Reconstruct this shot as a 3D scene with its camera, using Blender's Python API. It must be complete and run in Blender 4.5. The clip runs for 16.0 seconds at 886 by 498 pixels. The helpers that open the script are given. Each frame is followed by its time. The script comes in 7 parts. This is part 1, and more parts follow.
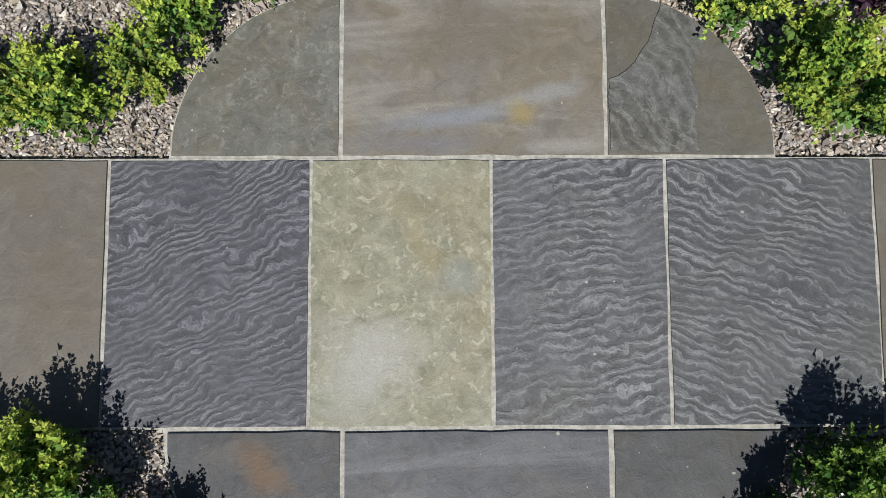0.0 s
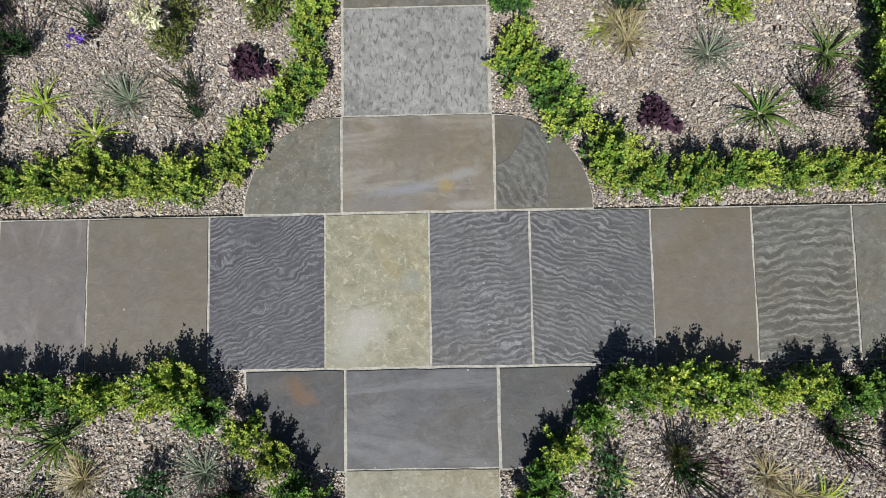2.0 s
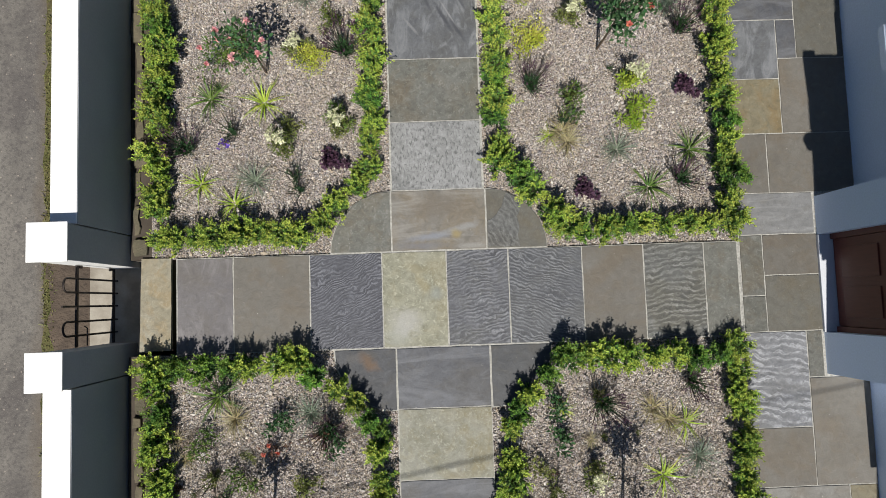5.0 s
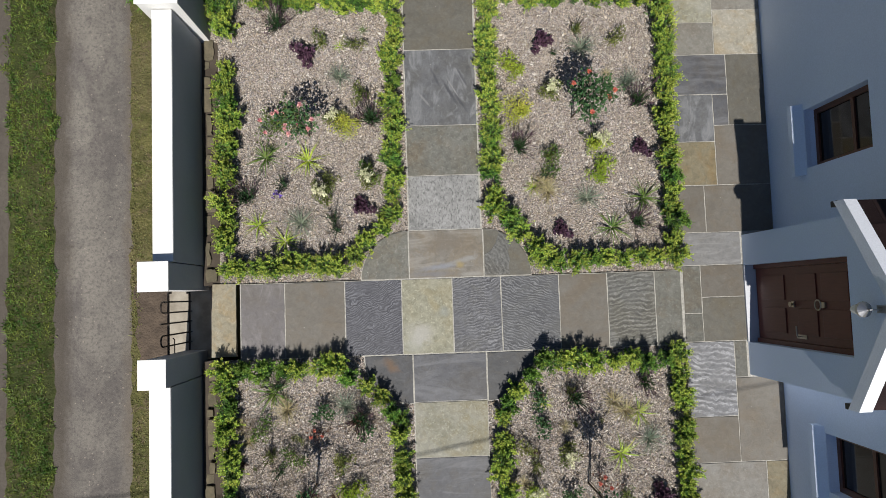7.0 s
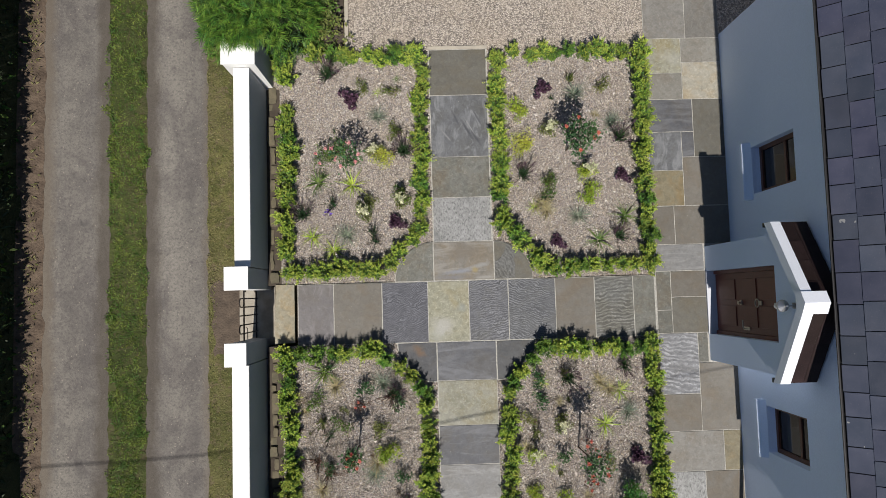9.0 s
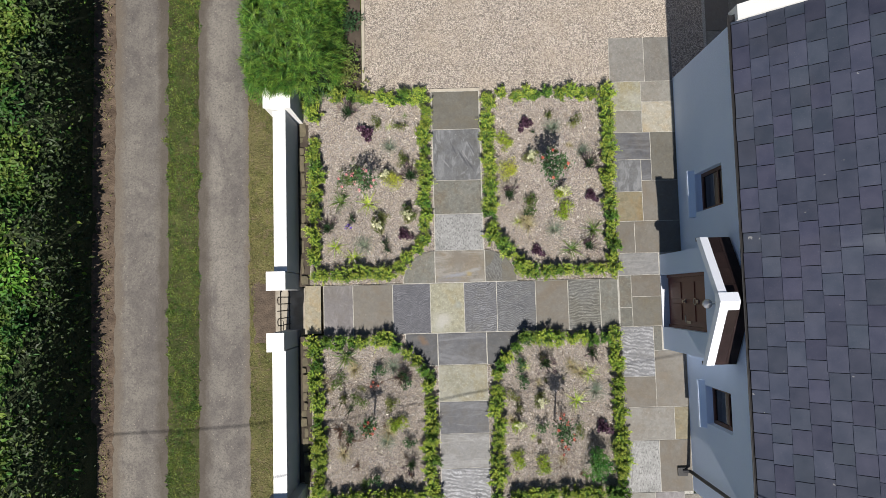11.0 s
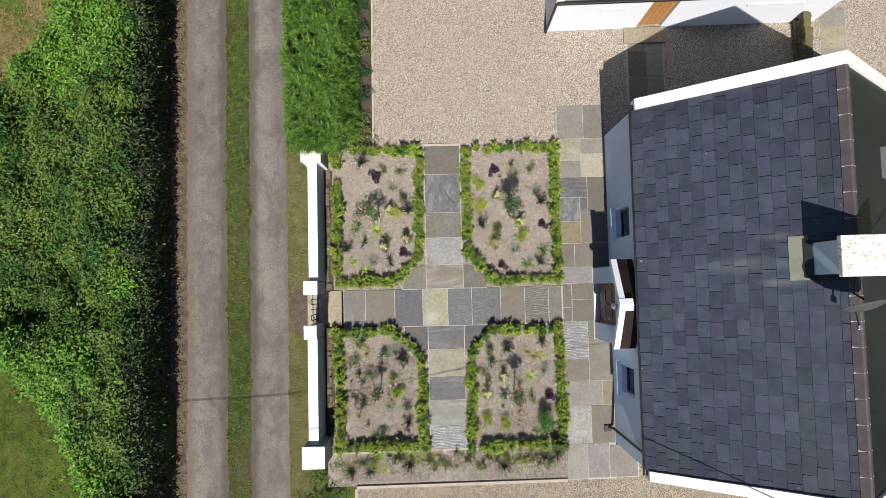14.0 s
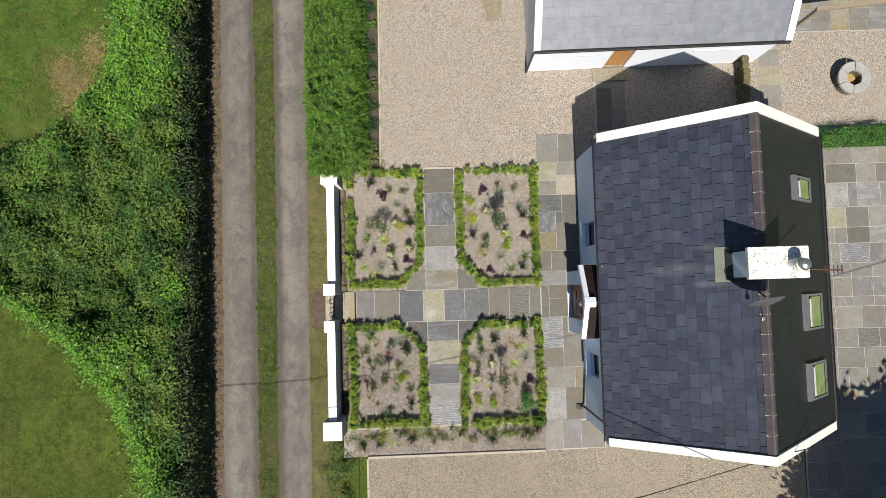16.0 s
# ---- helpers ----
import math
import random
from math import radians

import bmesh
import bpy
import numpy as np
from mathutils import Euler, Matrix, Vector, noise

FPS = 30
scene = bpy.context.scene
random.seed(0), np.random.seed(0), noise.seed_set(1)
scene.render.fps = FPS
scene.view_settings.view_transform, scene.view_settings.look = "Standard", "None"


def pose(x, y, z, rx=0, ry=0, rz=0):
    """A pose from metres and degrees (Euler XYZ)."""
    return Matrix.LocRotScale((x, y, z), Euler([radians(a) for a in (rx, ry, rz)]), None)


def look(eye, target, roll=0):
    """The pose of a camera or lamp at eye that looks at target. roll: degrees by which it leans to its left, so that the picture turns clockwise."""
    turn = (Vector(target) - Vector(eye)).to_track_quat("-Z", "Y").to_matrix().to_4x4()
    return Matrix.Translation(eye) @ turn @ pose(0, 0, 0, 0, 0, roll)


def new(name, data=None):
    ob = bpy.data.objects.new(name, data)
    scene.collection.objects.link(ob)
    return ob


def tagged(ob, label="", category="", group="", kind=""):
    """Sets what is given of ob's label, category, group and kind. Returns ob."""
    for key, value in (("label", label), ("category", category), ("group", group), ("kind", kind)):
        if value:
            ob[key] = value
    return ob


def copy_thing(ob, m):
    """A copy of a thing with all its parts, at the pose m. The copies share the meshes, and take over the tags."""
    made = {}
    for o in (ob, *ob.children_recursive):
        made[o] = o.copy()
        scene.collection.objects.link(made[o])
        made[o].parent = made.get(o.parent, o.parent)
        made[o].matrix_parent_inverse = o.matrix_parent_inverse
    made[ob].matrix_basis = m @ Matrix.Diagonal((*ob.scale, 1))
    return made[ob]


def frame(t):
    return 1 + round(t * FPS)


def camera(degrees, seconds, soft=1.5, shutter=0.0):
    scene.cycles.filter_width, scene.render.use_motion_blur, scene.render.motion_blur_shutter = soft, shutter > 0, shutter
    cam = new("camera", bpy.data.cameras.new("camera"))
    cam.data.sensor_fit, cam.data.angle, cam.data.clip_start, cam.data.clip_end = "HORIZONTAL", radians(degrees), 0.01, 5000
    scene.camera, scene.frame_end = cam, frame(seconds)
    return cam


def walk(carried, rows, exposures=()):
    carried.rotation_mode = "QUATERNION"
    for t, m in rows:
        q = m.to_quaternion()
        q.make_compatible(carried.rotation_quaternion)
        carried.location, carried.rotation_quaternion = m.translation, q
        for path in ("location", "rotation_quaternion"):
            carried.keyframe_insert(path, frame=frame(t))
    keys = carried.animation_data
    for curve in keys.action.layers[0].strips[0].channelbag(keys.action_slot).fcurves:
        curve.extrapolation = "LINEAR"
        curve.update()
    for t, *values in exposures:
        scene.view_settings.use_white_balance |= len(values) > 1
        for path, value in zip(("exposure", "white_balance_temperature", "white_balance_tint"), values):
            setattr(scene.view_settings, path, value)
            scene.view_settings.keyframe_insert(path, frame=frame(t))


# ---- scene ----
EXPOSURES = [(0.0, 0.13, 6330, 10), (1.0, 0.2, 6370, 10), (3.0, 0.2, 6380, 10), (9.0, 0.18, 6520, 12), (11.5, 0.47, 6560, 12), (16.0, 0.49, 6760, 10)]
cam = camera(67.0, 16.0, soft=0.85)
ROWS = [
    # seconds, place, turn
    (0.0, -0.044, -0.045, 2.343, 4.808, -0.266, -0.206),
    (0.5, 0.019, -0.065, 2.811, 4.702, -0.019, -0.395),
    (1.0, 0.126, -0.092, 3.283, 4.712, 0.417, -0.709),
    (1.5, 0.252, -0.096, 3.704, 4.793, 0.7, -0.951),
    (2.0, 0.271, -0.105, 4.079, 4.94, 0.743, -1.04),
    (2.5, 0.22, -0.112, 4.467, 4.993, 0.586, -1.261),
    (3.0, 0.198, -0.117, 4.829, 4.996, 0.428, -1.387),
    (5.5, -0.073, 0.09, 7.118, 4.179, -1.236, -2.002),
    (6.0, -0.098, 0.227, 7.582, 4.05, -1.298, -1.958),
    (6.5, -0.101, 0.3, 8.044, 3.955, -1.357, -1.934),
    (7.0, -0.188, 0.283, 8.469, 3.844, -1.418, -1.912),
    (7.5, -0.283, 0.227, 8.95, 3.849, -1.305, -1.947),
    (8.0, -0.394, 0.202, 9.426, 3.877, -1.218, -1.884),
    (8.5, -0.508, 0.21, 9.892, 3.946, -1.089, -1.7),
    (9.0, -0.419, 0.247, 10.469, 4.025, -0.852, -1.645),
    (11.5, -0.241, 0.253, 13.428, 3.895, -0.015, -1.494),
    (12.0, -0.149, 0.344, 14.222, 3.818, 0.012, -1.465),
    (12.5, 0.003, 0.444, 14.94, 3.619, 0.015, -1.405),
    (13.0, 0.09, 0.538, 15.695, 3.431, 0.01, -1.361),
    (13.5, 0.135, 0.552, 16.403, 3.286, 0.011, -1.387),
    (14.0, 0.033, 0.499, 17.174, 3.325, 0.017, -1.365),
    (14.5, -0.017, 0.529, 18.021, 3.319, 0.039, -1.463),
    (15.0, -0.019, 0.563, 18.741, 3.285, -0.011, -1.536),
    (15.5, -0.014, 0.554, 19.486, 3.3, -0.144, -1.573),
    (16.0, 0.029, 0.528, 20.323, 3.344, -0.239, -1.63),
]
walk(cam, [(t, pose(x, y, z, rx, ry, rz)) for t, x, y, z, rx, ry, rz in ROWS], exposures=EXPOSURES)

# ---- sky, sun, exposure ----
SUN_UP, SUN_SIDE = 59.0, 4.3
world = bpy.data.worlds.new("sky")
scene.world = world
world.use_nodes = True
_nt = world.node_tree
_sky = _nt.nodes.new("ShaderNodeTexSky")
_sky.sky_type, _sky.sun_disc = "NISHITA", False
_sky.sun_elevation, _sky.sun_rotation = radians(SUN_UP), radians(180 + SUN_SIDE)
_sky.air_density, _sky.dust_density, _sky.ozone_density = 1.0, 0.4, 3.2
_nt.links.new(_sky.outputs[0], _nt.nodes["Background"].inputs[0])
_nt.nodes["Background"].inputs[1].default_value = 0.0495
sun = new("sun", bpy.data.lights.new("sun", "SUN"))
sun.data.energy, sun.data.angle, sun.data.color = 5.0, radians(0.53), (1.0, 0.955, 0.88)
sun.matrix_world = look((0, 0, 30), Vector((0, 0, 30)) + Vector((math.sin(radians(SUN_SIDE)) * math.cos(radians(SUN_UP)), math.cos(radians(SUN_SIDE)) * math.cos(radians(SUN_UP)), -math.sin(radians(SUN_UP)))))


# ---- materials ----
class Nodes:
    """A small wrapper that adds and links shader nodes."""

    def __init__(self, name):
        self.mat = bpy.data.materials.new(name)
        self.mat.use_nodes = True
        self.tree = self.mat.node_tree
        self.bsdf = self.tree.nodes["Principled BSDF"]

    def add(self, kind, **inputs):
        node = self.tree.nodes.new("ShaderNode" + kind)
        for key, value in inputs.items():
            self.put(node, key.replace("_", " "), value)
        return node

    def put(self, node, key, value):
        socket = node.inputs[int(key) if key.isdigit() else key]
        if isinstance(value, bpy.types.NodeSocket):
            self.tree.links.new(value, socket)
        elif isinstance(value, (tuple, list)) and len(value) == 3 and socket.type == "RGBA":
            socket.default_value = (*value, 1)
        else:
            socket.default_value = value

    def position(self, shift=0.0, stretch=(1, 1, 1), local=False):
        """World position (or the thing's own), moved on by a random shift per object."""
        if local:
            out = self.add("TexCoord").outputs["Object"]
        else:
            out = self.add("NewGeometry").outputs["Position"]
        if shift:
            move = self.add("VectorMath")
            move.operation = "MULTIPLY_ADD"
            self.put(move, "0", self.add("ObjectInfo").outputs["Random"])
            move.inputs[1].default_value = (shift, shift * 0.7, 0)
            self.put(move, "2", out)
            out = move.outputs[0]
        if stretch != (1, 1, 1):
            size = self.add("VectorMath")
            size.operation = "MULTIPLY"
            self.put(size, "0", out)
            size.inputs[1].default_value = stretch
            out = size.outputs[0]
        return out

    def noise(self, where, scale, detail=4.0, rough=0.55, distort=0.0):
        return self.add("TexNoise", Vector=where, Scale=scale, Detail=detail, Roughness=rough, Distortion=distort).outputs["Fac"]

    def ramp(self, fac, *stops):
        node = self.add("ValToRGB", Fac=fac)
        while len(node.color_ramp.elements) < len(stops):
            node.color_ramp.elements.new(0.5)
        for element, (at, colour) in zip(node.color_ramp.elements, stops):
            element.position = at
            element.color = (*colour, 1) if isinstance(colour, tuple) else (colour, colour, colour, 1)
        return node.outputs["Color"]

    def mix(self, fac, a, b, how="MIX"):
        node = self.add("Mix")
        node.data_type, node.blend_type = "RGBA", how
        self.put(node, "0", fac)
        self.put(node, "6", a)
        self.put(node, "7", b)
        return node.outputs[2]

    def vary(self, colour, source, low, high, hue=0.0):
        """The colour made lighter or darker, and its hue turned a little, by a random value."""
        span = self.add("MapRange", Value=source)
        span.inputs["To Min"].default_value, span.inputs["To Max"].default_value = low, high
        node = self.add("HueSaturation", Color=colour, Value=span.outputs[0])
        if hue:
            turn = self.add("MapRange")
            turn.inputs["To Min"].default_value, turn.inputs["To Max"].default_value = 0.5 - hue, 0.5 + hue
            wrap = self.add("Math", **{"0": self.times(source, 7.13)})
            wrap.operation = "FRACT"
            self.put(turn, "Value", wrap.outputs[0])
            self.put(node, "Hue", turn.outputs[0])
        return node.outputs["Color"]

    def times(self, value, by):
        node = self.add("Math", **{"0": value, "1": by})
        node.operation = "MULTIPLY"
        return node.outputs[0]

    def plus(self, a, b):
        node = self.add("Math", **{"0": a, "1": b})
        return node.outputs[0]

    def bump(self, height, strength=0.5, distance=0.01):
        node = self.add("Bump", Height=height, Strength=strength, Distance=distance)
        self.put(self.bsdf, "Normal", node.outputs[0])

    def done(self, colour, rough=0.8, metal=0.0, spec=0.4):
        self.put(self.bsdf, "Base Color", colour)
        self.put(self.bsdf, "Roughness", rough)
        self.put(self.bsdf, "Metallic", metal)
        self.put(self.bsdf, "Specular IOR Level", spec)
        return self.mat


def plain(name, colour, other, scale=6.0, fine=90.0, rough=0.8, metal=0.0, bump=0.3, depth=0.004, spec=0.4, local=False, shift=0.0):
    """A surface that drifts between two colours, with fine grain and relief."""
    n = Nodes(name)
    p = n.position(shift, local=local)
    big, small = n.noise(p, scale, 5), n.noise(p, fine, 3)
    c = n.mix(n.ramp(big, (0.35, 0.0), (0.65, 1.0)), colour, other)
    c = n.mix(n.times(small, 0.5), c, tuple(0.55 * v for v in colour), "MIX") if bump > 0 else c
    n.bump(small, bump, depth)
    return n.done(c, rough, metal, spec)


def slab_stone(name, base, other, stain, ripple=0.0, speckle=0.0, streak=0.0, slant=0.0, pitch=0.03, mottle=0.5, bloom=None, rough=0.6, vein=0.0, stains=(), streak_way=(1.1, 5.5, 1)):
    """Riven flagstone: drifting colour, stains, mottling and grain, and worm-like ripple crests where the bed shows
    them, their light and shade put into the colour.
    """
    n = Nodes(name)
    p = n.position(60.0)
    drift, blot, grain = n.noise(p, 2.3, 7, 0.62, 0.6), n.noise(p, 1.3, 5, 0.55, 1.2), n.noise(p, 150, 3, 0.7)
    riven = n.noise(p, 14, 9, 0.7, 0.8)
    c = n.mix(n.ramp(drift, (0.36, 0.0), (0.66, 1.0)), base, other)
    c = n.mix(n.ramp(blot, (0.5, 0.0), (0.66, 0.8)), c, stain)
    c = n.mix(n.ramp(n.noise(p, 7.0, 6, 0.68, 0.7), (0.5, 0.0), (0.66, 0.55)), c, stain)
    c = n.mix(n.ramp(riven, (0.36, mottle), (0.5, 0.0)), c, tuple(0.55 * v for v in base))
    c = n.mix(n.ramp(riven, (0.54, 0.0), (0.68, mottle)), c, tuple(1.5 * v for v in other))
    if bloom:
        haze = n.noise(n.position(31.0), 1.7, 6, 0.6, 0.5)
        c = n.mix(n.ramp(haze, (0.5, 0.0), (0.7, 0.85)), c, bloom)
    height = n.plus(n.times(grain, 0.10), n.times(riven, 0.9))
    if streak:
        s = n.noise(n.position(60.0, streak_way), 1.0, 5, 0.6, 1.1)
        c = n.mix(n.ramp(s, (0.5, 0.0), (0.64, streak), (0.76, 0.0)), c, tuple(1.7 * v for v in other))
    if ripple:
        spin = n.add("VectorRotate", Vector=p, Angle=slant)
        spin.rotation_type = "Z_AXIS"
        across = n.add("SeparateXYZ", Vector=spin.outputs[0]).outputs[1]
        phase = n.times(across, 2 * math.pi / pitch)
        for amount, scale in ((40.0, 1.7), (28.0, 4.2), (14.0, 11.0), (4.0, 30.0)):
            phase = n.plus(phase, n.times(n.noise(p, scale, 2, 0.5, 0.4), amount * min(1.0, 0.028 / pitch)))
        wave = n.add("Math", **{"0": phase})
        wave.operation = "SINE"
        along = n.add("SeparateXYZ", Vector=spin.outputs[0]).outputs[0]
        bed = n.add("CombineXYZ", X=n.times(along, 0.36 / pitch), Y=n.times(phase, 0.17))
        broken = n.noise(bed.outputs[0], 1.0, 4, 0.62, 0.5)
        fine = n.noise(bed.outputs[0], 2.7, 3, 0.6, 0.8)
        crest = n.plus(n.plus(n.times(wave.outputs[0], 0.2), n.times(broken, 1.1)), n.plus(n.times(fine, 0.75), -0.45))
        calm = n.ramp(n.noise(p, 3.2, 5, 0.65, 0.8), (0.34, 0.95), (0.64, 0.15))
        # Ripple shading goes into the colour as well: dark troughs, lit crests, bright threads.
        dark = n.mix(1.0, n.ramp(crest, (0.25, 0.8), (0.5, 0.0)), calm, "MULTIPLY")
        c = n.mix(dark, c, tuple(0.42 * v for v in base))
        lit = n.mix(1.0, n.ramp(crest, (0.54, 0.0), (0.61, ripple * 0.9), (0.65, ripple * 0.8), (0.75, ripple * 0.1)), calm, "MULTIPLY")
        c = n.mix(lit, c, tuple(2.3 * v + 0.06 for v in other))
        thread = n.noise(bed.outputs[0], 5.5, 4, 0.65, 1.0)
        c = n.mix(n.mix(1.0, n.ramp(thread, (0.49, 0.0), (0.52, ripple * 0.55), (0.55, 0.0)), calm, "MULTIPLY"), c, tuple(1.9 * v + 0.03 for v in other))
        height = n.plus(n.times(riven, 0.35), n.times(n.mix(1.0, n.ramp(crest, (0.3, 0.0), (0.75, 1.0)), calm, "MULTIPLY"), 0.9))
        n.bump(height, 0.5, 0.010)
    else:
        n.bump(height, 0.65, 0.008)
    if vein:
        web = n.noise(p, 6.0, 6, 0.65, 0.6)
        c = n.mix(n.ramp(web, (0.45, 0.0), (0.5, vein * 0.45), (0.55, 0.0)), c, tuple(1.6 * v + 0.02 for v in other))
        web = n.noise(p, 26, 4, 0.62, 0.9)
        c = n.mix(n.ramp(web, (0.575, 0.0), (0.64, vein), (0.8, vein)), c, tuple(1.7 * v + 0.02 for v in other))
    for sx, sy, rx, ry, turn, colour, strength in stains:
        away = n.add("VectorMath", **{"0": n.add("NewGeometry").outputs["Position"], "1": (sx, sy, 0.0)})
        away.operation = "SUBTRACT"
        spin = n.add("VectorRotate", Vector=away.outputs[0], Angle=turn)
        spin.rotation_type = "Z_AXIS"
        size = n.add("VectorMath", **{"0": spin.outputs[0], "1": (1 / rx, 1 / ry, 0.0)})
        size.operation = "MULTIPLY"
        far = n.add("VectorMath", **{"0": size.outputs[0]})
        far.operation = "LENGTH"
        ragged = n.plus(far.outputs["Value"], n.times(n.noise(p, 6.0, 7, 0.65, 0.8), 1.6))
        c = n.mix(n.ramp(n.times(ragged, 0.5), (0.55, strength), (0.9, 0.0)), c, colour)
    if speckle:
        spots = n.noise(n.position(60.0, (1.0, 0.45, 1)), 46, 4, 0.6, 0.5)
        c = n.mix(n.ramp(spots, (0.52, 0.0), (0.62, speckle)), c, tuple(0.38 * v for v in base))
        c = n.mix(n.ramp(n.noise(n.position(60.0, (1.0, 0.5, 1)), 30, 5, 0.7), (0.52, 0.0), (0.64, 0.5)), c, tuple(1.25 * v for v in other))
    c = n.mix(n.ramp(grain, (0.35, 0.25), (0.6, 0.0)), c, tuple(0.5 * v for v in base))
    dots = n.noise(p, 44, 1, 0.3)
    c = n.mix(n.ramp(dots, (0.79, 0.0), (0.82, 0.6)), c, (0.4, 0.39, 0.35))
    c = n.vary(c, n.add("ObjectInfo").outputs["Random"], 0.88, 1.12)
    return n.done(c, rough, 0, 0.35)


def leaf_stuff(name, low, high, rough=0.55, low_value=0.65, high_value=1.35, hue=0.02, glow=0.25, drift=5.0, plants=0.0):
    """Leaves that differ one by one; a little light comes through them."""
    n = Nodes(name)
    r = n.add("NewGeometry").outputs["Random Per Island"]
    c = n.mix(n.ramp(n.noise(n.position(), drift, 4), (0.38, 0.0), (0.62, 1.0)), low, high)
    c = n.vary(c, r, low_value, high_value, hue)
    if plants:
        c = n.vary(c, n.add("ObjectInfo").outputs["Random"], 1.0 - plants, 1.0 + plants)
    n.done(c, rough, 0, 0.35)
    if glow:
        back = n.add("BsdfTranslucent", Color=c)
        both = n.add("MixShader", **{"0": glow, "1": n.bsdf.outputs[0], "2": back.outputs[0]})
        n.tree.links.new(both.outputs[0], n.tree.nodes["Material Output"].inputs[0])
    return n.mat


def pebble_stuff(name, colours, size=0.0):
    n = Nodes(name)
    r = n.add("NewGeometry").outputs["Random Per Island"]
    stops = [(i / len(colours), c) for i, c in enumerate(colours)]
    c = n.ramp(r, *stops)
    c = n.mix(n.times(n.noise(n.position(), 160, 2), 0.3), c, (0.2, 0.17, 0.14))
    c = n.vary(c, n.noise(n.position(), 9, 5, 0.7), 0.45, 1.55)
    return n.done(c, 0.75, 0, 0.35)


def gravel_ground(name, colours, cell=70.0, depth=0.012, patch=(0.2, 0.17, 0.13), gaps=0.9):
    """Loose stones as a cellular pattern with relief, for gravel that stays far off and as the bed under real stones."""
    n = Nodes(name)
    p = n.position()
    cells = n.add("TexVoronoi", Vector=p, Scale=cell)
    pick = n.add("SeparateColor", Color=cells.outputs["Color"]).outputs[0]
    c = n.ramp(pick, *[(i / len(colours), c) for i, c in enumerate(colours)])
    gap = n.ramp(cells.outputs["Distance"], (0.4, 0.0), (0.75, 1.0))
    c = n.mix(n.times(gap, gaps), c, (0.05, 0.043, 0.036))
    wide = n.noise(p, 1.3, 5)
    c = n.mix(n.ramp(wide, (0.45, 0.0), (0.75, 0.45)), c, patch)
    inv = n.add("Math", **{"0": 1.0, "1": cells.outputs["Distance"]})
    inv.operation = "SUBTRACT"
    n.bump(inv.outputs[0], 0.9, depth)
    return n.done(c, 0.85, 0, 0.3)


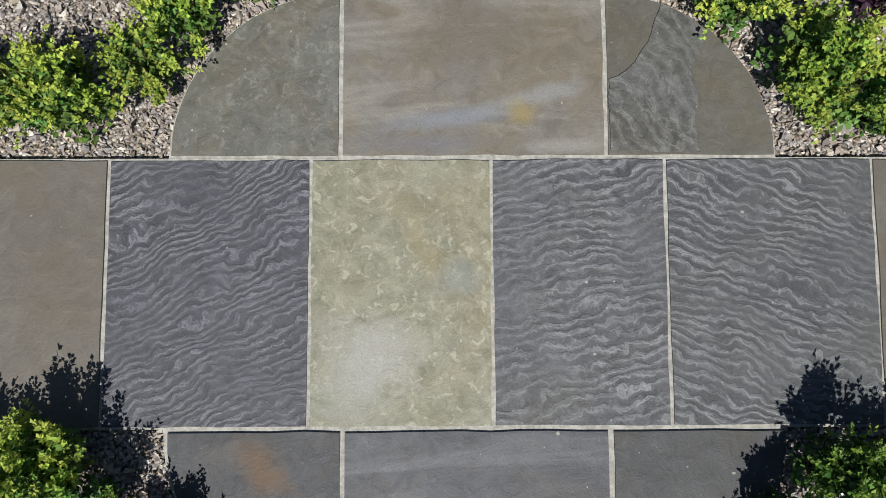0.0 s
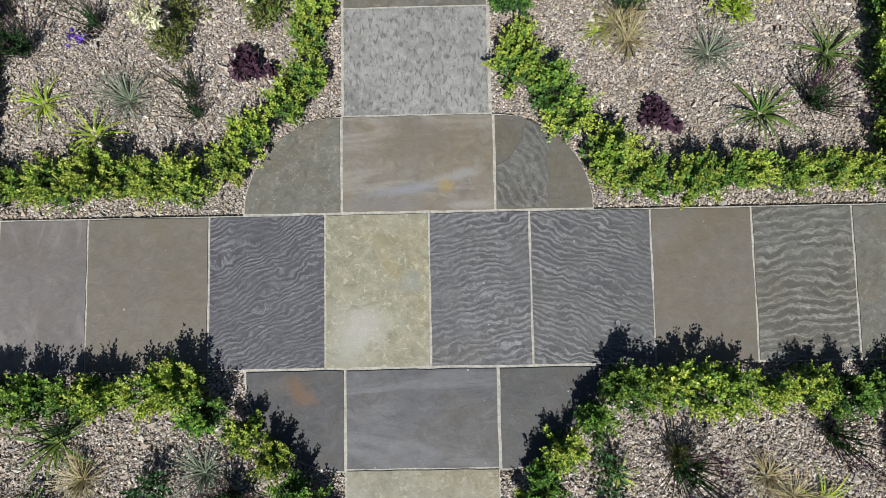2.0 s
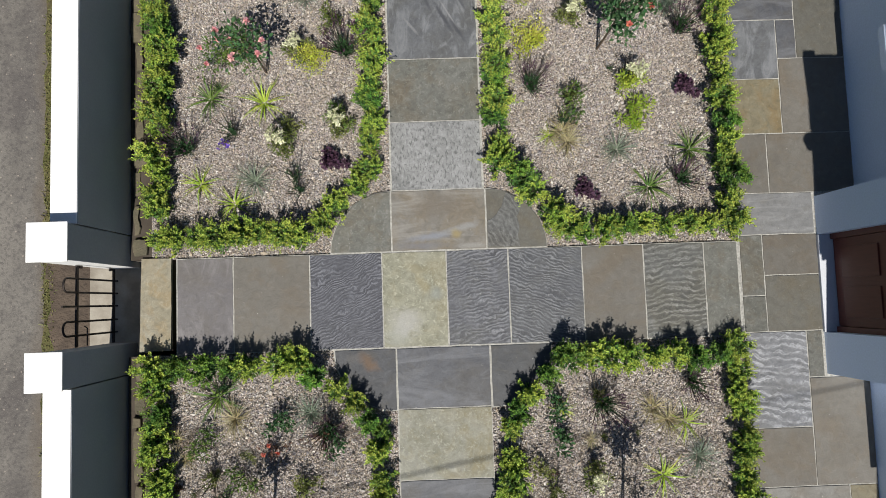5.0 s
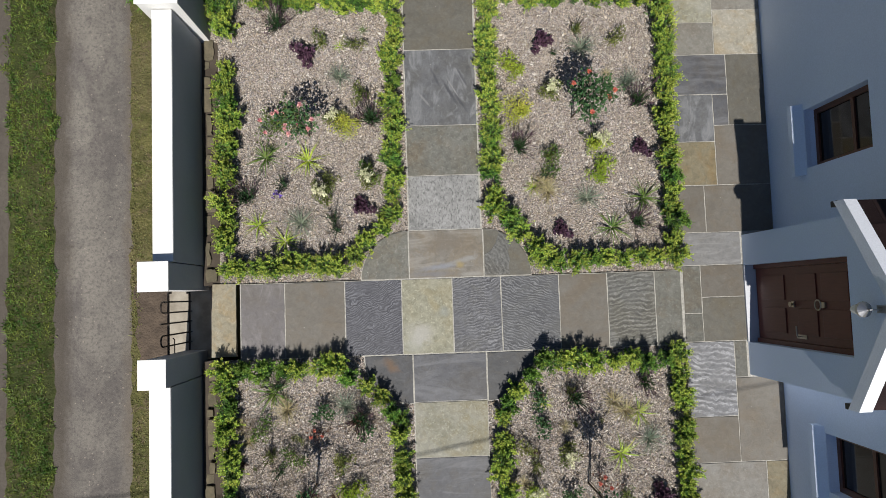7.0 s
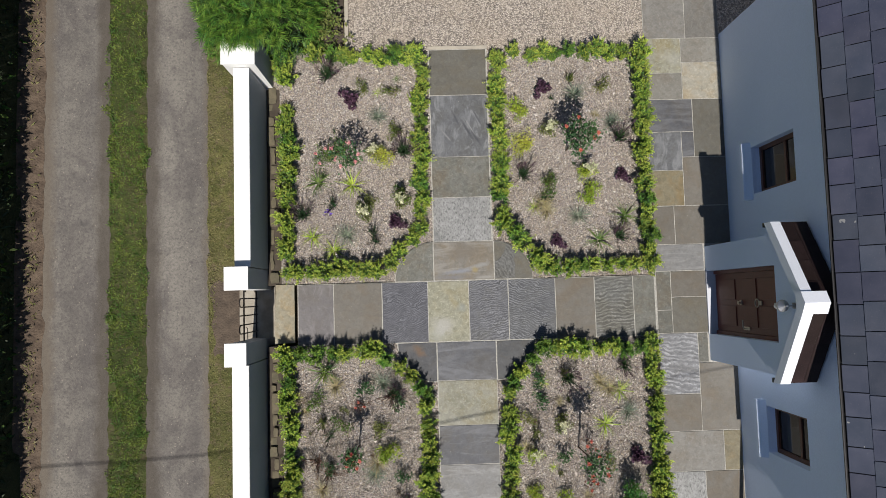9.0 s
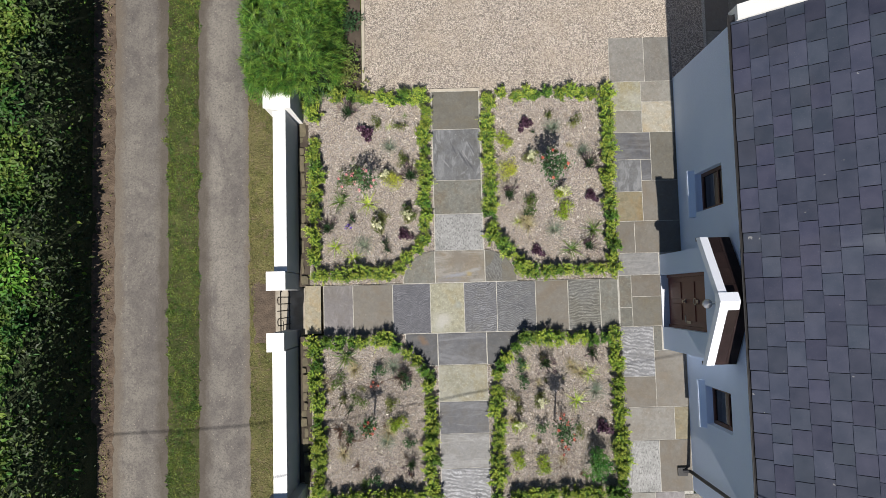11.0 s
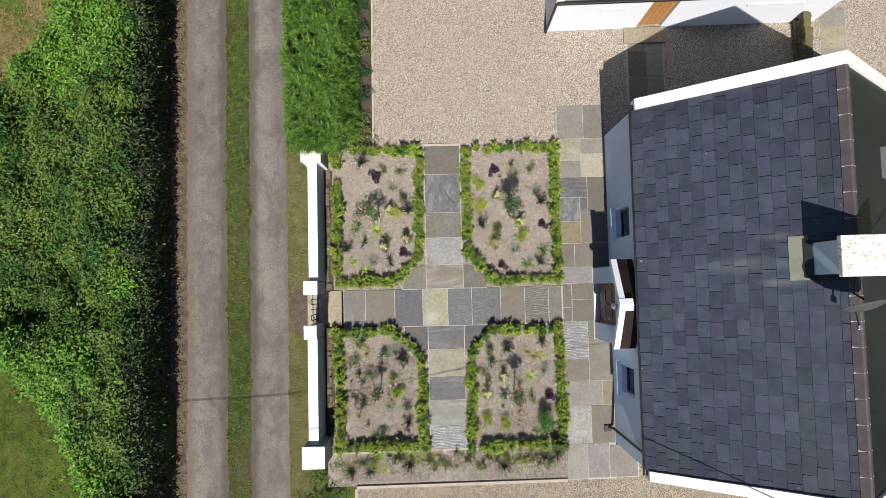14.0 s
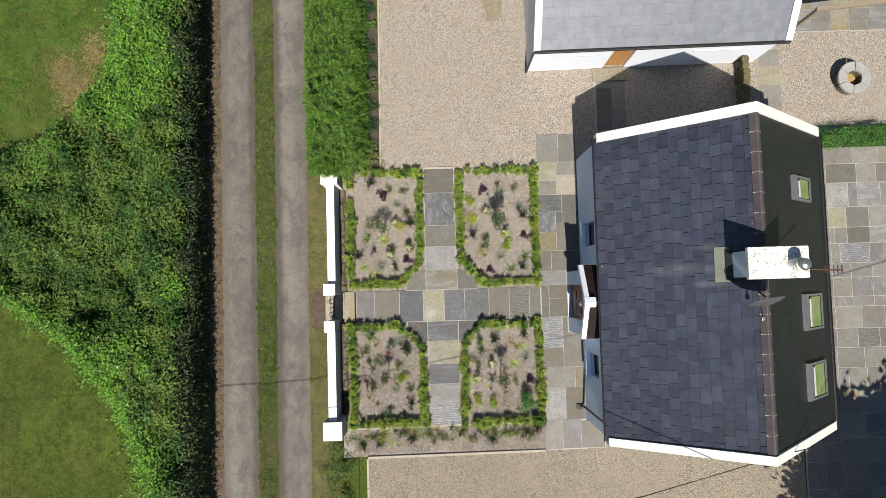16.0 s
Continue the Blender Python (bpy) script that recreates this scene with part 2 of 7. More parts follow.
STONES = ((0.45, 0.385, 0.295), (0.21, 0.175, 0.145), (0.57, 0.52, 0.46), (0.33, 0.265, 0.22), (0.49, 0.44, 0.42), (0.10, 0.09, 0.085), (0.74, 0.71, 0.66), (0.45, 0.375, 0.275), (0.27, 0.255, 0.26))
DRIVE = ((0.42, 0.37, 0.305), (0.29, 0.25, 0.21), (0.54, 0.485, 0.42), (0.37, 0.325, 0.27), (0.46, 0.41, 0.355), (0.21, 0.185, 0.165))
M = {
    "brown": slab_stone("brown_flagstone", (0.124, 0.114, 0.097), (0.146, 0.138, 0.122), (0.13, 0.108, 0.08), mottle=0.25),
    "veined": slab_stone("veined_flagstone", (0.15, 0.138, 0.117), (0.17, 0.164, 0.148), (0.165, 0.135, 0.092), streak=0.45, mottle=0.4, stains=((0.0, 0.62, 0.30, 0.05, -0.12, (0.19, 0.205, 0.235), 0.75), (0.3, 0.70, 0.24, 0.045, -0.25, (0.24, 0.245, 0.24), 0.7), (0.25, 0.645, 0.07, 0.06, 0.5, (0.25, 0.20, 0.09), 0.8), (0.42, 0.52, 0.2, 0.03, 0.0, (0.27, 0.265, 0.245), 0.6), (-0.1, 0.53, 0.3, 0.05, 0.0, (0.14, 0.14, 0.15), 0.7), (0.1, 0.93, 0.4, 0.16, 0.0, (0.125, 0.105, 0.08), 0.6))),
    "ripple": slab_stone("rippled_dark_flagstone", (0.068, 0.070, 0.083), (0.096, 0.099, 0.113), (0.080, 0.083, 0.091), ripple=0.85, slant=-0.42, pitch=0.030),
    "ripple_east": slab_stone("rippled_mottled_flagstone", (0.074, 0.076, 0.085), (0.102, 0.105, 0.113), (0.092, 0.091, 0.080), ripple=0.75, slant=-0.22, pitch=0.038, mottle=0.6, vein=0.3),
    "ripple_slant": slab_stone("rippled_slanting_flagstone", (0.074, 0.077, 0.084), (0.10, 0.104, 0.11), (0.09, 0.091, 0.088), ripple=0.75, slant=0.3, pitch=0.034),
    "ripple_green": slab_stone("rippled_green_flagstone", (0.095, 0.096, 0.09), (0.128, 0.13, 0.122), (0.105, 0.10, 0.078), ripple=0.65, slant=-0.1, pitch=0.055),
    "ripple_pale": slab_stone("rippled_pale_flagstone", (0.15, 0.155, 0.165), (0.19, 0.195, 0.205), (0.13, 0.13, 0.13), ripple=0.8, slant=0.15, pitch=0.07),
    "olive": slab_stone("buff_flagstone", (0.185, 0.182, 0.135), (0.24, 0.238, 0.19), (0.205, 0.175, 0.095), mottle=0.45, bloom=(0.30, 0.30, 0.27), vein=0.4),
    "olive_cloud": slab_stone("clouded_buff_flagstone", (0.19, 0.187, 0.132), (0.235, 0.232, 0.178), (0.215, 0.195, 0.125), mottle=0.5, vein=0.55, stains=((-0.08, 0.12, 0.17, 0.07, 0.9, (0.25, 0.205, 0.10), 0.4), (-0.16, 0.30, 0.12, 0.06, 0.3, (0.26, 0.22, 0.12), 0.35), (0.02, 0.05, 0.10, 0.09, 0.0, (0.20, 0.225, 0.215), 0.55), (-0.36, -0.35, 0.19, 0.16, 0.0, (0.28, 0.285, 0.25), 0.7), (-0.27, -0.21, 0.20, 0.17, 0.3, (0.35, 0.345, 0.325), 0.65), (-0.05, 0.40, 0.25, 0.06, 0.0, (0.24, 0.235, 0.175), 0.5))),
    "ochre_flag": slab_stone("ochre_flagstone", (0.145, 0.128, 0.082), (0.175, 0.158, 0.11), (0.17, 0.12, 0.055), mottle=0.5),
    "slate_brown": slab_stone("grey_brown_flagstone", (0.142, 0.137, 0.124), (0.17, 0.166, 0.153), (0.135, 0.12, 0.098), mottle=0.4, vein=0.2),
    "lilac": slab_stone("lilac_grey_flagstone", (0.135, 0.127, 0.128), (0.168, 0.16, 0.163), (0.13, 0.118, 0.105), streak=0.5, mottle=0.3, streak_way=(4.0, 1.6, 1)),
    "sand": slab_stone("sandy_flagstone", (0.213, 0.194, 0.138), (0.263, 0.250, 0.200), (0.237, 0.175, 0.088), mottle=0.5),
    "pale": slab_stone("pale_speckled_flagstone", (0.235, 0.238, 0.232), (0.31, 0.313, 0.31), (0.16, 0.165, 0.16), speckle=0.8),
    "blue": slab_stone("blue_grey_flagstone", (0.07, 0.073, 0.082), (0.10, 0.103, 0.11), (0.075, 0.07, 0.062), streak=0.5, mottle=0.35),
    "blue_vein": slab_stone("dark_veined_flagstone", (0.085, 0.089, 0.096), (0.115, 0.119, 0.124), (0.078, 0.078, 0.074), streak=0.75, mottle=0.45, streak_way=(6.0, 2.2, 1), stains=((0.20, 2.86, 0.24, 0.030, 1.05, (0.045, 0.047, 0.053), 0.9), (0.25, 2.90, 0.22, 0.012, 1.05, (0.22, 0.22, 0.22), 0.7), (0.34, 2.72, 0.2, 0.03, 1.0, (0.045, 0.047, 0.053), 0.85), (0.02, 3.05, 0.2, 0.022, 1.15, (0.05, 0.052, 0.058), 0.8), (0.36, 3.06, 0.2, 0.02, 1.1, (0.05, 0.052, 0.058), 0.8), (-0.14, 2.78, 0.16, 0.016, 0.9, (0.2, 0.2, 0.2), 0.6))),
    "buff": slab_stone("pale_buff_flagstone", (0.27, 0.255, 0.205), (0.33, 0.315, 0.265), (0.30, 0.235, 0.14), mottle=0.4, vein=0.3),
    "rust": slab_stone("dark_smooth_flagstone", (0.062, 0.065, 0.069), (0.08, 0.082, 0.085), (0.075, 0.07, 0.06), mottle=0.4),
    "rust_patch": slab_stone("rust_stained_flagstone", (0.062, 0.065, 0.070), (0.085, 0.087, 0.093), (0.085, 0.078, 0.066), mottle=0.5, stains=((-0.66, -0.60, 0.15, 0.09, 0.7, (0.135, 0.085, 0.05), 0.85), (-0.80, -0.56, 0.1, 0.06, 0.0, (0.105, 0.10, 0.095), 0.6))),
    "green": slab_stone("green_grey_flagstone", (0.102, 0.103, 0.088), (0.125, 0.126, 0.113), (0.115, 0.095, 0.065), mottle=0.55, vein=0.4),
    "split": slab_stone("dark_split_flagstone", (0.088, 0.089, 0.084), (0.118, 0.119, 0.114), (0.09, 0.085, 0.072), ripple=0.3, slant=0.9, pitch=0.05, mottle=0.8, vein=0.4),
    "dusk": slab_stone("dark_olive_flagstone", (0.09, 0.086, 0.072), (0.105, 0.102, 0.088), (0.098, 0.085, 0.06), mottle=0.3, vein=0.15),
    "mid": slab_stone("grey_flagstone", (0.172, 0.168, 0.147), (0.215, 0.21, 0.19), (0.16, 0.142, 0.115), mottle=0.4, vein=0.2),
    "light": slab_stone("light_grey_flagstone", (0.159, 0.160, 0.159), (0.202, 0.204, 0.204), (0.146, 0.140, 0.125), streak=0.4, mottle=0.35),
    "mortar": plain("pale_mortar", (0.46, 0.45, 0.41), (0.25, 0.245, 0.22), 48, 210, 0.95, bump=0.5, depth=0.004),
    "soil": plain("dark_soil", (0.05, 0.04, 0.03), (0.08, 0.065, 0.05), 5, 60, 0.95, bump=0.6),
    "pebbles": pebble_stuff("bed_pebbles", STONES),
    "bed_gravel": gravel_ground("bed_gravel", STONES, 75),
    "south_gravel": gravel_ground("south_drive_gravel", tuple((0.76 * r, 0.75 * g, 0.69 * b) for r, g, b in DRIVE), 46, 0.014, (0.26, 0.22, 0.16), 0.7),
    "drive_gravel": gravel_ground("drive_gravel", DRIVE, 50, 0.014, (0.30, 0.25, 0.19), 0.65),
    # Both older box leaf colours are also darkened for the shade inside the plants.
    "box_leaf": leaf_stuff("box_leaves", (0.08, 0.175, 0.034), (0.145, 0.24, 0.05), plants=0.2, glow=0.15),
    "box_tip": leaf_stuff("young_box_leaves", (0.265, 0.395, 0.058), (0.43, 0.50, 0.09), plants=0.2, glow=0.25, low_value=0.6, high_value=1.3),
    "box_tip_dark": leaf_stuff("young_green_box_leaves", (0.12, 0.27, 0.045), (0.22, 0.345, 0.055), plants=0.22, glow=0.25, low_value=0.6, high_value=1.3),
    "box_leaf_dark": leaf_stuff("deep_green_box_leaves", (0.04, 0.105, 0.025), (0.075, 0.15, 0.032), glow=0.15),
    "stem": plain("brown_stem", (0.10, 0.07, 0.045), (0.07, 0.05, 0.035), 20, 120, 0.9),
    "house_render": plain("pale_blue_white_render", (0.735, 0.83, 0.985), (0.70, 0.80, 0.97), 1.2, 60, 0.85, bump=0.2, depth=0.005),
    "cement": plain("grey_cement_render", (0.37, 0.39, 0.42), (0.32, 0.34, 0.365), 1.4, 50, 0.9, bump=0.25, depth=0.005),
    "render": plain("white_render", (0.86, 0.86, 0.85), (0.83, 0.83, 0.82), 1.2, 60, 0.85, bump=0.25, depth=0.006),
    "porch_white": plain("cool_white_plaster", (0.83, 0.87, 0.94), (0.80, 0.84, 0.91), 2.5, 70, 0.8, bump=0.35, depth=0.008),
    "shed_render": plain("cool_white_render", (0.78, 0.82, 0.90), (0.75, 0.79, 0.87), 1.2, 60, 0.85, bump=0.25, depth=0.006),
    "coping": plain("white_painted_coping", (0.82, 0.82, 0.80), (0.76, 0.76, 0.73), 2.5, 70, 0.8, bump=0.2),
    "chimney": None,
    "black": plain("black_paint", (0.018, 0.018, 0.02), (0.03, 0.03, 0.03), 10, 80, 0.45, bump=0.15),
    "iron": plain("wrought_iron", (0.02, 0.018, 0.017), (0.05, 0.035, 0.028), 14, 90, 0.6, 0.4, 0.3),
    "rusty": plain("rusty_metal", (0.12, 0.055, 0.03), (0.08, 0.045, 0.03), 12, 80, 0.8, 0.3),
    "sill": plain("grey_blue_sill_paint", (0.62, 0.64, 0.68), (0.55, 0.57, 0.62), 3, 60, 0.7),
    "steel": plain("brushed_steel", (0.55, 0.55, 0.55), (0.45, 0.45, 0.45), 5, 90, 0.32, 0.9, 0.1),
    "brass": plain("worn_nickel", (0.55, 0.5, 0.42), (0.42, 0.37, 0.3), 8, 70, 0.35, 1.0, 0.1),
    "apron": plain("pale_green_lead", (0.20, 0.22, 0.17), (0.26, 0.275, 0.22), 5, 60, 0.6, 0.1),
    "seat_stone": plain("pale_grey_stone", (0.35, 0.345, 0.335), (0.28, 0.275, 0.265), 5, 70, 0.85, bump=0.3),
    "moss_stone": plain("mossy_stone", (0.13, 0.115, 0.05), (0.075, 0.07, 0.035), 8, 50, 0.95, bump=0.8, depth=0.012),
    "ochre": plain("ochre_earth", (0.42, 0.30, 0.13), (0.30, 0.2, 0.09), 8, 60, 0.95),
    "window_grey": plain("grey_window_metal", (0.20, 0.205, 0.215), (0.15, 0.155, 0.165), 5, 60, 0.5, 0.2),
    "dish": plain("dull_grey_dish_paint", (0.13, 0.13, 0.14), (0.19, 0.19, 0.195), 5, 60, 0.6),
    "ridge": plain("brown_ridge_tile", (0.060, 0.051, 0.056), (0.088, 0.077, 0.082), 4, 60, 0.8),
    "kerb": plain("pale_concrete_kerb", (0.42, 0.38, 0.31), (0.34, 0.31, 0.26), 6, 80, 0.9),
    "concrete": plain("stained_concrete", (0.38, 0.35, 0.29), (0.22, 0.19, 0.15), 5, 70, 0.92, bump=0.5),
    "oldstone": plain("old_field_stone", (0.15, 0.128, 0.085), (0.085, 0.078, 0.052), 9, 60, 0.92, bump=0.7, depth=0.012),
}


def timber(name, a, b, along=(1, 12, 12)):
    n = Nodes(name)
    p = n.position(7.0, along)
    grain = n.noise(p, 6, 5, 0.6, 0.8)
    c = n.mix(n.ramp(grain, (0.3, 0.0), (0.7, 1.0)), a, b)
    n.bump(grain, 0.25, 0.003)
    return n.done(c, 0.42, 0, 0.45)


def roof_slate(name, base, other, moss, spread=0.4, runs=(), spec=0.45):
    n = Nodes(name)
    p = n.position(9.0)
    c = n.mix(n.ramp(n.noise(p, 3.5, 5), (0.35, 0.0), (0.65, 1.0)), base, other)
    c = n.mix(n.ramp(n.noise(n.position(), 0.8, 5, 0.6), (0.55, 0.0), (0.8, 0.5)), c, moss)
    for sx, sy, rx, ry, colour in runs:
        away = n.add("VectorMath", **{"0": n.position(), "1": (sx, sy, 0.0)})
        away.operation = "SUBTRACT"
        size = n.add("VectorMath", **{"0": away.outputs[0], "1": (1 / rx, 1 / ry, 0.0)})
        size.operation = "MULTIPLY"
        far = n.add("VectorMath", **{"0": size.outputs[0]})
        far.operation = "LENGTH"
        ragged = n.plus(far.outputs["Value"], n.noise(n.position(0, (1, 6, 1)), 2.0, 5, 0.6))
        c = n.mix(n.ramp(n.times(ragged, 0.5), (0.35, 0.55), (0.75, 0.0)), c, colour)
    grain = n.noise(p, 60, 4, 0.65)
    c = n.mix(n.ramp(grain, (0.62, 0.0), (0.72, 0.25)), c, (0.2, 0.19, 0.18))
    c = n.mix(n.ramp(n.noise(n.position(), 11, 2, 0.4, 0.5), (0.785, 0.0), (0.80, 0.6)), c, (0.3, 0.3, 0.29))
    source = n.plus(n.times(n.add("ObjectInfo").outputs["Random"], 0.5), n.times(n.add("NewGeometry").outputs["Random Per Island"], 0.5))
    c = n.vary(c, source, 1.0 - spread, 1.0 + spread, 0.02)
    n.bump(grain, 0.35, 0.004)
    return n.done(c, 0.46, 0, spec)


def grass_ground(name, low, high, straw, patch=0.5):
    n = Nodes(name)
    p = n.position()
    fine = n.noise(p, 28, 6, 0.7)
    c = n.mix(n.ramp(fine, (0.3, 0.0), (0.7, 1.0)), low, high)
    c = n.mix(n.ramp(n.noise(p, 4.5, 5, 0.65), (0.38, 0.7), (0.56, 0.0)), c, tuple(0.5 * v for v in low))
    c = n.mix(n.ramp(n.noise(p, 1.7, 6, 0.7, 0.5), (0.5, 0.0), (0.72, 0.7)), c, tuple(1.35 * v for v in high))
    c = n.mix(n.ramp(n.noise(p, 0.3, 4, 0.6), (0.4, 0.45), (0.55, 0.0)), c, tuple(0.7 * v for v in low))
    c = n.mix(n.ramp(n.noise(p, 0.55, 6, 0.62), (0.48, 0.0), (0.72, patch)), c, straw)
    c = n.mix(n.ramp(n.noise(p, 8.0, 6, 0.7, 0.5), (0.52, 0.0), (0.62, patch)), c, straw)
    n.bump(fine, 0.9, 0.05)
    return n.done(c, 0.9, 0, 0.2)


def tarmac():
    n = Nodes("worn_tarmac")
    p = n.position()
    c = n.mix(n.ramp(n.noise(p, 0.9, 6, 0.65), (0.3, 0.0), (0.7, 1.0)), (0.110, 0.102, 0.092), (0.172, 0.16, 0.142))
    long = n.noise(n.position(0, (1.7, 0.10, 1)), 1.0, 4, 0.5)
    c = n.mix(n.ramp(long, (0.42, 0.0), (0.66, 0.6)), c, (0.215, 0.20, 0.175))
    c = n.mix(n.ramp(n.noise(n.position(0, (1, 0.6, 1)), 1.8, 7, 0.7, 0.6), (0.40, 0.6), (0.54, 0.0)), c, (0.078, 0.07, 0.068))
    chips = n.add("TexVoronoi", Vector=p, Scale=70.0)
    c = n.mix(n.ramp(chips.outputs["Distance"], (0.0, 0.6), (0.32, 0.0)), c, (0.28, 0.26, 0.24))
    mid = n.noise(p, 26, 6, 0.75)
    c = n.mix(n.ramp(mid, (0.38, 0.55), (0.52, 0.0)), c, (0.05, 0.046, 0.046))
    c = n.mix(n.ramp(n.noise(p, 4.0, 7, 0.72), (0.34, 0.45), (0.5, 0.0)), c, (0.075, 0.07, 0.067))
    loose = n.add("TexVoronoi", Vector=p, Scale=11.0)
    c = n.mix(n.ramp(loose.outputs["Distance"], (0.08, 0.7), (0.12, 0.0)), c, (0.30, 0.26, 0.22))
    spots = n.noise(p, 3.5, 3, 0.5)
    c = n.mix(n.ramp(spots, (0.68, 0.0), (0.76, 0.55)), c, (0.06, 0.057, 0.057))
    # earth and grit washed against the edges and the grass
    across = n.add("SeparateXYZ", Vector=p).outputs[0]
    ragged = n.times(n.noise(n.position(0, (1, 0.5, 1)), 5.0, 7, 0.7), 0.34)
    for edge, reach, earth in ((-6.66, 0.34, 1.0), (-5.63, 0.36, 0.5), (-4.98, 0.36, 0.5), (-3.96, 0.3, 1.0)):
        far = n.add("Math", **{"0": across, "1": edge})
        far.operation = "SUBTRACT"
        size = n.add("Math", **{"0": far.outputs[0]})
        size.operation = "ABSOLUTE"
        c = n.mix(n.ramp(n.plus(size.outputs[0], ragged), (reach - 0.10, 0.7), (reach + 0.06, 0.0)), c, (0.115 * earth, 0.095 * earth, 0.073 * earth))
    n.bump(chips.outputs["Distance"], 0.5, 0.006)
    return n.done(c, 0.9, 0, 0.3)


def stained_white():
    n = Nodes("stained_white_capping")
    p = n.position()
    c = n.mix(n.ramp(n.noise(p, 11, 7, 0.75, 1.0), (0.5, 0.0), (0.57, 0.9)), (0.76, 0.75, 0.72), (0.27, 0.25, 0.22))
    n.bump(n.noise(p, 40, 4), 0.4, 0.006)
    return n.done(c, 0.85, 0, 0.3)


M["chimney"] = stained_white()
M["door"] = timber("dark_red_brown_door", (0.105, 0.027, 0.017), (0.145, 0.041, 0.026), (12, 12, 1))
M["window_wood"] = timber("brown_window_frame", (0.095, 0.035, 0.02), (0.13, 0.05, 0.03))
M["oak"] = timber("golden_oak", (0.36, 0.17, 0.06), (0.46, 0.24, 0.09), (12, 12, 1))
M["weathered"] = timber("weathered_timber", (0.20, 0.16, 0.12), (0.28, 0.23, 0.17))
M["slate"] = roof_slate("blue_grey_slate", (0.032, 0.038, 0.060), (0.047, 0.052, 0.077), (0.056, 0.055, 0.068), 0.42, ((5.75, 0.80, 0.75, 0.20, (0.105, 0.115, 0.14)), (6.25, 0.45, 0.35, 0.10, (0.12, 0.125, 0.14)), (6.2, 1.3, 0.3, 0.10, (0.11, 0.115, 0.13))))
# Rear slope: a second slate colour at about a third of the front's values.
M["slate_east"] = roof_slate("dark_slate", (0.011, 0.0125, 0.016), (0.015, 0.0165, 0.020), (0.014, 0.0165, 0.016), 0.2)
M["slate_shed"] = roof_slate("light_grey_slate", (0.122, 0.134, 0.163), (0.155, 0.168, 0.198), (0.165, 0.17, 0.178), 0.12)
M["porch_slate"] = roof_slate("brown_slate", (0.016, 0.010, 0.010), (0.025, 0.016, 0.0155), (0.036, 0.026, 0.024), 0.3, spec=0.15)
M["tarmac"] = tarmac()
M["field"] = grass_ground("mown_field", (0.047, 0.085, 0.011), (0.086, 0.125, 0.018), (0.11, 0.10, 0.026), 0.55)
M["verge"] = grass_ground("lane_verge", (0.085, 0.095, 0.032), (0.165, 0.15, 0.06), (0.14, 0.11, 0.07), 0.75)
M["meadow"] = grass_ground("rough_meadow", (0.048, 0.10, 0.012), (0.085, 0.15, 0.022), (0.12, 0.118, 0.034), 0.7)
M["strip"] = grass_ground("lane_grass", (0.045, 0.06, 0.018), (0.085, 0.10, 0.032), (0.085, 0.068, 0.042), 0.7)
M["edge_earth"] = plain("pale_dry_earth", (0.07, 0.05, 0.036), (0.15, 0.112, 0.08), 7, 30, 0.95, bump=0.8, depth=0.03)
M["bank"] = plain("earth_bank", (0.07, 0.053, 0.04), (0.125, 0.095, 0.07), 6, 30, 0.95, bump=0.8, depth=0.03)


def glass():
    n = Nodes("window_glass")
    n.done((0.014, 0.012, 0.011), 0.06, 0, 0.35)
    return n.mat


M["glass"] = glass()
M["blind"] = plain("pale_green_blind", (0.24, 0.31, 0.13), (0.13, 0.19, 0.06), 3, 40, 0.6)
M["lamp_glass"] = plain("frosted_lamp_glass", (0.75, 0.75, 0.72), (0.7, 0.7, 0.68), 4, 40, 0.15, bump=0.05)


# ---- mesh helpers ----
def solid(name, bm, material, parent=None, label=""):
    me = bpy.data.meshes.new(name)
    bm.to_mesh(me)
    bm.free()
    ob = new(name, me)
    me.materials.append(material)
    if parent:
        ob.parent = parent
    if label:
        ob["label"] = label
    return ob


part = solid


def box(bm, x0, x1, y0, y1, z0, z1, bevel=0.0):
    made = bmesh.ops.create_cube(bm, size=1.0)["verts"]
    for v in made:
        v.co = ((x0 + x1) / 2 + v.co.x * (x1 - x0), (y0 + y1) / 2 + v.co.y * (y1 - y0), (z0 + z1) / 2 + v.co.z * (z1 - z0))
    if bevel:
        bmesh.ops.bevel(bm, geom=list({e for v in made for e in v.link_edges}), offset=bevel, segments=2, profile=0.6, affect="EDGES")
    return made


def boxed(x0, x1, y0, y1, z0, z1, bevel=0.0):
    bm = bmesh.new()
    box(bm, x0, x1, y0, y1, z0, z1, bevel)
    return bm


def prism(outline, z0, z1, bevel=0.0):
    """An upright prism over a plan outline, given anticlockwise; only its top edge is bevelled."""
    bm = bmesh.new()
    top = [bm.verts.new((x, y, z1)) for x, y in outline]
    low = [bm.verts.new((x, y, z0)) for x, y in outline]
    face = bm.faces.new(top)
    bm.faces.new(low[::-1])
    for i in range(len(outline)):
        j = (i + 1) % len(outline)
        bm.faces.new((top[i], low[i], low[j], top[j]))
    if bevel:
        bmesh.ops.bevel(bm, geom=list(face.edges), offset=bevel, segments=2, profile=0.6, affect="EDGES")
    return bm


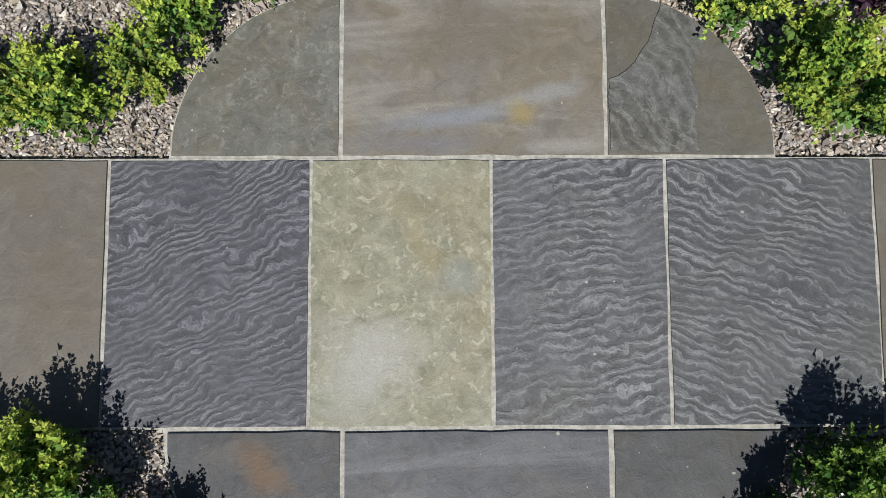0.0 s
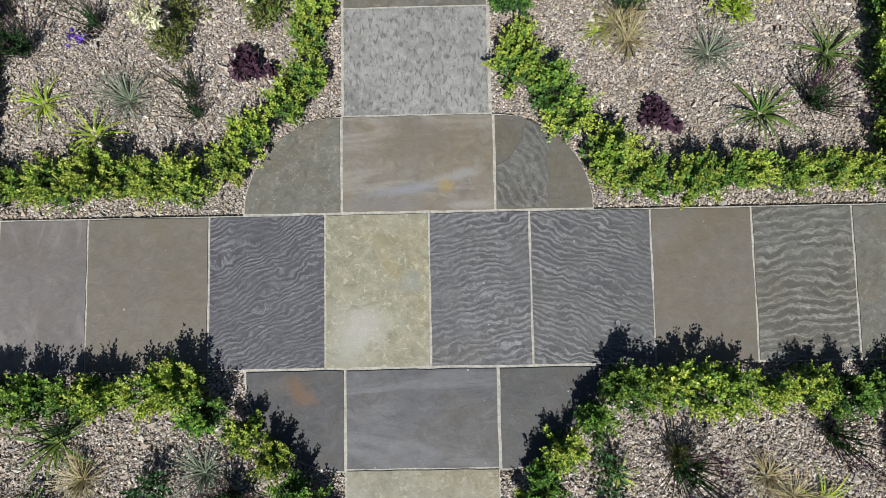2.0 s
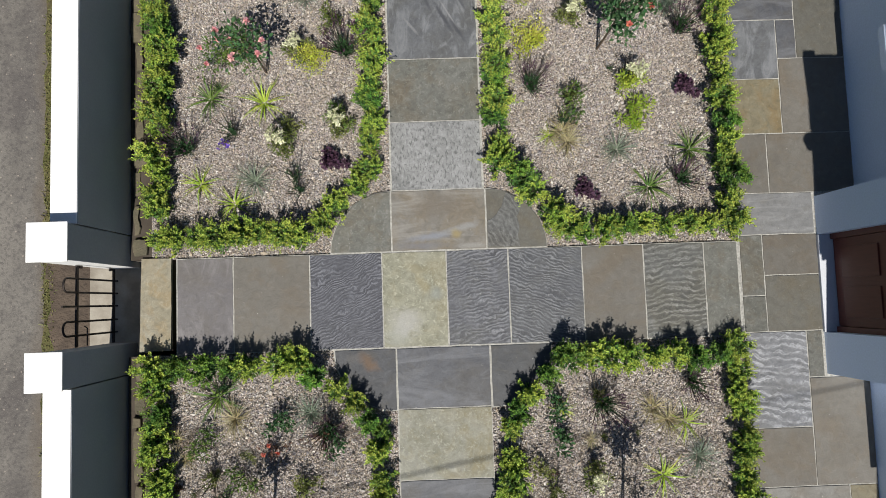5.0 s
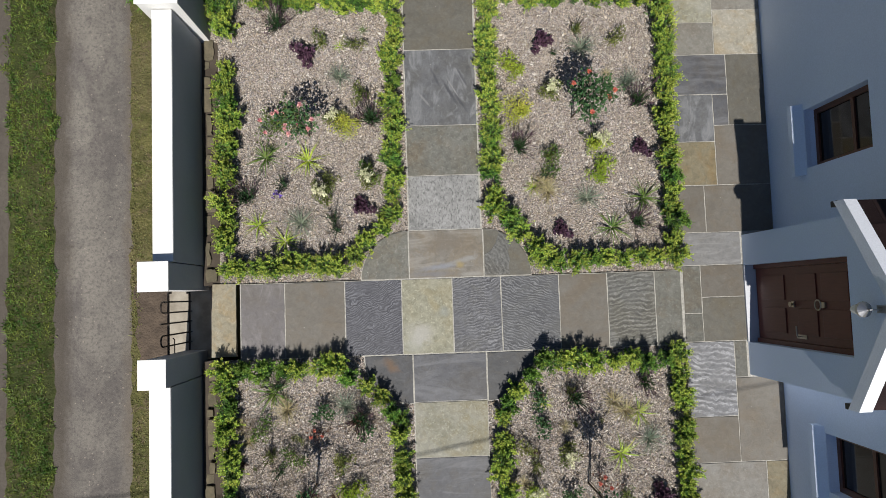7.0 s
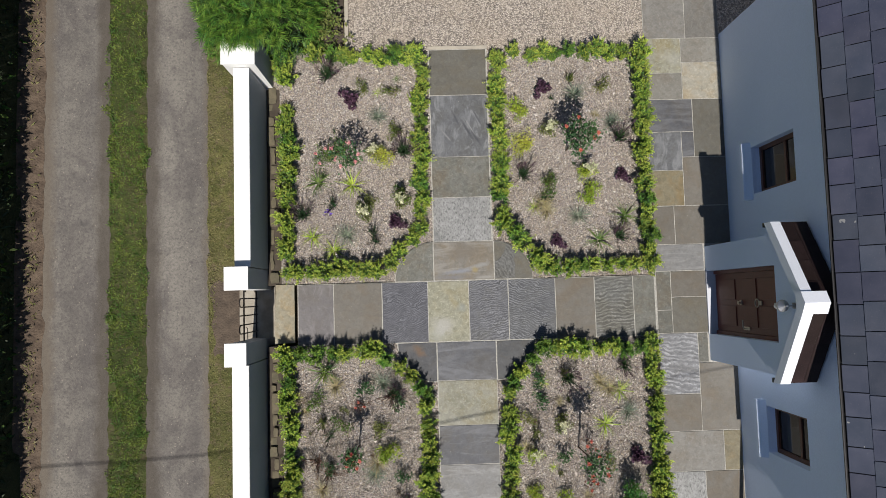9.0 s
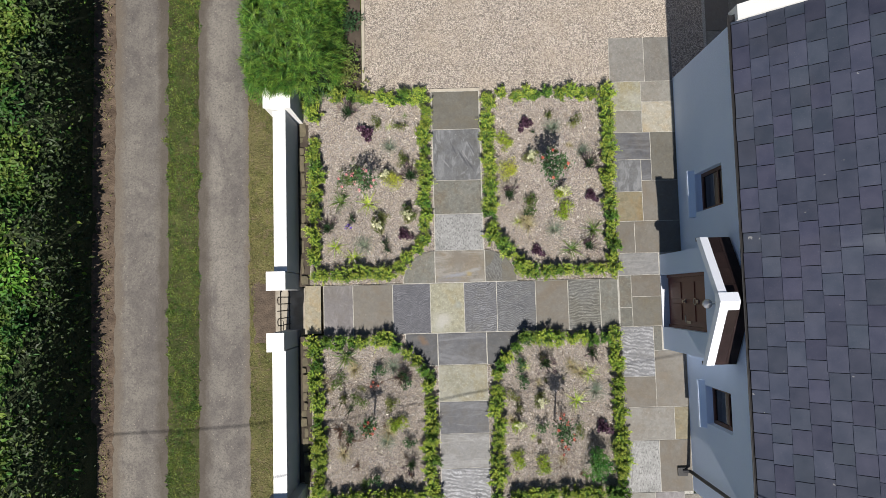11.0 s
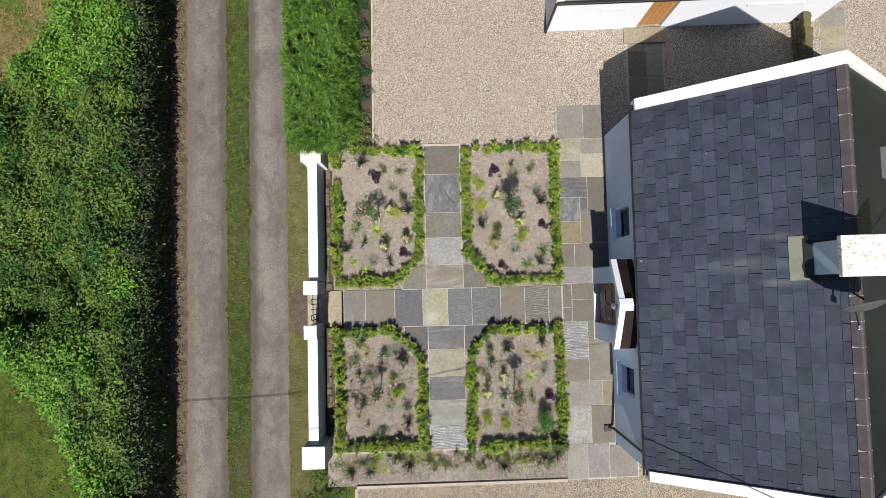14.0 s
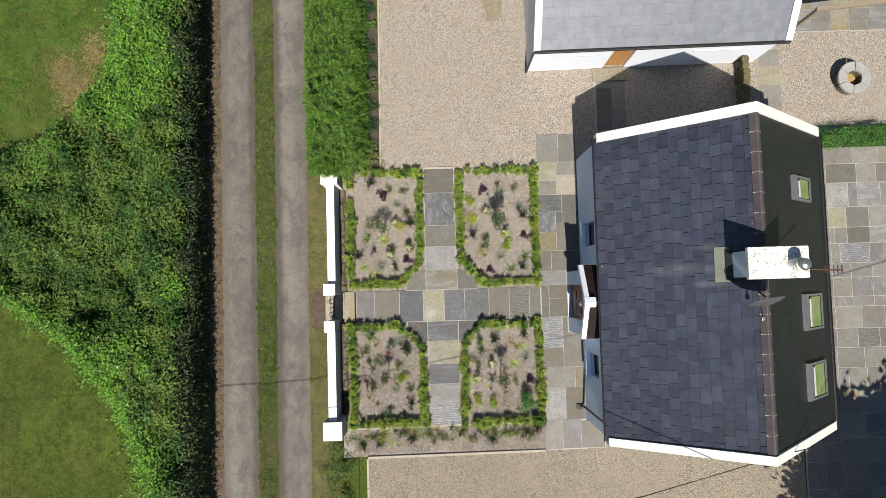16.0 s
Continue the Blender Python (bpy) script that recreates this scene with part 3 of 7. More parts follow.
def side_prism(outline, axis, a, b):
    """A prism over an outline in an upright plane: axis 'y' takes (x, z) pairs, axis 'x' takes (y, z)."""
    bm = bmesh.new()
    put = (lambda u, w, s: (u, s, w)) if axis == "y" else (lambda u, w, s: (s, u, w))
    one = [bm.verts.new(put(u, w, a)) for u, w in outline]
    two = [bm.verts.new(put(u, w, b)) for u, w in outline]
    bm.faces.new(one), bm.faces.new(two[::-1])
    for i in range(len(outline)):
        j = (i + 1) % len(outline)
        bm.faces.new((one[i], two[i], two[j], one[j]))
    bmesh.ops.recalc_face_normals(bm, faces=bm.faces)
    return bm


def tube(bm, points, radius, sides=8):
    """A round bar along points."""
    rings = []
    pts = [Vector(p) for p in points]
    for i, p in enumerate(pts):
        way = (pts[min(i + 1, len(pts) - 1)] - pts[max(i - 1, 0)]).normalized()
        a = way.orthogonal().normalized()
        b = way.cross(a)
        r = radius[i] if isinstance(radius, (list, tuple)) else radius
        rings.append([bm.verts.new(p + r * (math.cos(2 * math.pi * k / sides) * a + math.sin(2 * math.pi * k / sides) * b)) for k in range(sides)])
    for one, two in zip(rings, rings[1:]):
        near = min(range(sides), key=lambda k: (two[k].co - one[0].co).length)
        for k in range(sides):
            bm.faces.new((one[k], one[(k + 1) % sides], two[(k + 1 + near) % sides], two[(k + near) % sides]))
    bm.faces.new(rings[0][::-1]), bm.faces.new(rings[-1])
    bmesh.ops.recalc_face_normals(bm, faces=bm.faces)
    return bm


def rod(points, radius, sides=8):
    return tube(bmesh.new(), points, radius, sides)


def lathe(profile, cx, cy, sides=24):
    """A turned body from (radius, height) pairs."""
    bm = bmesh.new()
    rings = [[bm.verts.new((cx + r * math.cos(2 * math.pi * k / sides), cy + r * math.sin(2 * math.pi * k / sides), z)) for k in range(sides)] for r, z in profile]
    for one, two in zip(rings, rings[1:]):
        for k in range(sides):
            bm.faces.new((one[k], one[(k + 1) % sides], two[(k + 1) % sides], two[k]))
    bm.faces.new(rings[0][::-1]), bm.faces.new(rings[-1])
    return bm


def raw(name, verts, faces, material, parent=None, label="", smooth=False):
    """A mesh object from arrays of vertices and of faces with the same number of corners."""
    me = bpy.data.meshes.new(name)
    verts, faces = np.asarray(verts, np.float32), np.asarray(faces, np.int32)
    me.vertices.add(len(verts))
    me.vertices.foreach_set("co", verts.ravel())
    me.loops.add(faces.size)
    me.loops.foreach_set("vertex_index", faces.ravel())
    me.polygons.add(len(faces))
    me.polygons.foreach_set("loop_start", np.arange(0, faces.size, faces.shape[1], dtype=np.int32))
    me.polygons.foreach_set("use_smooth", np.full(len(faces), smooth))
    me.update(calc_edges=True)
    me.materials.append(material)
    ob = new(name, me)
    if parent:
        ob.parent = parent
    if label:
        ob["label"] = label
    return ob


def unit(v):
    return v / (np.linalg.norm(v, axis=1, keepdims=True) + 1e-9)


def leaf_faces(base, way, length, width, seed=0, droop=0.15, lie=None):
    """Leaf blades as folded diamonds: base points, directions, lengths and widths. lie: how evenly they face upwards."""
    rng = np.random.default_rng(seed)
    n = len(base)
    way = unit(way)
    face = rng.normal(size=(n, 3))
    if lie is not None:
        face = face * lie + (0, 0, 1.0)
    side = unit(np.cross(way, unit(face)))
    up = np.cross(side, way)
    length, width = np.broadcast_to(length, n)[:, None], np.broadcast_to(width, n)[:, None]
    mid = base + way * length * 0.5
    tip = base + way * length - up * length * droop
    left, right = mid + side * width * 0.5 + up * width * 0.12, mid - side * width * 0.5 + up * width * 0.12
    verts = np.stack([base, left, tip, right], 1).reshape(-1, 3)
    return verts, np.arange(4 * n).reshape(n, 4)


def blades(base, way, length, width, bend=0.5, steps=3):
    """Long grass blades that bow over: strips of quads."""
    n = len(base)
    way = unit(way)
    side = unit(np.cross(way, np.array([[0, 0, 1.0]]) + 1e-3))
    length, width = np.broadcast_to(length, n)[:, None], np.broadcast_to(width, n)[:, None]
    flat = unit(way * [1, 1, 0.0] + 1e-6)
    rows = []
    for k in range(steps + 1):
        s = k / steps
        mid = base + way * length * s + (flat * 0.5 - [0, 0, 0.6]) * length * bend * s * s
        half = width * 0.5 * (1 - s) ** 0.7 + 0.0006
        rows += [mid - side * half, mid + side * half]
    verts = np.stack(rows, 1)
    m = 2 * (steps + 1)
    quad = np.array([[2 * k, 2 * k + 1, 2 * k + 3, 2 * k + 2] for k in range(steps)])
    faces = (np.arange(n)[:, None, None] * m + quad[None]).reshape(-1, 4)
    return verts.reshape(-1, 3), faces


def empty_thing(name, x, y, z, label, category, group=""):
    ob = new(name)
    ob.empty_display_size = 0.1
    ob.location = (x, y, z)
    return tagged(ob, label, category, group)

# ---- ground, lane, field ----
LANE = -0.36


def strip_sheet(name, xs, zs, y0, y1, steps, material, wobble=0.0, seed=1):
    """A long sheet along y with a profile across x; its outer edges may wander."""
    rng = np.random.default_rng(seed)
    ys = np.linspace(y0, y1, steps + 1)
    verts = []
    for y in ys:
        for i, (x, z) in enumerate(zip(xs, zs)):
            edge = i in (0, len(xs) - 1)
            verts.append((x + (rng.normal() * wobble if edge else 0), y, z))
    w = len(xs)
    faces = [(r * w + i, r * w + i + 1, (r + 1) * w + i + 1, (r + 1) * w + i) for r in range(steps) for i in range(w - 1)]
    return raw(name, verts, faces, material)


ground = strip_sheet("ground", (-600, -20, -7, -2.6, -2.53, 12, 30, 600), (LANE - 0.03,) * 4 + (-0.07,) * 4, -600, 600, 4, M["field"])
tagged(ground, "dry yellow-green field grass and bare ground", "ground", kind="structure")
meadow = solid("meadow", prism([(-40, 3.2), (-13.2, 3.2), (-11.0, 4.6), (-9.4, 7.0), (-9.3, 40), (-40, 40)], LANE - 0.2, LANE - 0.022), M["meadow"])
tagged(meadow, "rough green meadow beyond the hedgerow", "meadow", kind="structure")
road = strip_sheet("road", (-6.95, -6.7, -5.6, -5.3, -5.0, -3.98, -3.9), (LANE - 0.025, LANE, LANE + 0.015, LANE - 0.004, LANE + 0.015, LANE, LANE - 0.025), -40, 40, 300, M["tarmac"], 0.012)
tagged(road, "narrow worn grey tarmac country lane", "road", kind="structure")
strip = strip_sheet("lane_grass_strip", (-5.62, -5.5, -5.3, -5.12, -4.98), (LANE + 0.012, LANE + 0.03, LANE + 0.035, LANE + 0.03, LANE + 0.012), -40, 40, 700, M["strip"], 0.014, 2)
tagged(strip, "strip of short grass down the middle of the lane", "grass strip", kind="structure")
verge = strip_sheet("verge", (-4.02, -3.85, -3.5, -3.2, -3.1), (LANE + 0.004, LANE + 0.02, LANE + 0.02, LANE + 0.015, LANE + 0.01), -40, 40, 700, M["verge"], 0.014, 3)
tagged(verge, "dry mossy grass verge beside the lane wall", "verge", kind="structure")
bank = strip_sheet("bank_edge", (-7.4, -7.0, -6.82, -6.66), (0.15, LANE + 0.12, LANE + 0.04, LANE + 0.004), -40, 40, 600, M["edge_earth"], 0.016, 4)
tagged(bank, "bare brown earth edge below the hedgerow", "earth bank", kind="structure")


def plate(name, x0, x1, y0, y1, z, material, label, category, thick=0.08):
    ob = solid(name, boxed(x0, x1, y0, y1, z - thick, z), material)
    return tagged(ob, label, category, kind="structure")


plate("driveway_north", -1.66, 16.0, 4.19, 30.0, -0.02, M["drive_gravel"], "pale buff gravel driveway north of the garden", "driveway")
plate("driveway_south", -2.24, 10.8, -30.0, -4.45, -0.021, M["south_gravel"], "pale buff gravel driveway south of the garden", "driveway")
plate("driveway_edge", 3.08, 10.6, -4.46, -3.7, -0.0215, M["south_gravel"], "pale buff gravel along the house wall", "driveway")
plate("bed_gravel_north", -2.98, 3.08, 0.478, 4.19, -0.035, M["bed_gravel"], "mixed brown and grey gravel of the planting beds", "gravel bed", 0.4)
plate("bed_gravel_south", -2.98, 3.08, -4.45, -0.468, -0.035, M["bed_gravel"], "mixed brown and grey gravel of the planting beds", "gravel bed", 0.4)

# kerbs round the gravel, each length of stone by itself
kerb = empty_thing("kerb", 0, 0, 0, "pale concrete edging strip along the gravel", "kerb")
kerb["kind"] = "structure"


def kerb_run(a, b, width, z, count):
    a, b = Vector(a), Vector(b)
    way = (b - a) / count
    side = Vector((-way.y, way.x)).normalized() * width / 2
    for i in range(count):
        p, q = a + way * (i + 0.006), a + way * (i + 0.994)
        part("kerb_stone", prism([(*(p - side),), (*(q - side),), (*(q + side),), (*(p + side),)], z - 0.1, z + random.uniform(-0.003, 0.003), 0.006), M["kerb"], kerb)


# Dark strips stand for both the soil and the shade at the wall's foot.
plate("wall_foot_north", -2.982, -2.775, 0.478, 3.6, -0.0335, M["soil"], "dark soil strip at the foot of the wall, with its shade in the colour", "soil", 0.1)
plate("wall_foot_south", -3.0, -2.775, -3.16, -0.47, -0.0335, M["soil"], "dark soil strip at the foot of the wall, with its shade in the colour", "soil", 0.1)
plate("weedy_edge", -2.3, -1.73, 4.25, 16.0, -0.05, M["soil"], "dark weedy soil between hedge and gravel", "soil", 0.3)
kerb_run((-1.69, 4.22), (-1.55, 20.0), 0.06, 0.02, 18)
kerb_run((-2.27, -4.5), (-2.27, -14.0), 0.07, 0.02, 11)
kerb_run((-2.27, -4.47), (3.06, -4.41), 0.07, 0.02, 7)
kerb_run((-2.85, -3.62), (3.06, -3.545), 0.05, 0.004, 8)
kerb_run((-0.41, 4.21), (0.56, 4.21), 0.05, 0.012, 1)


# ---- garden paths of flagstones ----
def wavy(outline, amount=0.003, step=0.09, seed=0):
    """The outline with points along its sides set a little in and out, as hewn edges are."""
    rng = random.Random(seed)
    out = []
    for i, (x, y) in enumerate(outline):
        u, v = outline[(i + 1) % len(outline)]
        n = max(1, int(math.hypot(u - x, v - y) / step))
        for k in range(n):
            s = k / n
            j = amount if k else amount * 0.4
            out.append((x + (u - x) * s + rng.uniform(-j, j), y + (v - y) * s + rng.uniform(-j, j)))
    return out


def flag(owner, x0, x1, y0, y1, kind, z=0.0, gap=0.0065, seed=None):
    outline = [(x0 + gap, y0 + gap), (x1 - gap, y0 + gap), (x1 - gap, y1 - gap), (x0 + gap, y1 - gap)]
    return flag_outline(owner, outline, kind, z)


FLAG_SEED = [0]


def flag_outline(owner, outline, kind, z=0.0, thick=0.04):
    FLAG_SEED[0] += 1
    rng = random.Random(FLAG_SEED[0])
    cx, cy = sum(p[0] for p in outline) / len(outline), sum(p[1] for p in outline) / len(outline)
    local = wavy([(x - cx, y - cy) for x, y in outline], 0.0028, 0.1, FLAG_SEED[0])
    ob = part("flagstone", prism(local, -thick, 0.0, 0.004), M[kind], owner)
    ob.location = (cx, cy, z + rng.uniform(-0.0015, 0.0015))
    return ob


def quarter(cx, cy, sx, sy, radius, inset=0.0):
    """A quarter disc whose corner is at (cx, cy), towards (sx, sy)."""
    pts = [(cx + sx * inset, cy + sy * inset)]
    for k in range(15):
        a = math.pi / 2 * k / 14
        r = radius - inset
        pts.append((cx + sx * (inset + (r - inset) * math.cos(a)), cy + sy * (inset + (r - inset) * math.sin(a))))
    return pts if sx * sy > 0 else pts[::-1]


bed = bmesh.new()
box(bed, -2.525, 3.08, -0.468, 0.478, -0.09, -0.007)
box(bed, -0.395, 0.545, 0.478, 4.185, -0.09, -0.0075)
box(bed, -0.385, 0.54, -3.57, -0.468, -0.09, -0.0075)
path = solid("garden_path", bed, M["mortar"])
tagged(path, "crossing garden path of large riven flagstones with pale joints", "path", kind="structure")
for corner in ((-0.395, 0.478, -1, 1), (0.545, 0.478, 1, 1), (-0.385, -0.468, -1, -1), (0.54, -0.468, 1, -1)):
    part("mortar_bed", prism(quarter(*corner, 0.612), -0.09, -0.008), M["mortar"], path)
ROW = ((-2.52, -1.966, "lilac"), (-1.966, -1.215, "brown"), (-1.215, -0.5, "ripple"), (-0.5, 0.14, "olive_cloud"), (0.14, 0.757, "ripple_east"), (0.757, 1.495, "ripple_slant"), (1.495, 2.112, "brown"), (2.112, 2.722, "ripple_green"), (2.722, 3.06, "green"))
for x0, x1, kind in ROW:
    flag(path, x0, x1, -0.465, 0.475, kind)
for y0, y1, kind in ((0.482, 1.09, "veined"), (1.09, 1.788, "pale"), (1.788, 2.437, "green"), (2.437, 3.432, "blue_vein"), (3.432, 4.178, "dusk")):
    flag(path, -0.395 if y0 < 1 else -0.385, 0.55 if y0 < 1 else 0.53, y0, y1, kind)
for y0, y1, kind in ((-1.064, -0.472, "blue"), (-1.75, -1.064, "olive"), (-2.346, -1.75, "blue"), (-2.976, -2.346, "light"), (-3.56, -2.976, "ripple_pale")):
    flag(path, -0.378, 0.54, y0, y1, kind)
flag_outline(path, quarter(-0.4, 0.484, -1, 1, 0.6, 0.004), "green")
east = flag_outline(path, quarter(0.555, 0.484, 1, 1, 0.6, 0.004), "dusk")
flag_outline(path, quarter(-0.385, -0.474, -1, -1, 0.6, 0.004), "rust_patch")
flag_outline(path, quarter(0.55, -0.474, 1, -1, 0.6, 0.004), "rust")
layer = [(0.566, 0.50), (0.882, 0.498), (0.866, 0.62), (0.885, 0.70), (0.86, 0.80), (0.905, 0.88), (0.925, 0.945), (0.86, 0.995), (0.76, 1.045), (0.735, 0.97), (0.715, 0.90), (0.66, 0.82), (0.60, 0.77), (0.566, 0.76)]
part("stone_layer", prism(wavy(layer, 0.006, 0.03, 5), -0.004, 0.0055, 0.0025), M["split"], path, "rippled upper layer of the split flagstone")

# step down to the gate
step = solid("gate_step", boxed(-2.885, -2.575, -0.42, 0.485, -0.25, -0.044), M["soil"])
tagged(step, "low yellowish flagstone step inside the gate", "step", kind="structure")
flag_outline(step, [(-2.885, -0.422), (-2.578, -0.418), (-2.572, 0.488), (-2.865, 0.492), (-2.872, 0.1)], "sand", -0.002)
plate("gate_threshold", -3.5, -2.89, -0.45, 0.46, -0.27, M["concrete"], "worn concrete threshold under the garden gate", "threshold", 0.1)
plate("step_riser", -2.57, -2.526, -0.465, 0.475, -0.16, M["soil"], "dark earth slot between step and path", "soil", 0.1)

# patio along the house front
patio_bed = bmesh.new()
box(patio_bed, 3.082, 4.304, -4.4, 5.15, -0.09, -0.0085)
patio = solid("patio", patio_bed, M["mortar"])
tagged(patio, "patio of mixed grey flagstones along the house front", "patio", kind="structure")
FRONT_NORTH = (
    (3.085, 3.76, 4.28, 5.15, "slate_brown"), (3.76, 4.30, 4.28, 5.15, "slate_brown"), (3.085, 3.67, 3.71, 4.28, "olive"), (3.67, 4.30, 3.88, 4.28, "mid"), (3.67, 4.30, 3.28, 3.88, "buff"),
    (3.085, 3.67, 3.28, 3.71, "mid"), (3.085, 3.81, 2.75, 3.28, "blue"), (3.81, 4.30, 2.34, 3.28, "dusk"), (3.085, 3.61, 2.13, 2.75, "blue_vein"), (3.61, 3.81, 2.34, 2.75, "blue"),
    (3.61, 4.30, 1.56, 2.34, "brown"), (3.085, 3.61, 1.56, 2.13, "ochre_flag"), (3.085, 3.43, 0.95, 1.56, "brown"), (3.43, 4.30, 0.95, 1.56, "brown"), (3.085, 3.86, 0.53, 0.95, "light"),
)
FRONT_SOUTH = (
    (3.085, 3.32, -0.08, 0.53, "green"), (3.32, 3.875, 0.12, 0.53, "brown"), (3.085, 3.32, -0.44, -0.08, "green"), (3.32, 3.875, -0.44, 0.12, "dusk"), (3.085, 3.70, -1.38, -0.44, "ripple_pale"),
    (3.70, 3.86, -0.90, -0.44, "green"), (3.70, 4.30, -1.95, -0.90, "brown"), (3.085, 3.70, -1.95, -1.38, "brown"), (3.085, 4.02, -2.56, -1.95, "slate_brown"), (4.02, 4.30, -2.56, -1.95, "ochre_flag"),
    (3.085, 3.71, -3.51, -2.56, "pale"), (3.71, 4.30, -3.51, -2.56, "brown"), (3.085, 3.59, -4.39, -3.51, "mid"), (3.59, 4.14, -4.37, -3.51, "lilac"),
)
for x0, x1, y0, y1, kind in FRONT_NORTH + FRONT_SOUTH:
    flag(patio, x0, x1, y0, y1, kind, 0.0, 0.0065)
corner_bed = solid("patio_corner", boxed(4.305, 4.86, -4.37, -3.56, -0.09, -0.0085), M["mortar"])
tagged(corner_bed, "flagstones at the corner of the house", "patio", kind="structure")
flag(corner_bed, 4.14, 4.84, -4.36, -3.56, "slate_brown", 0.001, 0.006)

# patio behind the house: courses of mixed sizes
rear = solid("rear_patio", prism([(10.0, -3.62), (10.85, -3.62), (10.85, -7.0), (16.0, -7.0), (16.0, 4.5), (10.0, 4.5)], -0.09, -0.0085), M["mortar"])
tagged(rear, "large rear patio of mixed buff and grey flagstones", "patio", kind="structure")
REAR_ROWS = (
    (3.99, 4.5, ((11.9, 12.8, "slate_brown"), (12.8, 13.6, "mid"))),
    (3.4, 3.99, ((11.95, 12.89, "green"), (12.89, 13.5, "mid"))),
    (2.65, 3.4, ((11.95, 12.6, "pale"), (12.6, 12.89, "lilac"), (12.89, 13.6, "light"))),
    (2.03, 2.65, ((11.97, 12.5, "olive"), (12.5, 13.2, "slate_brown"))),
    (1.54, 2.03, ((11.97, 12.12, "mid"), (12.12, 12.5, "slate_brown"), (12.5, 13.2, "dusk"))),
    (0.94, 1.54, ((11.98, 12.25, "mid"), (12.25, 13.15, "ripple_pale"))),
    (0.5, 0.94, ((11.98, 12.55, "light"), (12.55, 13.2, "slate_brown"))),
    (-0.08, 0.5, ((11.98, 12.55, "mid"), (12.55, 13.2, "lilac"))),
    (-0.38, -0.08, ((11.98, 12.55, "lilac"), (12.55, 13.2, "mid"))),
    (-1.04, -0.38, ((12.0, 12.8, "mid"), (12.8, 13.5, "slate_brown"))),
    (-1.62, -1.04, ((12.0, 12.64, "slate_brown"), (12.64, 13.3, "ripple_green"))),
    (-2.22, -1.62, ((11.98, 12.8, "slate_brown"), (12.8, 13.5, "mid"))),
    (-2.87, -2.22, ((11.97, 12.29, "lilac"), (12.29, 12.85, "mid"), (12.85, 13.5, "slate_brown"))),
    (-3.6, -2.87, ((11.97, 12.6, "sand"), (12.6, 13.4, "mid"))),
    (-4.3, -3.6, ((11.9, 12.7, "mid"), (12.7, 13.4, "lilac"))),
    (-5.0, -4.3, ((11.9, 12.5, "slate_brown"), (12.5, 13.3, "mid"))),
    (-5.8, -5.0, ((11.9, 12.6, "mid"), (12.6, 13.4, "light"))),
    (-7.0, -5.8, ((11.9, 12.8, "slate_brown"), (12.8, 13.6, "mid"))),
)
rng = random.Random(11)
for y0, y1, known in REAR_ROWS:
    for x0, x1, kind in known:
        flag(rear, x0, x1, y0, y1, kind, 0, 0.010)
    first = 10.86 if y1 < -3.5 else 10.01
    middle = first + (known[0][0] - first) * rng.uniform(0.4, 0.6)
    flag(rear, first, middle, y0, y1, rng.choice(("mid", "slate_brown", "lilac")), 0, 0.010)
    flag(rear, middle, known[0][0], y0, y1, rng.choice(("mid", "slate_brown", "lilac")), 0, 0.010)
    x = known[-1][1]
    while x < 15.6:
        w = min(rng.choice((0.55, 0.72, 0.88)), 16.0 - x)
        flag(rear, x, x + w, y0, y1, rng.choice(("mid", "slate_brown", "lilac", "brown", "mid", "light")), 0, 0.010)
        x += w
yard = solid("yard_path", boxed(10.05, 10.75, 4.5, 7.6, -0.09, -0.012), M["mortar"])
tagged(yard, "strip of flagstones between house and outbuilding", "path", kind="structure")
for i, (y0, y1) in enumerate(((4.5, 5.1), (5.1, 5.8), (5.8, 6.5), (6.5, 7.1), (7.1, 7.6))):
    flag(yard, 10.06, 10.74, y0, y1, ("light", "sand", "mid", "sand", "mid")[i], 0, 0.006)
shed_path = solid("outbuilding_path", boxed(4.95, 5.95, 4.6, 7.2, -0.09, -0.012), M["mortar"])
tagged(shed_path, "flagstones leading to the outbuilding door", "path", kind="structure")
for i, (y0, y1) in enumerate(((4.6, 5.25), (5.25, 5.9), (5.9, 6.55), (6.55, 7.18))):
    flag(shed_path, 5.0, 5.48, y0, y1, ("mid", "brown", "green", "mid")[i], 0, 0.006)
    flag(shed_path, 5.48, 5.92, y0, y1, ("brown", "mid", "mid", "light")[i], 0, 0.006)
corner_path = solid("far_patio", boxed(11.2, 17.0, 8.15, 12.0, -0.09, -0.012), M["mortar"])
tagged(corner_path, "flagstone terrace beside the outbuilding", "patio", kind="structure")
for i in range(9):
    for j in range(5):
        flag(corner_path, 11.2 + 0.6 * i, 11.8 + 0.6 * i, 8.17 + 0.7 * j, 8.87 + 0.7 * j, rng.choice(("mid", "light", "sand")), 0, 0.006)

soil_patch = solid("bare_earth", prism(wavy([(-3.92, -0.62), (-3.45, -0.5), (-3.4, 0.5), (-3.6, 0.62), (-3.95, 0.55)], 0.05, 0.08, 9), LANE - 0.1, LANE + 0.024, 0.01), M["bank"])
tagged(soil_patch, "trodden bare earth outside the gate", "earth", kind="structure")

# ---- garden wall, pillars, gate ----
def garden_wall(x0, x1, y0, y1, z):
    ob = empty_thing("garden_wall", (x0 + x1) / 2, (y0 + y1) / 2, LANE, "rendered garden wall with white painted top beside the lane", "wall", "lane walls")
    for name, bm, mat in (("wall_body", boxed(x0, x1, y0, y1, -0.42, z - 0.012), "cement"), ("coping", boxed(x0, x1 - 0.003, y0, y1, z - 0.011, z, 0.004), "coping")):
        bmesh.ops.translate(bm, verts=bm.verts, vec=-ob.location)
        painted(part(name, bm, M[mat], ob))


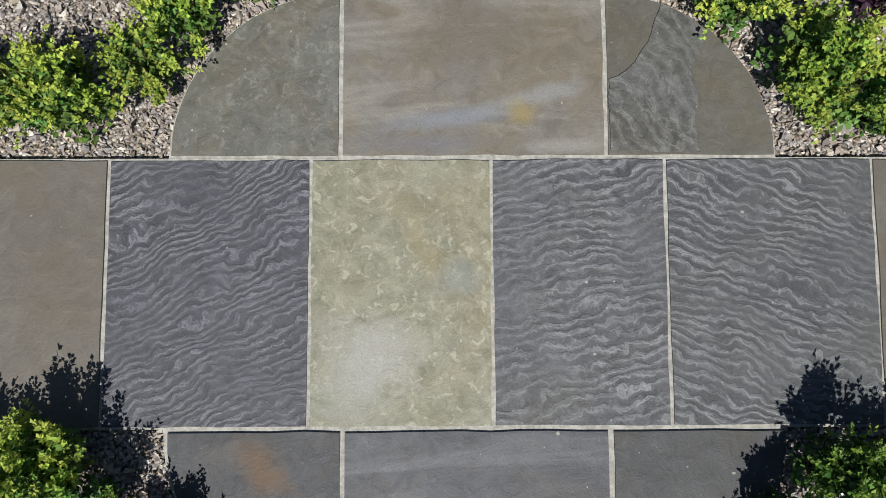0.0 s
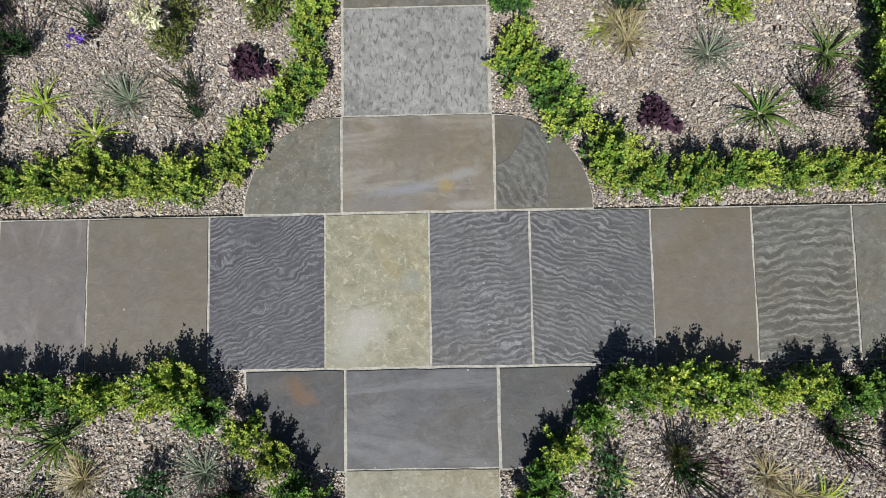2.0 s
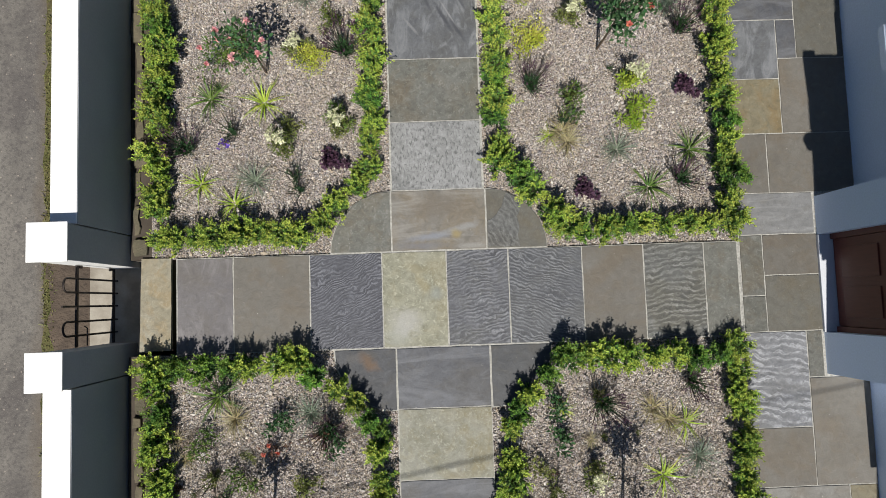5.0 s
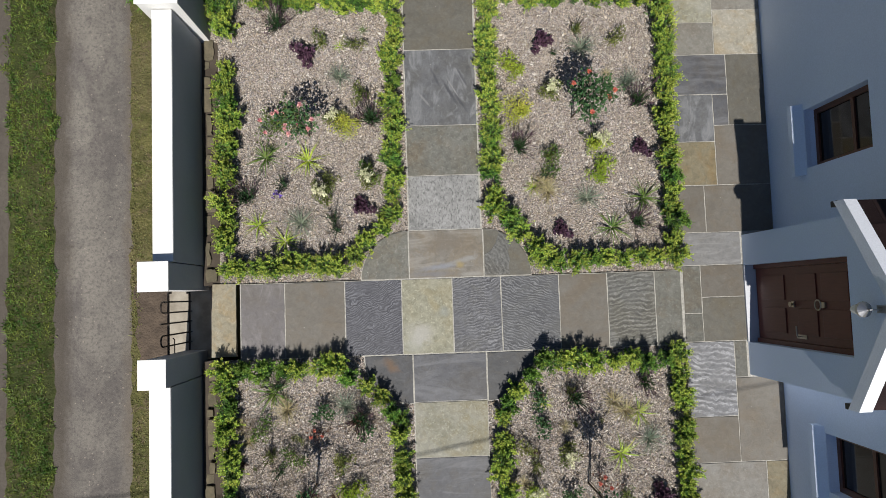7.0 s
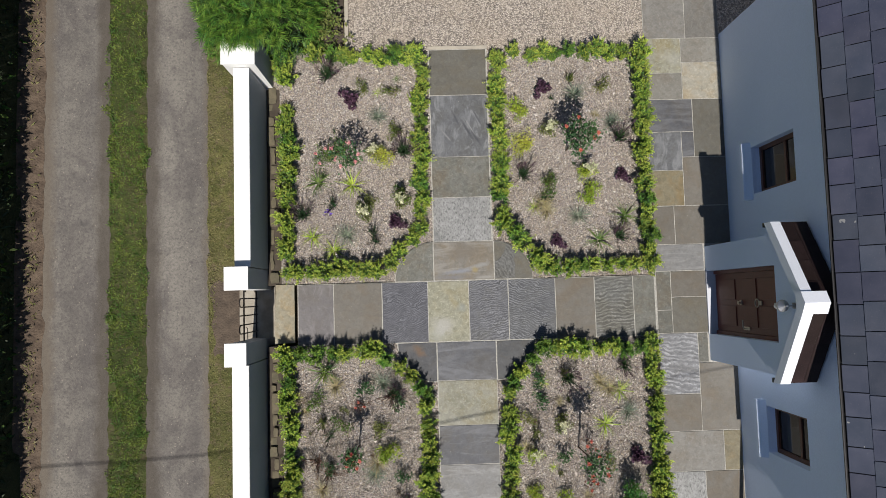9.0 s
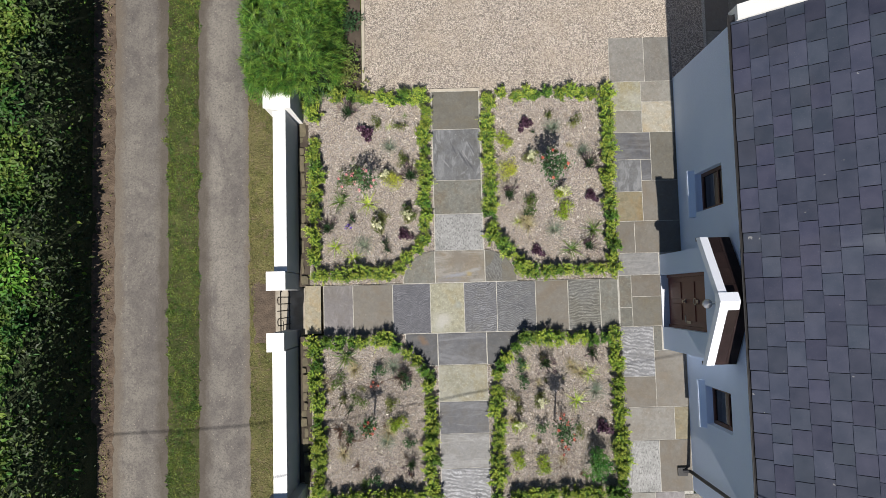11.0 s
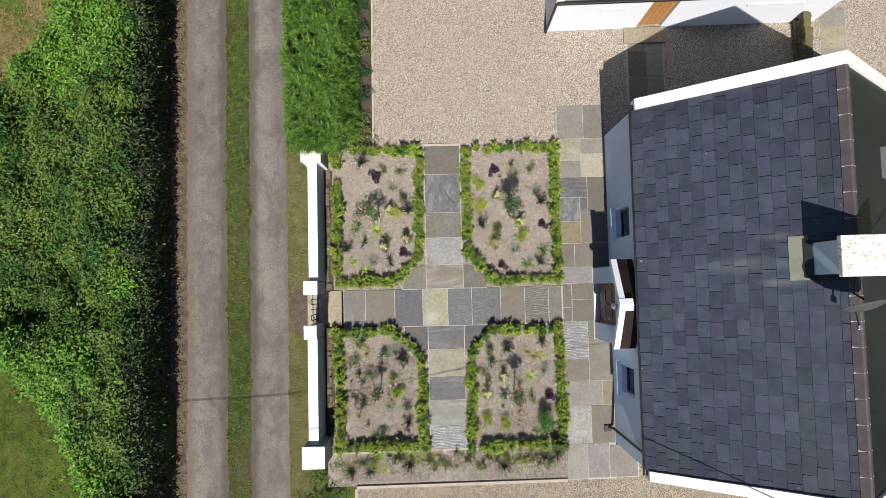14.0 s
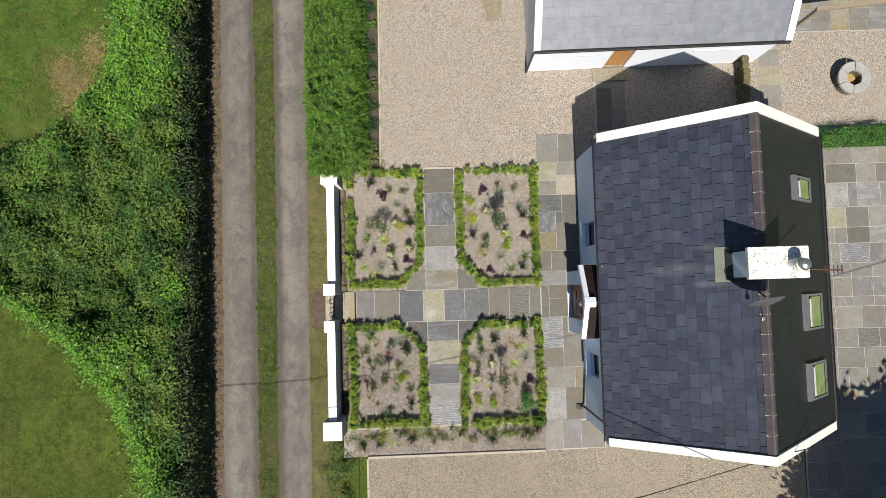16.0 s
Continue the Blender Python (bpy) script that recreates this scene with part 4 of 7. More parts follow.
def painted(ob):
    """Cement faces to the west and south are coloured white, all other faces stay grey."""
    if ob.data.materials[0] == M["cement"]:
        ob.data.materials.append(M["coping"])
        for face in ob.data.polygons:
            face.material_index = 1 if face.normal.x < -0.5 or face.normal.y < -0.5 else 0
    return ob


garden_wall(-3.21, -2.983, 0.735, 3.61, 0.98)
garden_wall(-3.255, -3.02, -3.17, -0.65, 0.98)


def pillar(x0, x1, y0, y1, z, label):
    ob = empty_thing("gate_pillar", (x0 + x1) / 2, (y0 + y1) / 2, LANE, label, "pillar", "wall pillars")
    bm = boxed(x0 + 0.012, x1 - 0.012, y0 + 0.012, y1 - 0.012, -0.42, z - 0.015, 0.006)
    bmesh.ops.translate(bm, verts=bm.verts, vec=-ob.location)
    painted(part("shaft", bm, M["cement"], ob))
    bm = boxed(x0, x1, y0, y1, z - 0.015, z, 0.006)
    bmesh.ops.translate(bm, verts=bm.verts, vec=-ob.location)
    part("cap", bm, M["coping"], ob)
    return ob


pillar(-3.315, -2.978, 0.405, 0.735, 1.14, "square white rendered gate pillar with flat cap")
pillar(-3.315, -3.01, -0.65, -0.325, 1.14, "square white rendered gate pillar with flat cap")
pillar(-3.385, -2.85, -3.69, -3.17, 1.16, "stout white end pillar of the lane wall")
pillar(-3.345, -2.86, 3.61, 4.1, 1.14, "white end pillar of the lane wall below the hedge")


def old_stones(y0, y1):
    ob = empty_thing("stone_edging", -2.9, (y0 + y1) / 2, -0.05, "mossy old stones between wall and bed", "stone edging")
    rng = random.Random(int(10 * y1))
    y = y0
    while y < y1:
        length = rng.uniform(0.10, 0.34)
        w = rng.uniform(0.025, 0.06)
        outline = wavy([(-w, 0), (w, 0.01), (w * 0.9, length - 0.015), (-w, length - 0.01)], 0.018, 0.05, int(100 * y))
        stone = part("stone", prism(outline, -0.1, rng.uniform(0.02, 0.07), 0.012), M["oldstone"], ob)
        stone.location = (rng.uniform(-0.02, 0.03), y - ob.location.y, 0)
        y += length + rng.choice((0.0, 0.02, 0.09))
    return ob


old_stones(0.52, 3.6)
old_stones(-3.2, -0.5)

gate = empty_thing("garden_gate", -3.2, 0.04, -0.26, "low black wrought iron gate with hooped tops", "gate")
GATE_BARS = (0.25, 0.125, 0.0, -0.135, -0.26)
for y, top in zip(GATE_BARS, (0.98, 0.98, 1.06, 0.98, 0.98)):
    part("bar", rod([(0, y, 0.04), (0, y, top)], 0.0095), M["iron"], gate)
for i in (0, 3):
    a, b = GATE_BARS[i], GATE_BARS[i + 1]
    arc = [(0, (a + b) / 2 + (a - b) / 2 * math.cos(math.pi * k / 10), 0.98 + 0.062 * math.sin(math.pi * k / 10)) for k in range(11)]
    part("hoop", rod(arc, 0.0095), M["iron"], gate)
for z in (0.1, 0.80):
    part("rail", boxed(-0.008, 0.008, -0.365, 0.37, z, z + 0.035, 0.002), M["iron"], gate)
part("latch", rod([(0.0, -0.36, 0.63), (0.0, -0.2, 0.63), (0.0, -0.18, 0.68)], 0.006), M["iron"], gate)
for z in (0.15, 0.74):
    part("hinge", boxed(-0.012, 0.012, 0.345, 0.372, z, z + 0.05, 0.003), M["iron"], gate)

# ---- house ----
HX0, HX1, HY0, HY1 = 4.305, 10.0, -3.5, 4.33
RX, RZ, EZ = 7.12, 5.72, 2.93
PITCH = math.atan2(RZ - EZ, RX - 4.19)
house = empty_thing("house", 7.1, 0.4, 0.0, "white rendered cottage with blue-grey slate roof and gabled porch", "house")


def housepart(name, bm, material, owner=None, label=""):
    """A part of the house given in world coordinates; a deeper part sits on an owner that is itself at the house's origin."""
    bmesh.ops.translate(bm, verts=bm.verts, vec=-house.location)
    return part(name, bm, material, owner or house, label)


def wall_with_holes(y0, y1, z0, z1, x0, x1, holes):
    """A wall along y, one closed mesh with openings (ya, yb, za, zb) through it."""
    ys = sorted({y0, y1, *(h[0] for h in holes), *(h[1] for h in holes)})
    zs = sorted({z0, z1, *(h[2] for h in holes), *(h[3] for h in holes)})
    bm = bmesh.new()
    dots = {}

    def dot(x, i, j):
        if (x, i, j) not in dots:
            dots[(x, i, j)] = bm.verts.new((x, ys[i], zs[j]))
        return dots[(x, i, j)]

    def full(i, j):
        if not (0 <= i < len(ys) - 1 and 0 <= j < len(zs) - 1):
            return False
        y, z = (ys[i] + ys[i + 1]) / 2, (zs[j] + zs[j + 1]) / 2
        return not any(a < y < b and c < z < d for a, b, c, d in holes)

    for i in range(len(ys) - 1):
        for j in range(len(zs) - 1):
            if not full(i, j):
                continue
            for x in (x0, x1):
                bm.faces.new([dot(x, *q) for q in ((i, j), (i + 1, j), (i + 1, j + 1), (i, j + 1))])
            for (di, dj), (p, q) in (((-1, 0), ((i, j), (i, j + 1))), ((1, 0), ((i + 1, j), (i + 1, j + 1))), ((0, -1), ((i, j), (i + 1, j))), ((0, 1), ((i, j + 1), (i + 1, j + 1)))):
                if not full(i + di, j + dj):
                    bm.faces.new([dot(x0, *p), dot(x1, *p), dot(x1, *q), dot(x0, *q)])
    bmesh.ops.recalc_face_normals(bm, faces=bm.faces)
    return bm


WIN = ((1.60, 2.285, 0.84, 1.99), (-2.11, -1.45, 0.83, 1.87))
housepart("wall", wall_with_holes(HY0, HY1, -0.1, 2.92, HX0, HX0 + 0.3, WIN), M["house_render"], label="white rendered front wall")
housepart("wall", boxed(HX1 - 0.3, HX1, HY0, HY1, -0.1, 2.92), M["house_render"])
GABLE = [(HX0 + 0.3, -0.1), (HX1 - 0.3, -0.1), (HX1 - 0.3, 3.1), (RX, RZ - 0.22), (HX0 + 0.3, 3.1)]
for a, b in ((HY0, HY0 + 0.3), (HY1 - 0.3, HY1)):
    housepart("gable_wall", side_prism(GABLE, "y", a, b), M["render"])
for ya, yb, za, zb in WIN:
    window = housepart("window", wall_with_holes(ya + 0.001, yb - 0.001, za + 0.001, zb - 0.001, HX0 + 0.115, HX0 + 0.175, [(ya + 0.06, yb - 0.06, za + 0.07, zb - 0.07)]), M["window_wood"], label="small brown framed window set deep in the wall")
    housepart("pane", boxed(HX0 + 0.14, HX0 + 0.15, ya + 0.06, yb - 0.06, za + 0.07, zb - 0.07), M["glass"], window)
    housepart("glazing_bar", boxed(HX0 + 0.12, HX0 + 0.17, ya + 0.062, yb - 0.062, (za + zb) / 2 + 0.10, (za + zb) / 2 + 0.15), M["window_wood"], window)
    housepart("sill", side_prism([(HX0 - 0.10, za - 0.09), (HX0 - 0.10, za - 0.17), (HX0 - 0.001, za - 0.17), (HX0 - 0.001, za - 0.012)], "y", ya - 0.08, yb + 0.08), M["house_render"], window)
    housepart("sill", side_prism([(HX0 - 0.0005, za - 0.012), (HX0 - 0.0005, za - 0.05), (HX0 + 0.114, za - 0.05), (HX0 + 0.114, za + 0.012)], "y", ya + 0.001, yb - 0.001), M["house_render"], window)
    housepart("backing", boxed(HX0 + 0.35, HX0 + 0.36, ya - 0.2, yb + 0.2, za - 0.2, zb + 0.2), M["black"], window)

# porch with its door
PY0, PY1, PX = -0.87, 0.905, 3.883
DOOR = (-0.462, 0.515, 0.03, 2.11)
APEX_Y, APEX_Z, LOW_Z = 0.05, 2.90, 2.24
porch_front = wall_with_holes(PY0, PY1, -0.1, 2.2, PX, PX + 0.2, [(DOOR[0], DOOR[1], -0.1, DOOR[3])])
housepart("porch_wall", porch_front, M["house_render"], label="white rendered porch front")
housepart("porch_gable", side_prism([(PY0, 2.2), (PY1, 2.2), (APEX_Y, 2.2 + 0.62)], "x", PX, PX + 0.2), M["house_render"])
for a, b in ((PY0, PY0 + 0.2), (PY1 - 0.2, PY1)):
    housepart("porch_wall", boxed(PX + 0.2, HX0, a, b, -0.1, 2.2), M["house_render"])


def slope_block(y0, z0, y1, z1, x0, x1, thick):
    """A sloping slab across the porch: its upper side runs from (y0, z0) to (y1, z1)."""
    return side_prism([(y0, z0), (y1, z1), (y1, z1 - thick), (y0, z0 - thick)], "x", x0, x1)


for side in (1, -1):
    low_y = APEX_Y + side * 0.995
    edge_y = APEX_Y + side * 0.09
    barge = housepart("bargeboard", slope_block(low_y, LOW_Z + 0.05, edge_y, APEX_Z + 0.01, 3.775, 3.90, 0.16), M["porch_white"], label="thick white plastered verge of the porch")
    roof_half = housepart("porch_roof", slope_block(low_y - side * 0.01, LOW_Z - 0.05, APEX_Y, APEX_Z - 0.04, 3.90, 4.28, 0.05), M["black"])
    run = math.hypot(0.985, APEX_Z - LOW_Z)
    for k in range(4):
        s0, s1 = k / 4, (k + 1.12) / 4
        ya, za = low_y + (APEX_Y - low_y) * s0, LOW_Z - 0.05 + (APEX_Z + 0.01 - LOW_Z) * s0
        yb, zb = low_y + (APEX_Y - low_y) * min(s1, 1), LOW_Z - 0.05 + (APEX_Z + 0.01 - LOW_Z) * min(s1, 1)
        housepart("slate", slope_block(ya, za + 0.022, yb, zb + 0.012, 3.905, 4.10, 0.008), M["porch_slate"], roof_half)
        housepart("slate", slope_block(ya, za + 0.02, yb, zb + 0.010, 4.104, 4.275, 0.008), M["porch_slate"], roof_half)
    housepart("corbel", boxed(3.80, 3.87, low_y - side * 0.02 - 0.03, low_y - side * 0.02 + 0.03, LOW_Z - 0.2, LOW_Z - 0.09, 0.008), M["black"])
housepart("porch_cap", side_prism([(APEX_Y - 0.13, APEX_Z - 0.12), (APEX_Y + 0.13, APEX_Z - 0.12), (APEX_Y + 0.13, APEX_Z + 0.0), (APEX_Y, APEX_Z + 0.075), (APEX_Y - 0.13, APEX_Z + 0.0)], "x", 3.765, 4.06), M["porch_white"], label="white capping block on the porch apex")
housepart("threshold", boxed(PX - 0.012, PX + 0.19, DOOR[0] + 0.002, DOOR[1] - 0.002, -0.05, 0.03, 0.006), M["sill"])
door = housepart("door", wall_with_holes(DOOR[0] + 0.001, DOOR[1] - 0.001, 0.045, DOOR[3] - 0.001, PX + 0.10, PX + 0.17, [(DOOR[0] + 0.055, DOOR[1] - 0.055, 0.045, DOOR[3] - 0.055)]), M["door"], label="dark red-brown panelled front door")
leaf = bmesh.new()
d0, d1 = DOOR[0] + 0.058, DOOR[1] - 0.058
box(leaf, PX + 0.125, PX + 0.165, d0, d1, 0.05, DOOR[3] - 0.058)
housepart("door_leaf", leaf, M["door"], door)
mid_y = (d0 + d1) / 2
for za, zb in ((0.18, 0.72), (0.98, 1.36), (1.46, 1.92)):
    for ya, yb in ((d0 + 0.09, mid_y - 0.045), (mid_y + 0.045, d1 - 0.09)):
        housepart("panel", boxed(PX + 0.112, PX + 0.126, ya, yb, za, zb, 0.006), M["door"], door)
housepart("letter_plate", boxed(PX + 0.108, PX + 0.127, mid_y - 0.035, mid_y + 0.035, 0.86, 0.92, 0.004), M["brass"], door)
housepart("door_knob", rod([(PX + 0.127, mid_y, 0.9), (PX + 0.09, mid_y, 0.9), (PX + 0.07, mid_y, 0.9)], [0.012, 0.014, 0.03], 12), M["brass"], door)
ring = [(PX + 0.1, mid_y + 0.055 * math.cos(a * math.pi / 8), 1.40 + 0.055 * math.sin(a * math.pi / 8)) for a in range(17)]
housepart("knocker", rod(ring, 0.008), M["brass"], door)
housepart("knocker_plate", boxed(PX + 0.1, PX + 0.127, mid_y - 0.03, mid_y + 0.03, 1.44, 1.52, 0.006), M["brass"], door)
housepart("door_handle", rod([(PX + 0.12, d0 + 0.07, 1.02), (PX + 0.07, d0 + 0.07, 1.02), (PX + 0.065, d0 + 0.10, 1.02), (PX + 0.065, d0 + 0.19, 1.02)], 0.01), M["brass"], door)
housepart("handle_plate", boxed(PX + 0.116, PX + 0.127, d0 + 0.045, d0 + 0.095, 0.92, 1.12, 0.003), M["brass"], door)

# lantern on the porch front
lantern = empty_thing("wall_lantern", PX, 0.01, 2.46, "steel wall lantern with glass shade above the door", "lamp")
part("bracket", rod([(0.0, 0, 0.1), (-0.06, 0, 0.13), (-0.11, 0, 0.1), (-0.11, 0, 0.05)], 0.008), M["steel"], lantern)
part("backplate", boxed(-0.012, 0.0, -0.035, 0.035, 0.04, 0.16, 0.004), M["steel"], lantern)
part("hood", lathe([(0.075, 0.0), (0.07, 0.02), (0.03, 0.05), (0.012, 0.065)], -0.11, 0, 16), M["steel"], lantern)
part("shade", lathe([(0.04, -0.13), (0.055, -0.06), (0.06, 0.0)], -0.11, 0, 8), M["lamp_glass"], lantern)

# main roof
SLOPE = math.hypot(RX - 4.19, RZ - EZ)
roof = {}
for side, mat, label in ((-1, "slate", "front roof slope of blue-grey slates"), (1, "slate_east", "rear roof slope of slates coloured darker than the front")):
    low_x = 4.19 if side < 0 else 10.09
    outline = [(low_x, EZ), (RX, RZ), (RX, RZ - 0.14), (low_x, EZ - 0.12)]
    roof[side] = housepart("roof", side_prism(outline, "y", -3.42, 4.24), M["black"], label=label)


def slope_point(side, s, lift=0.0):
    """A place s metres up the slope from the eave, lifted square to it: (x, z) from the house's origin."""
    low_x = 4.19 if side < 0 else 10.09
    fx, fz = (RX - low_x) / SLOPE, (RZ - EZ) / SLOPE
    nx, nz = (-fz, abs(fx)) if side < 0 else (fz, abs(fx))
    return low_x + fx * s + nx * lift - house.location.x, EZ + fz * s + nz * lift - house.location.z


def slate_verts(side, s0, s1, y0, y1, low, high, thick=0.009):
    out = []
    for s, lift in ((s0, low), (s1, high)):
        for t in (lift, lift - thick):
            x, z = slope_point(side, s, t)
            out += [(x, y0, z), (x, y1, z)]
    return np.array(out)


SLATE_FACES = np.array([(0, 1, 5, 4), (0, 2, 3, 1), (0, 4, 6, 2), (1, 3, 7, 5)])


def slate_courses(side, rows, widths, singles, material, seed):
    """Overlapping courses of slates; the nearest ones are objects of their own, the rest one mesh."""
    rng = random.Random(seed)
    verts, faces, count = [], [], 0
    gauge, gap = SLOPE / rows, 0.006 if singles else 0.0012
    for r in range(rows):
        y = -3.40 - (widths / 2 if r % 2 else 0)
        while y < 4.22:
            w = widths * rng.uniform(0.82, 1.18)
            ya, yb = max(y, -3.40), min(y + w, 4.22)
            y += w
            if yb - ya < 0.03:
                continue
            s0, s1 = r * gauge - 0.02 + rng.uniform(-0.006, 0.006), min((r + 1) * gauge + 0.03, SLOPE)
            v = slate_verts(side, s0, s1, ya + gap - house.location.y, yb - gap - house.location.y, (0.021 if singles else 0.0135) + rng.uniform(0, 0.004 if singles else 0.0004), 0.011)
            if singles and count < 300 and -3.2 < ya < 3.6:
                centre = v.mean(0)
                ob = raw("slate", v - centre, SLATE_FACES, material, roof[side])
                ob.location = centre
                count += 1
            else:
                faces.append(SLATE_FACES + 8 * len(verts))
                verts.append(v)
    rest = raw("slating", np.concatenate(verts), np.concatenate(faces), material, roof[side])
    rest["kind"] = "stuff"


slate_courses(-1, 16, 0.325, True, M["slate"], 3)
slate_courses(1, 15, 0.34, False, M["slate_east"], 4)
for k in range(17):
    y0 = -3.42 + k * 7.66 / 17
    outline = [(RX - 0.12, RZ - 0.07), (RX - 0.02, RZ + 0.045), (RX + 0.02, RZ + 0.045), (RX + 0.12, RZ - 0.07), (RX + 0.105, RZ - 0.095), (RX, RZ + 0.01), (RX - 0.105, RZ - 0.095)]
    housepart("ridge_tile", side_prism(outline, "y", y0 + 0.006, y0 + 7.66 / 17 - 0.006), M["ridge"])
    housepart("ridge_joint", side_prism([(RX - 0.123, RZ - 0.069), (RX, RZ + 0.051), (RX + 0.123, RZ - 0.069), (RX, RZ)], "y", y0 - 0.012, y0 + 0.012), M["kerb"])
for y0, y1 in ((4.215, 4.445), (-3.61, -3.405)):
    for low_x in (4.22, 10.05):
        outline = [(low_x, EZ + 0.12), (RX, RZ + 0.10), (RX, RZ - 0.2), (low_x, EZ - 0.2)]
        housepart("verge", side_prism(outline, "y", y0, y1), M["coping"], label="white plastered verge along the roof edge")


def gutter(x, label=""):
    arc = [(x + 0.06 * math.cos(math.pi * k / 8 + math.pi), 2.945 + 0.06 * math.sin(math.pi * k / 8 + math.pi)) for k in range(9)]
    inner = [(x + 0.05 * math.cos(math.pi * k / 8 + math.pi), 2.95 + 0.05 * math.sin(math.pi * k / 8 + math.pi)) for k in range(8, -1, -1)]
    return housepart("gutter", side_prism(arc + inner, "y", -3.52, 4.34), M["black"], label="black half-round gutter")


gutter(4.17)
gutter(10.12)
housepart("downpipe", rod([(4.165, -3.12, 2.9), (4.19, -3.12, 2.8), (4.225, -3.12, 2.65), (4.225, -3.12, 0.12), (4.12, -3.12, 0.05)], 0.032, 10), M["black"], label="black downpipe at the corner")
housepart("gully", boxed(4.02, 4.2, -3.22, -3.06, 0.002, 0.05, 0.01), M["black"])

# chimney with pot, flashing
CX0, CX1, CY0, CY1 = 6.62, 7.62, 0.575, 1.14
chimney = housepart("chimney", boxed(CX0, CX1, CY0, CY1, 4.6, 6.28), M["house_render"], label="white rendered chimney stack")
housepart("chimney_cap", boxed(CX0 - 0.15, CX1 + 0.13, CY0 - 0.05, CY1 + 0.06, 6.27, 6.40, 0.02), M["chimney"], chimney, "stained white chimney capping")
housepart("chimney_pot", lathe([(0.15, 6.4), (0.13, 6.52), (0.12, 6.70), (0.14, 6.72), (0.14, 6.76), (0.1, 6.77)], 7.42, 0.80, 20), M["chimney"], chimney)
housepart("cowl", lathe([(0.12, 6.80), (0.13, 6.83), (0.09, 6.89), (0.02, 6.91)], 7.42, 0.80, 16), M["steel"], chimney)
for k in range(3):
    a = 2.1 * k
    housepart("cowl_leg", rod([(7.42 + 0.09 * math.cos(a), 0.8 + 0.09 * math.sin(a), 6.76), (7.42 + 0.09 * math.cos(a), 0.8 + 0.09 * math.sin(a), 6.82)], 0.008, 6), M["steel"], chimney)


def on_slope(side, s0, s1, y0, y1, low, high):
    """A thin plate on the roof slope."""
    pts = [slope_point(side, s, t) for s, t in ((s0, low), (s1, low), (s1, high), (s0, high))]
    return side_prism([(x + house.location.x, z + house.location.z) for x, z in pts], "y", y0, y1)


base_s = (CX0 - 4.19) / math.cos(PITCH)
housepart("flashing", on_slope(-1, base_s - 0.37, base_s - 0.03, CY0 - 0.095, CY1 + 0.14, 0.024, 0.032), M["apron"], chimney, "pale lead apron below the chimney")
# Black plate in place of the shade under the lead at the chimney foot.
housepart("lead_step", on_slope(-1, base_s - 0.10, base_s + 0.03, CY0 - 0.06, CY1 + 0.06, 0.033, 0.075), M["black"], chimney)
for y0, y1 in ((CY0 - 0.10, CY0 + 0.004), (CY1 - 0.004, CY1 + 0.05)):
    housepart("side_flashing", on_slope(-1, base_s, SLOPE - 0.12, y0, y1, 0.02, 0.06), M["black"], chimney)

# roof windows on the rear slope
for x0, x1, y0, y1 in ((8.50, 9.32, 2.40, 3.00), (8.70, 9.58, -0.74, 0.13), (8.70, 9.58, -2.41, -1.52)):
    s0, s1 = (10.09 - x1) / math.cos(PITCH), (10.09 - x0) / math.cos(PITCH)
    bm = on_slope(1, s0, s1, y0, y0 + 0.05, 0.0, 0.09)
    for piece in ((s0, s1, y1 - 0.05, y1), (s0, s0 + 0.05, y0 + 0.051, y1 - 0.051), (s1 - 0.24, s1, y0 + 0.051, y1 - 0.051)):
        extra = on_slope(1, *piece, 0.0, 0.09)
        me = bpy.data.meshes.new("piece")
        extra.to_mesh(me)
        extra.free()
        bm.from_mesh(me)
        bpy.data.meshes.remove(me)
    sky_window = housepart("roof_window", bm, M["window_grey"], label="grey framed roof window with a pale reflection on its pane")
    housepart("pane", on_slope(1, s0 + 0.05, s1 - 0.24, y0 + 0.052, y1 - 0.052, 0.06, 0.066), M["glass"], sky_window)
    # Pale green and whitish plates on the glass stand for its reflection.
    housepart("blind", on_slope(1, s0 + 0.14, s1 - 0.44, y0 + 0.07, y1 - 0.07, 0.068, 0.071), M["blind"], sky_window)
    housepart("blind_rail", on_slope(1, s1 - 0.43, s1 - 0.35, y0 + 0.08, y1 - 0.12, 0.068, 0.078), M["sill"], sky_window, "pale streak of reflection on the pane")

# dish and aerial near the chimney
dish = empty_thing("satellite_dish", 6.80, 0.06, 6.0, "grey satellite dish on a bracket by the ridge", "satellite dish")
bm = bmesh.new()
rings = [[bm.verts.new((0.38 * r * math.cos(2 * math.pi * k / 24), -0.09 * (1 - r * r) + 0.0, 0.38 * r * math.sin(2 * math.pi * k / 24))) for k in range(24)] for r in (0.05, 0.35, 0.7, 1.0)]
for one, two in zip(rings, rings[1:]):
    for k in range(24):
        bm.faces.new((one[k], one[(k + 1) % 24], two[(k + 1) % 24], two[k]))
bm.faces.new(rings[0])
bmesh.ops.solidify(bm, geom=bm.faces, thickness=0.008)
bmesh.ops.rotate(bm, verts=bm.verts, cent=(0, 0, 0), matrix=Matrix.Rotation(radians(-13), 3, "X"))
bmesh.ops.translate(bm, verts=bm.verts, vec=(0.0, 0.0, 0.38))
bmesh.ops.rotate(bm, verts=bm.verts, cent=(0, 0, 0), matrix=Matrix.Rotation(radians(9), 3, "Z"))
part("reflector", bm, M["dish"], dish)
part("mast", rod([(0.12, 0.49, 0.0), (0.02, 0.2, 0.05), (0.0, 0.1, 0.36)], 0.02), M["iron"], dish)
part("arm", rod([(0.0, 0.0, 0.1), (0.0, -0.34, 0.2)], 0.012), M["iron"], dish)
